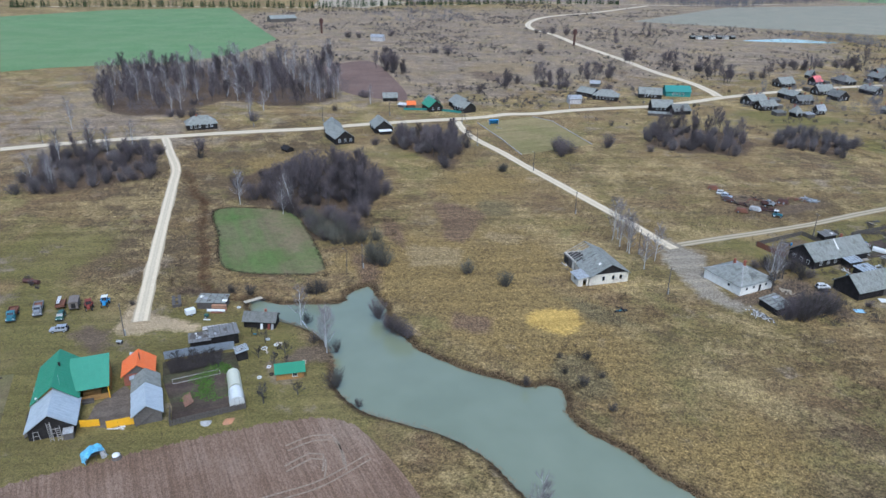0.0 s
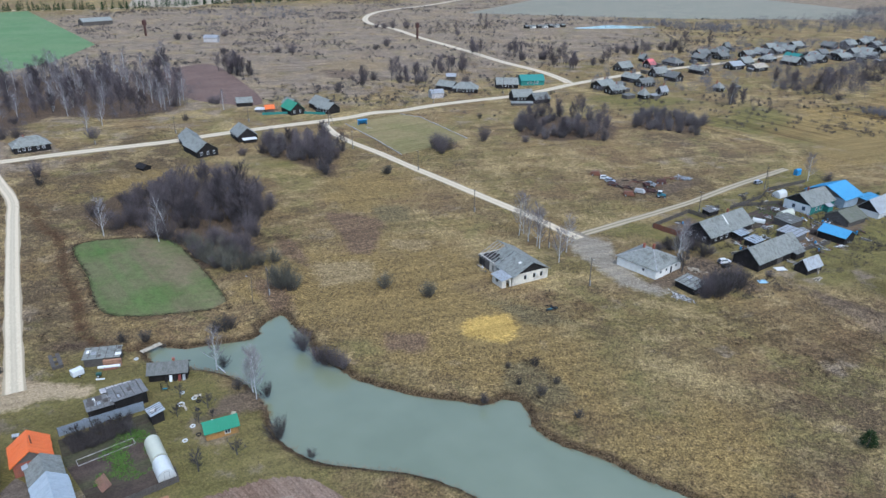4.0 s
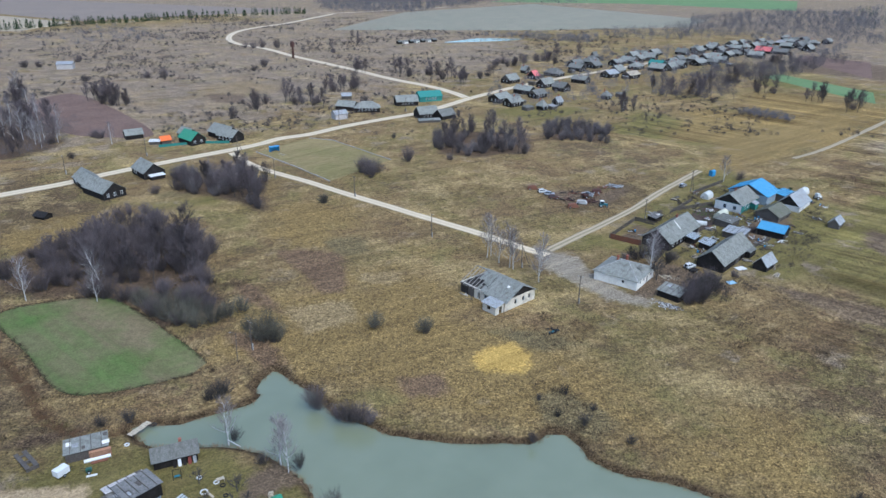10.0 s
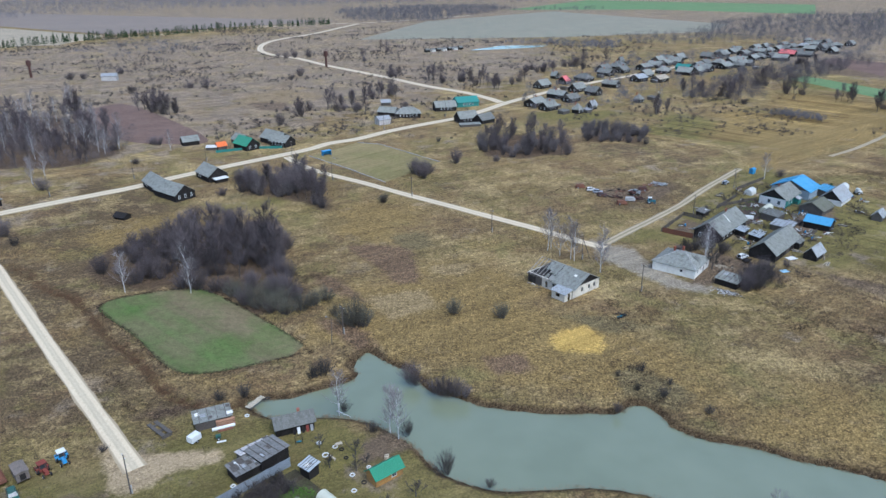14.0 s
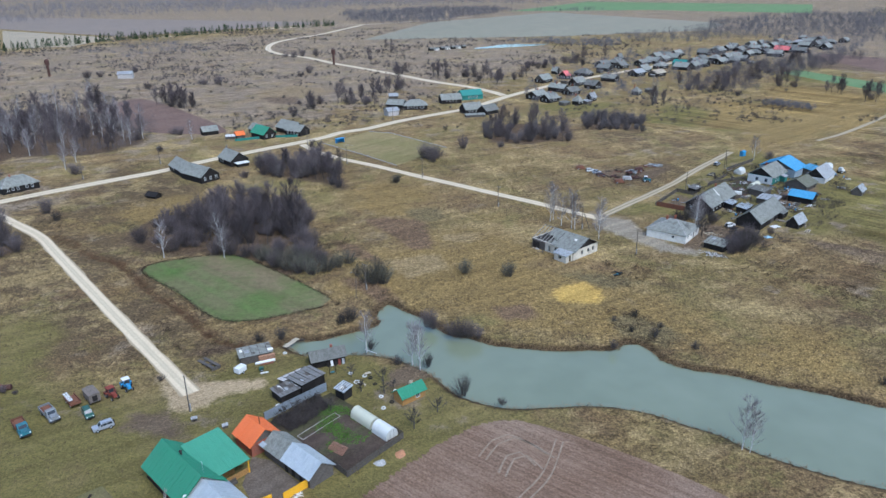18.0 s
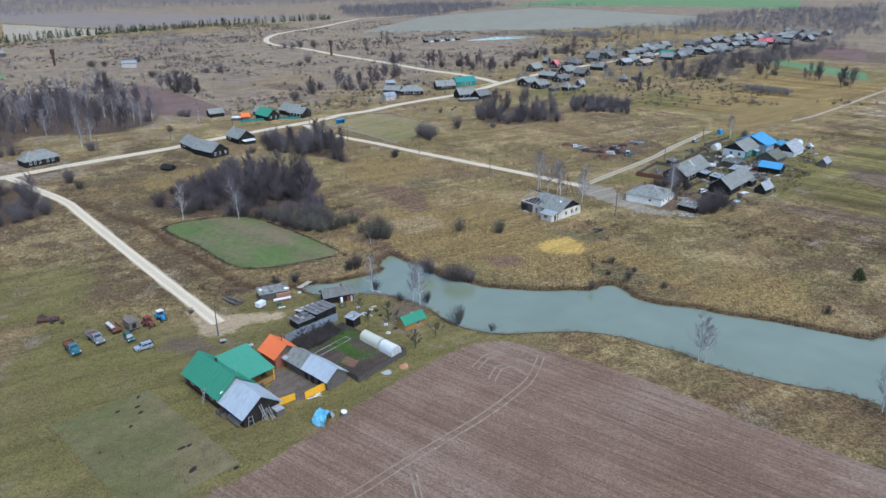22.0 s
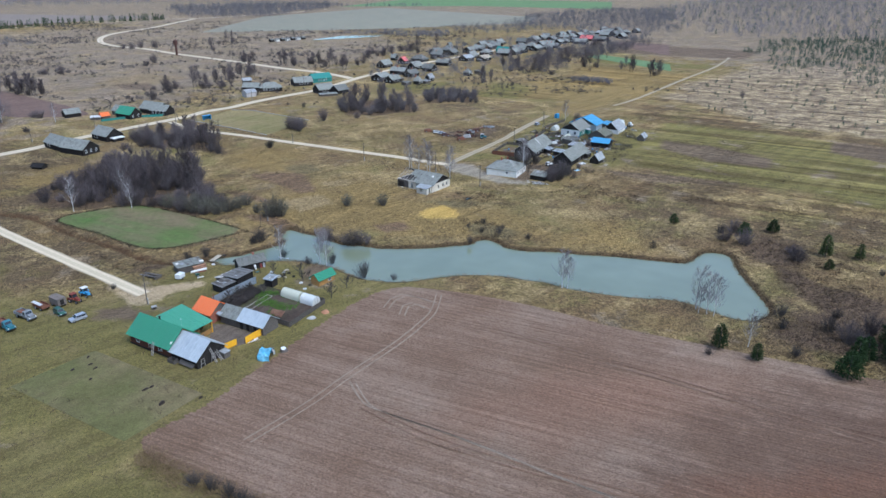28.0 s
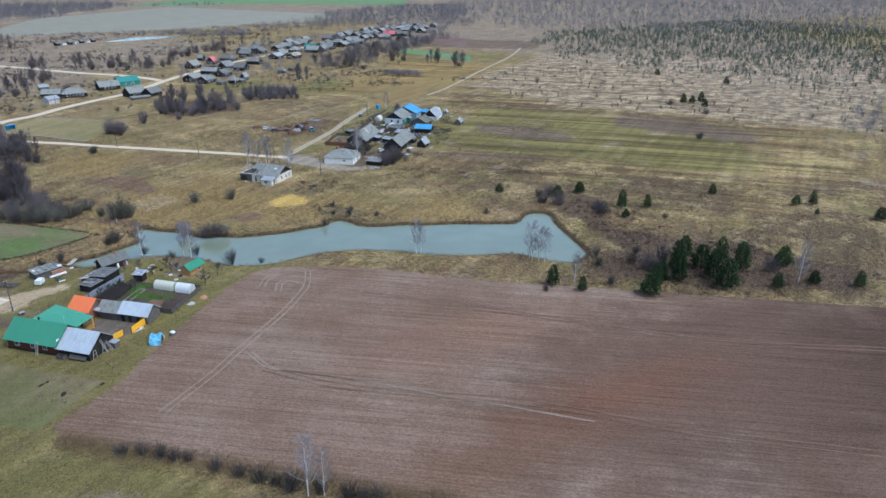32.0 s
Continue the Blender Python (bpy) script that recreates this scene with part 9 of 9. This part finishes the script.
def free(x, y, margin=1.0):
    """True where nothing but grass grows."""
    ok = inside(POND_LINE, x, y) > 0.8
    for poly in (PLOUGH, GREEN_NEAR, GRAVEL, YELLOW, PADDOCK):
        ok &= inside(poly, x, y) > margin
    for poly in ([(-58, 130), (-44, 130), (-44, 122), (-59, 118)], [(-57, 100), (-38, 120), (-8, 109), (-38, 80)], [(-41, 141), (-47, 136), (-20, 120), (-20, 130), (-23, 142)], [(64, 220), (78, 209), (100, 222), (112, 222), (130, 240), (172, 290), (150, 312), (100, 272), (82, 254)], [(28, 213), (38, 194), (51, 203), (40, 220)]):
        ok &= inside(poly, x, y) > 0
    for line, w in ((ROAD_MAIN, 4.0), (ROAD_SIDE, 3.0), (ROAD_WEST, 2.6), (ROAD_EAST, 2.2), (ROAD_NORTH, 4.5)):
        ok &= far_from_line(line, x, y) > w
    return ok


x, y = strewn(230000, -150, 200, 20, 330)
ok = free(x, y)
lushness = np.max([np.clip(-inside(p, x, y) / 6, 0, 1) for p in LUSH], axis=0)
patchy = rough(x, y, 4.0) * 0.5 + rough(x + 50, y, 13.0) * 0.5
ok &= (patchy > nr.uniform(-0.7, 0.9, len(x))) & (nr.uniform(0, 1, len(x)) > lushness * 0.93)
x, y, patchy = x[ok], y[ok], patchy[ok]
hh = nr.uniform(0.2, 0.5, len(x)) * (1 + 0.5 * patchy)
cloud("dry_grass", np.stack([x, y, 0 * x - 0.02, hh, hh * 0.8], 1), 5, 1.25, 0.03, TUFT, "tussocks of dry straw-coloured grass", "grass", "tuft", 0.55)
x, y = strewn(90000, -150, 215, 20, 330)
ok = free(x, y)
darkness = np.max([np.clip(0.5 - inside(p, x, y) / 10, 0, 1) for p in DARKEN], axis=0)
ok &= (darkness * 0.5 + 0.2 + 0.25 * rough(x, y, 7.0)) > nr.uniform(0, 1, len(x))
x, y = x[ok], y[ok]
hh = nr.uniform(0.25, 0.7, len(x))
cloud("brown_weeds", np.stack([x, y, 0 * x - 0.02, hh, hh * 0.7], 1), 5, 1.2, 0.035, WEED, "dead dark brown weeds", "weeds", "tuft", 0.9, 8)
k = nr.randint(0, len(POND_LINE), 5200)
line = np.array(POND_LINE)[k] + nr.normal(0, 0.5, (5200, 2))
d = inside(POND_LINE, line[:, 0], line[:, 1])
far_bank = (line[:, 1] > 125) | (line[:, 0] > 100) | (nr.uniform(0, 1, 5200) < 0.35)
line, d = line[(d > 0.0) & far_bank], d[(d > 0.0) & far_bank]
zz = np.interp(d, [0, 0.9, 2.2, 7], [-1.25, -0.55, -0.12, 0.0])
hh = nr.uniform(0.4, 1.0, len(line))
cloud("bank_sedge", np.stack([line[:, 0], line[:, 1], zz, hh, hh * 0.7], 1), 6, 1.1, 0.035, SEDGE, "brown sedge hanging over the pond bank", "grass", "tuft", 0.8, 9)
dl = np.array(DITCH_LINE)
k = nr.randint(0, len(dl), 5200)
spot = dl[k] + nr.normal(0, 0.9, (5200, 2)) * (0.4 + 1.2 * nr.uniform(0, 1, (5200, 1)) ** 2)
spot = spot[inside(POND_LINE, spot[:, 0], spot[:, 1]) > 0.5]
dd = np.min(np.hypot(spot[:, None, 0] - dl[None, :, 0], spot[:, None, 1] - dl[None, :, 1]), axis=1)
hh = nr.uniform(0.4, 1.2, len(spot)) * np.where(rough(spot[:, 0], spot[:, 1], 5.0) > 0, 1.0, 0.6)
cloud("ditch_weeds", np.stack([spot[:, 0], spot[:, 1], np.interp(dd, [0, 0.4, 1.5], [-0.85, -0.7, 0.0]), hh, hh * 0.7], 1), 9, 1.0, 0.025, DITCH_WEED, "rank rust-brown weeds in the drainage ditch", "weeds", "tuft", 0.9, 71)
rim = np.array(curve(GREEN_NEAR, True, 0.5))
rim = rim[nr.randint(0, len(rim), 1400)] + nr.normal(0, 0.35, (1400, 2))
rim = rim[inside(GREEN_NEAR, rim[:, 0], rim[:, 1]) > -0.5]
hh = nr.uniform(0.25, 0.7, len(rim))
cloud("field_rim_weeds", np.stack([rim[:, 0], rim[:, 1], 0 * hh, hh, hh * 0.7], 1), 8, 1.0, 0.025, WEED, "dark dead weeds round the crop field", "weeds", "tuft", 0.9, 72)
TALL_WEEDS = [[(42, 160), (48, 166), (53, 160), (58, 145), (57, 136), (50, 142), (46, 149)], [(84, 189), (96, 197), (109, 195), (118, 172), (112, 162), (105, 180), (90, 181)], [(44, 191), (50, 200), (64, 197), (63, 183), (51, 180)], [(-79, 158), (-74, 160), (-58, 150), (-52, 139), (-65, 144)], [(81, 71), (99, 76), (112, 74), (111, 61), (98, 51), (88, 60)], [(115, 64), (138, 72), (159, 63), (161, 38), (141, 25), (121, 34), (99, 47)], [(-45, 218), (-33, 220), (-27, 202), (-35, 196)], [(115, 75), (125, 125), (140, 125), (150, 95), (135, 75)], [(-25, 172), (-16, 176), (-12, 168), (-20, 164)]]
x, y = strewn(60000, -90, 175, 20, 225)
edge_of = np.min([inside(p, x, y) for p in TALL_WEEDS], axis=0)
ok = (edge_of + rough(x, y, 3.0) * 3 < 0) & (rough(x + 20, y, 2.1) > nr.uniform(-0.9, 0.9, len(x))) & free(x, y, 1.5)
x, y = x[ok], y[ok]
hh = nr.uniform(0.4, 1.2, len(x))
pick = nr.uniform(0, 1, len(x)) < 0.55
cloud("tall_dead_weeds", np.stack([x, y, 0 * x - 0.02, hh, hh * 0.6], 1)[pick], 14, 1.0, 0.028, WEED, "tall dead dark weeds in the rough ground", "weeds", "tuft", 1.0, 73)
cloud("tall_dry_sedge", np.stack([x, y, 0 * x - 0.02, hh, hh * 0.6], 1)[~pick], 12, 1.0, 0.026, SEDGE, "tall dry straw-brown sedge in the rough ground", "grass", "tuft", 1.0, 74)
x, y = strewn(7000, 84, 172, 203, 312)
ok = (inside([(86, 204), (104, 204), (132, 226), (150, 244), (172, 282), (176, 300), (150, 316), (126, 300), (98, 270), (84, 250), (92, 232)], x, y) < 0) & (inside(GRAVEL, x, y) > 1) & (rough(x, y, 3.4) + rough(x, y, 9.0) > nr.uniform(-0.6, 1.2, len(x)))
x, y = x[ok], y[ok]
hh = nr.uniform(0.35, 1.3, len(x))
cloud("yard_brush", np.stack([x, y, 0 * x, hh, hh * 0.7], 1), 26, 0.6, 0.03, SCRUB, "low dark brush and dead weeds between the yards", "weeds", "dome", 0.9, 75)
x, y = strewn(2600, 0, 1, 0, 1)
gully_t, gully_o = x, nr.normal(0, 1.6, len(x))
gx2, gy2 = -46.5 + 58 * gully_t + 0.6 * gully_o, 54.5 - 52 * gully_t + 0.7 * gully_o
hh = nr.uniform(0.4, 1.3, len(x))
cloud("gully_weeds", np.stack([gx2, gy2, 0 * x - 0.02, hh, hh * 0.7], 1), 8, 1.0, 0.03, SEDGE, "rank brown weeds along the field's edge", "weeds", "tuft", 0.9, 10)
# scrub on the moor and in the young woods
x, y = strewn(30000, -520, 260, 400, 1150)
ok = np.ones(len(x), bool)
for line, w in ((ROAD_MAIN, 7.0), (ROAD_NORTH, 7.0)):
    ok &= far_from_line(line, x, y) > w
for p in (RED_FAR, GREEN_FAR, FAR_GREY, FAR_STUBBLE, FAR_BROWN):
    ok &= inside(p, x, y) > 2
ok &= ~((x > 55) & (y < 800) & (x > (y - 480) * 0.75 + 20) & (x < (y - 440) * 1.25 + 60))
ok &= rough(x, y, 17) + rough(x + 90, y, 61) > nr.uniform(-0.4, 1.9, len(x))
x, y = x[ok], y[ok]
hh = nr.uniform(0.7, 2.6, len(x)) * (1 + 0.7 * (nr.uniform(0, 1, len(x)) > 0.9))
cloud("moor_scrub", np.stack([x, y, 0 * x, hh, hh * 0.6], 1), 40, 1.2, 0.08, SCRUB, "low leafless scrub scattered over the moor", "scrub", "dome", 0.8, 11)


def woodland(name, poly, n, h0, h1, per, length, wide, material, label, shape, reach, seed, trunk=0.06, keep=None):
    xs, ys = [p[0] for p in poly], [p[1] for p in poly]
    x, y = strewn(n, min(xs), max(xs), min(ys), max(ys))
    ok = inside(poly, x, y) + rough(x, y, 40) * 12 < 0
    if keep is not None:
        ok &= keep(x, y)
    x, y = x[ok], y[ok]
    hh = nr.uniform(h0, h1, len(x))
    cloud(name, np.stack([x, y, 0 * x, hh, hh * reach], 1), per, length, wide, material, label, "wood", shape, 0.7, seed, trunk)


woodland("hillside_thicket", WOOD_NW, 560, 3, 8, 190, 1.6, 0.03, TWIG_GREY, "dense leafless thicket below the tall trees", "dome", 0.5, 20, 0.0)
FAR_RIGHT = [(560, 760), (620, 1150), (820, 1400), (1500, 2100), (2600, 1500), (2300, 700), (1300, 380), (900, 500)]
# Distant growth from here on mostly wears the twig and needle colours with painted haze.
woodland("village_orchards", [(60, 470), (150, 490), (260, 600), (430, 740), (520, 860), (440, 920), (300, 800), (180, 730), (60, 560)], 3000, 3, 9.0, 110, 1.6, 0.07, TWIG_HAZED, "leafless garden trees between the village houses", "crown", 0.4, 32, 0.07, lambda x, y: rough(x, y, 12) > nr.uniform(-0.6, 0.9, len(x)))
woodland("village_hedge_trees", [(175, 515), (215, 500), (250, 540), (330, 625), (420, 700), (400, 720), (300, 655), (230, 590), (180, 540)], 900, 5, 11, 190, 1.9, 0.05, TWIG_GREY, "leafless trees along the village gardens", "crown", 0.32, 33, 0.1)
FAR_LEFT = [(-1500, 1850), (-300, 1750), (500, 2150), (1000, 1850), (1600, 2300), (200, 2900), (-1800, 2500)]
woodland("young_pine_wood", [(480, 620), (397, 460), (387, 400), (444, 330), (462, 245), (494, 214), (1100, 420), (1000, 760), (577, 720)], 9000, 2.5, 7.0, 60, 0.9, 0.16, NEEDLE_HAZED, "young pines scattered over pale grass", "cone", 0.3, 21, 0.05, lambda x, y: rough(x, y, 30) * 0.5 + np.clip((x + y * 0.3 - 500) / 260, 0, 1) > nr.uniform(0, 1, len(x)))
woodland("sparse_pine_growth", PALE, 900, 1.2, 3.6, 60, 0.7, 0.1, NEEDLE_HAZED, "low pines dotted over pale grass", "cone", 0.32, 22, 0.05, lambda x, y: nr.uniform(0, 1, len(x)) < 0.55)
woodland("pale_ground_scrub", PALE, 1500, 0.8, 2.6, 45, 0.7, 0.03, TWIG_HAZED, "leafless scrub dotted over pale grass", "dome", 0.5, 23, 0.0)
woodland("right_edge_wood", [(330, 150), (355, 165), (420, 190), (470, 190), (440, 120), (380, 90), (345, 110)], 320, 4, 9, 190, 1.1, 0.035, TWIG_HAZED, "leafless grove beside the fields", "crown", 0.3, 24)
woodland("far_mixed_wood", FAR_RIGHT, 15000, 6, 13, 34, 1.9, 0.2, TWIG_HAZED, "far leafless forest", "crown", 0.3, 25, 0.12)
woodland("far_pine_wood", FAR_RIGHT, 2600, 6, 13, 36, 1.6, 0.3, NEEDLE_HAZED, "far dark pine forest", "cone", 0.25, 26, 0.1)
woodland("horizon_band_wood", [(-1400, 1150), (-791, 1326), (-747, 1442), (-581, 1598), (-349, 1660), (13, 1868), (250, 1840), (400, 2100), (-100, 2500), (-1400, 1900)], 9000, 8, 15, 26, 2.4, 0.22, TWIG_HAZED, "far grey leafless forest above the fields", "crown", 0.3, 51, 0.15)
woodland("far_wedge_wood", [(-209, 1552), (11, 1700), (130, 1670), (155, 1592), (8, 1275), (-72, 1232), (-138, 1230)], 2600, 6, 12, 34, 2.2, 0.16, TWIG_HAZED, "leafless birch wood between the far fields", "crown", 0.26, 52, 0.2)
woodland("village_edge_wood", [(433, 1179), (563, 1304), (693, 1365), (796, 1300), (509, 813), (478, 890), (480, 931), (347, 869), (221, 885), (235, 943), (372, 1041)], 4200, 5, 11, 40, 1.9, 0.13, TWIG_HAZED, "leafless wood behind the village", "crown", 0.32, 53, 0.12)
woodland("moor_edge_scrub", [(78, 923), (230, 923), (201, 802), (126, 879)], 420, 3, 7, 60, 1.6, 0.1, TWIG_HAZED, "leafless scrub along the moor's edge", "dome", 0.5, 54, 0.0)
woodland("roadside_scrub", [(-420, 830), (-389, 1007), (-300, 890), (-250, 800), (-315, 773)], 420, 3, 7, 60, 1.6, 0.1, TWIG_HAZED, "leafless scrub below the spruce row", "dome", 0.5, 55, 0.0, lambda x, y: nr.uniform(0, 1, len(x)) < 0.5)
woodland("garden_hedge", [(208, 466), (213, 466), (236, 441), (231, 437)], 160, 2, 4, 90, 1.2, 0.05, TWIG_HAZED, "row of leafless saplings in the fields", "crown", 0.3, 56, 0.04)
woodland("far_field_trees", [(9, 1380), (128, 1528), (296, 1548), (377, 1588), (306, 1612), (128, 1545)], 500, 5, 10, 40, 1.9, 0.14, TWIG_HAZED, "leafless trees along the far field", "crown", 0.3, 57, 0.12)
woodland("horizon_wood", FAR_LEFT, 6000, 8, 15, 26, 2.4, 0.3, TWIG_HAZED, "far leafless forest on the horizon", "crown", 0.32, 27, 0.15)
woodland("field_edge_wood", [(-100, 950), (180, 975), (400, 1040), (520, 1180), (640, 1250), (820, 1400), (900, 1300), (700, 1100), (520, 950), (300, 930), (100, 890), (-90, 900)], 1400, 3, 7, 40, 1.2, 0.07, TWIG_HAZED, "leafless scrub along the far field", "dome", 0.5, 28, 0.0)
sp = np.array(curve(SPRUCES, False, 5.0))
keep = nr.uniform(0, 1, len(sp)) < 0.8
sp = np.repeat(sp[keep], 2, axis=0)
sp = sp + nr.normal(0, 2.2, sp.shape)
hh = nr.uniform(6.0, 12.0, len(sp))
cloud("spruce_row", np.stack([sp[:, 0], sp[:, 1], 0 * hh, hh, hh * 0.26], 1), 130, 1.2, 0.3, NEEDLE, "row of dark spruces along the far road", "trees", "cone", 0.4, 31, 0.08)
way("far_road", [(x - 3, y + 7) for x, y in SPRUCES] + [(-100, 1260), (60, 1420)], 6.0, 0.12, GRAVEL_M, "far pale road beside the spruces")
# clods on the ploughed field
x, y = strewn(150000, -46, 150, -20, 115)
ok = inside(PLOUGH, x, y) < -0.4
x, y = x[ok], y[ok]
cloud("soil_clods", np.stack([x, y, 0 * x + 0.06, 0 * x + 0.12, 0 * x + 0.12], 1), 2, 1.0, 0.09, CLOD, "clods of turned reddish-brown soil", "soil", "tuft", 0.5, 41)
x, y = strewn(3000, -38, -22, 107, 127)
ok = inside([(-36, 115), (-27.5, 124.5), (-24.6, 120), (-27.5, 115.5), (-31, 111.5)], x, y) < 0
x, y = x[ok], y[ok]
hh = nr.uniform(0.5, 1.3, len(x))
cloud("raspberry_canes", np.stack([x, y, 0 * x, hh, hh * 0.35], 1), 24, 0.8, 0.02, SCRUB, "dense bare raspberry canes along the slate fence", "canes", "dome", 1.2, 42)

x, y = strewn(15000, -38, -8, 98, 127)
ok = (inside([(-27, 120), (-22, 121), (-14, 113.5), (-16, 108), (-22, 105), (-26, 112)], x, y) < 0) & (rough(x, y, 2.2) > nr.uniform(-0.6, 0.8, len(x)))
x, y = x[ok], y[ok]
hh = nr.uniform(0.15, 0.4, len(x))
cloud("garden_weeds", np.stack([x, y, 0 * x + 0.04, hh, hh * 0.8], 1), 7, 1.1, 0.05, GREENS, "green weeds in the garden beds", "weeds", "tuft", 0.6, 61)
x, y = strewn(6000, 100, 145, 235, 300)
ok = (inside([(104, 262), (116, 275), (128, 289), (134, 281), (124, 268), (112, 258)], x, y) < 0) & (rough(x, y, 3.0) > nr.uniform(-0.3, 0.9, len(x)))
x, y = x[ok], y[ok]
hh = nr.uniform(0.15, 0.45, len(x))
cloud("plot_weeds", np.stack([x, y, 0 * x + 0.03, hh, hh * 0.8], 1), 7, 1.1, 0.05, GREENS, "green weeds in the hamlet garden", "weeds", "tuft", 0.6, 62)
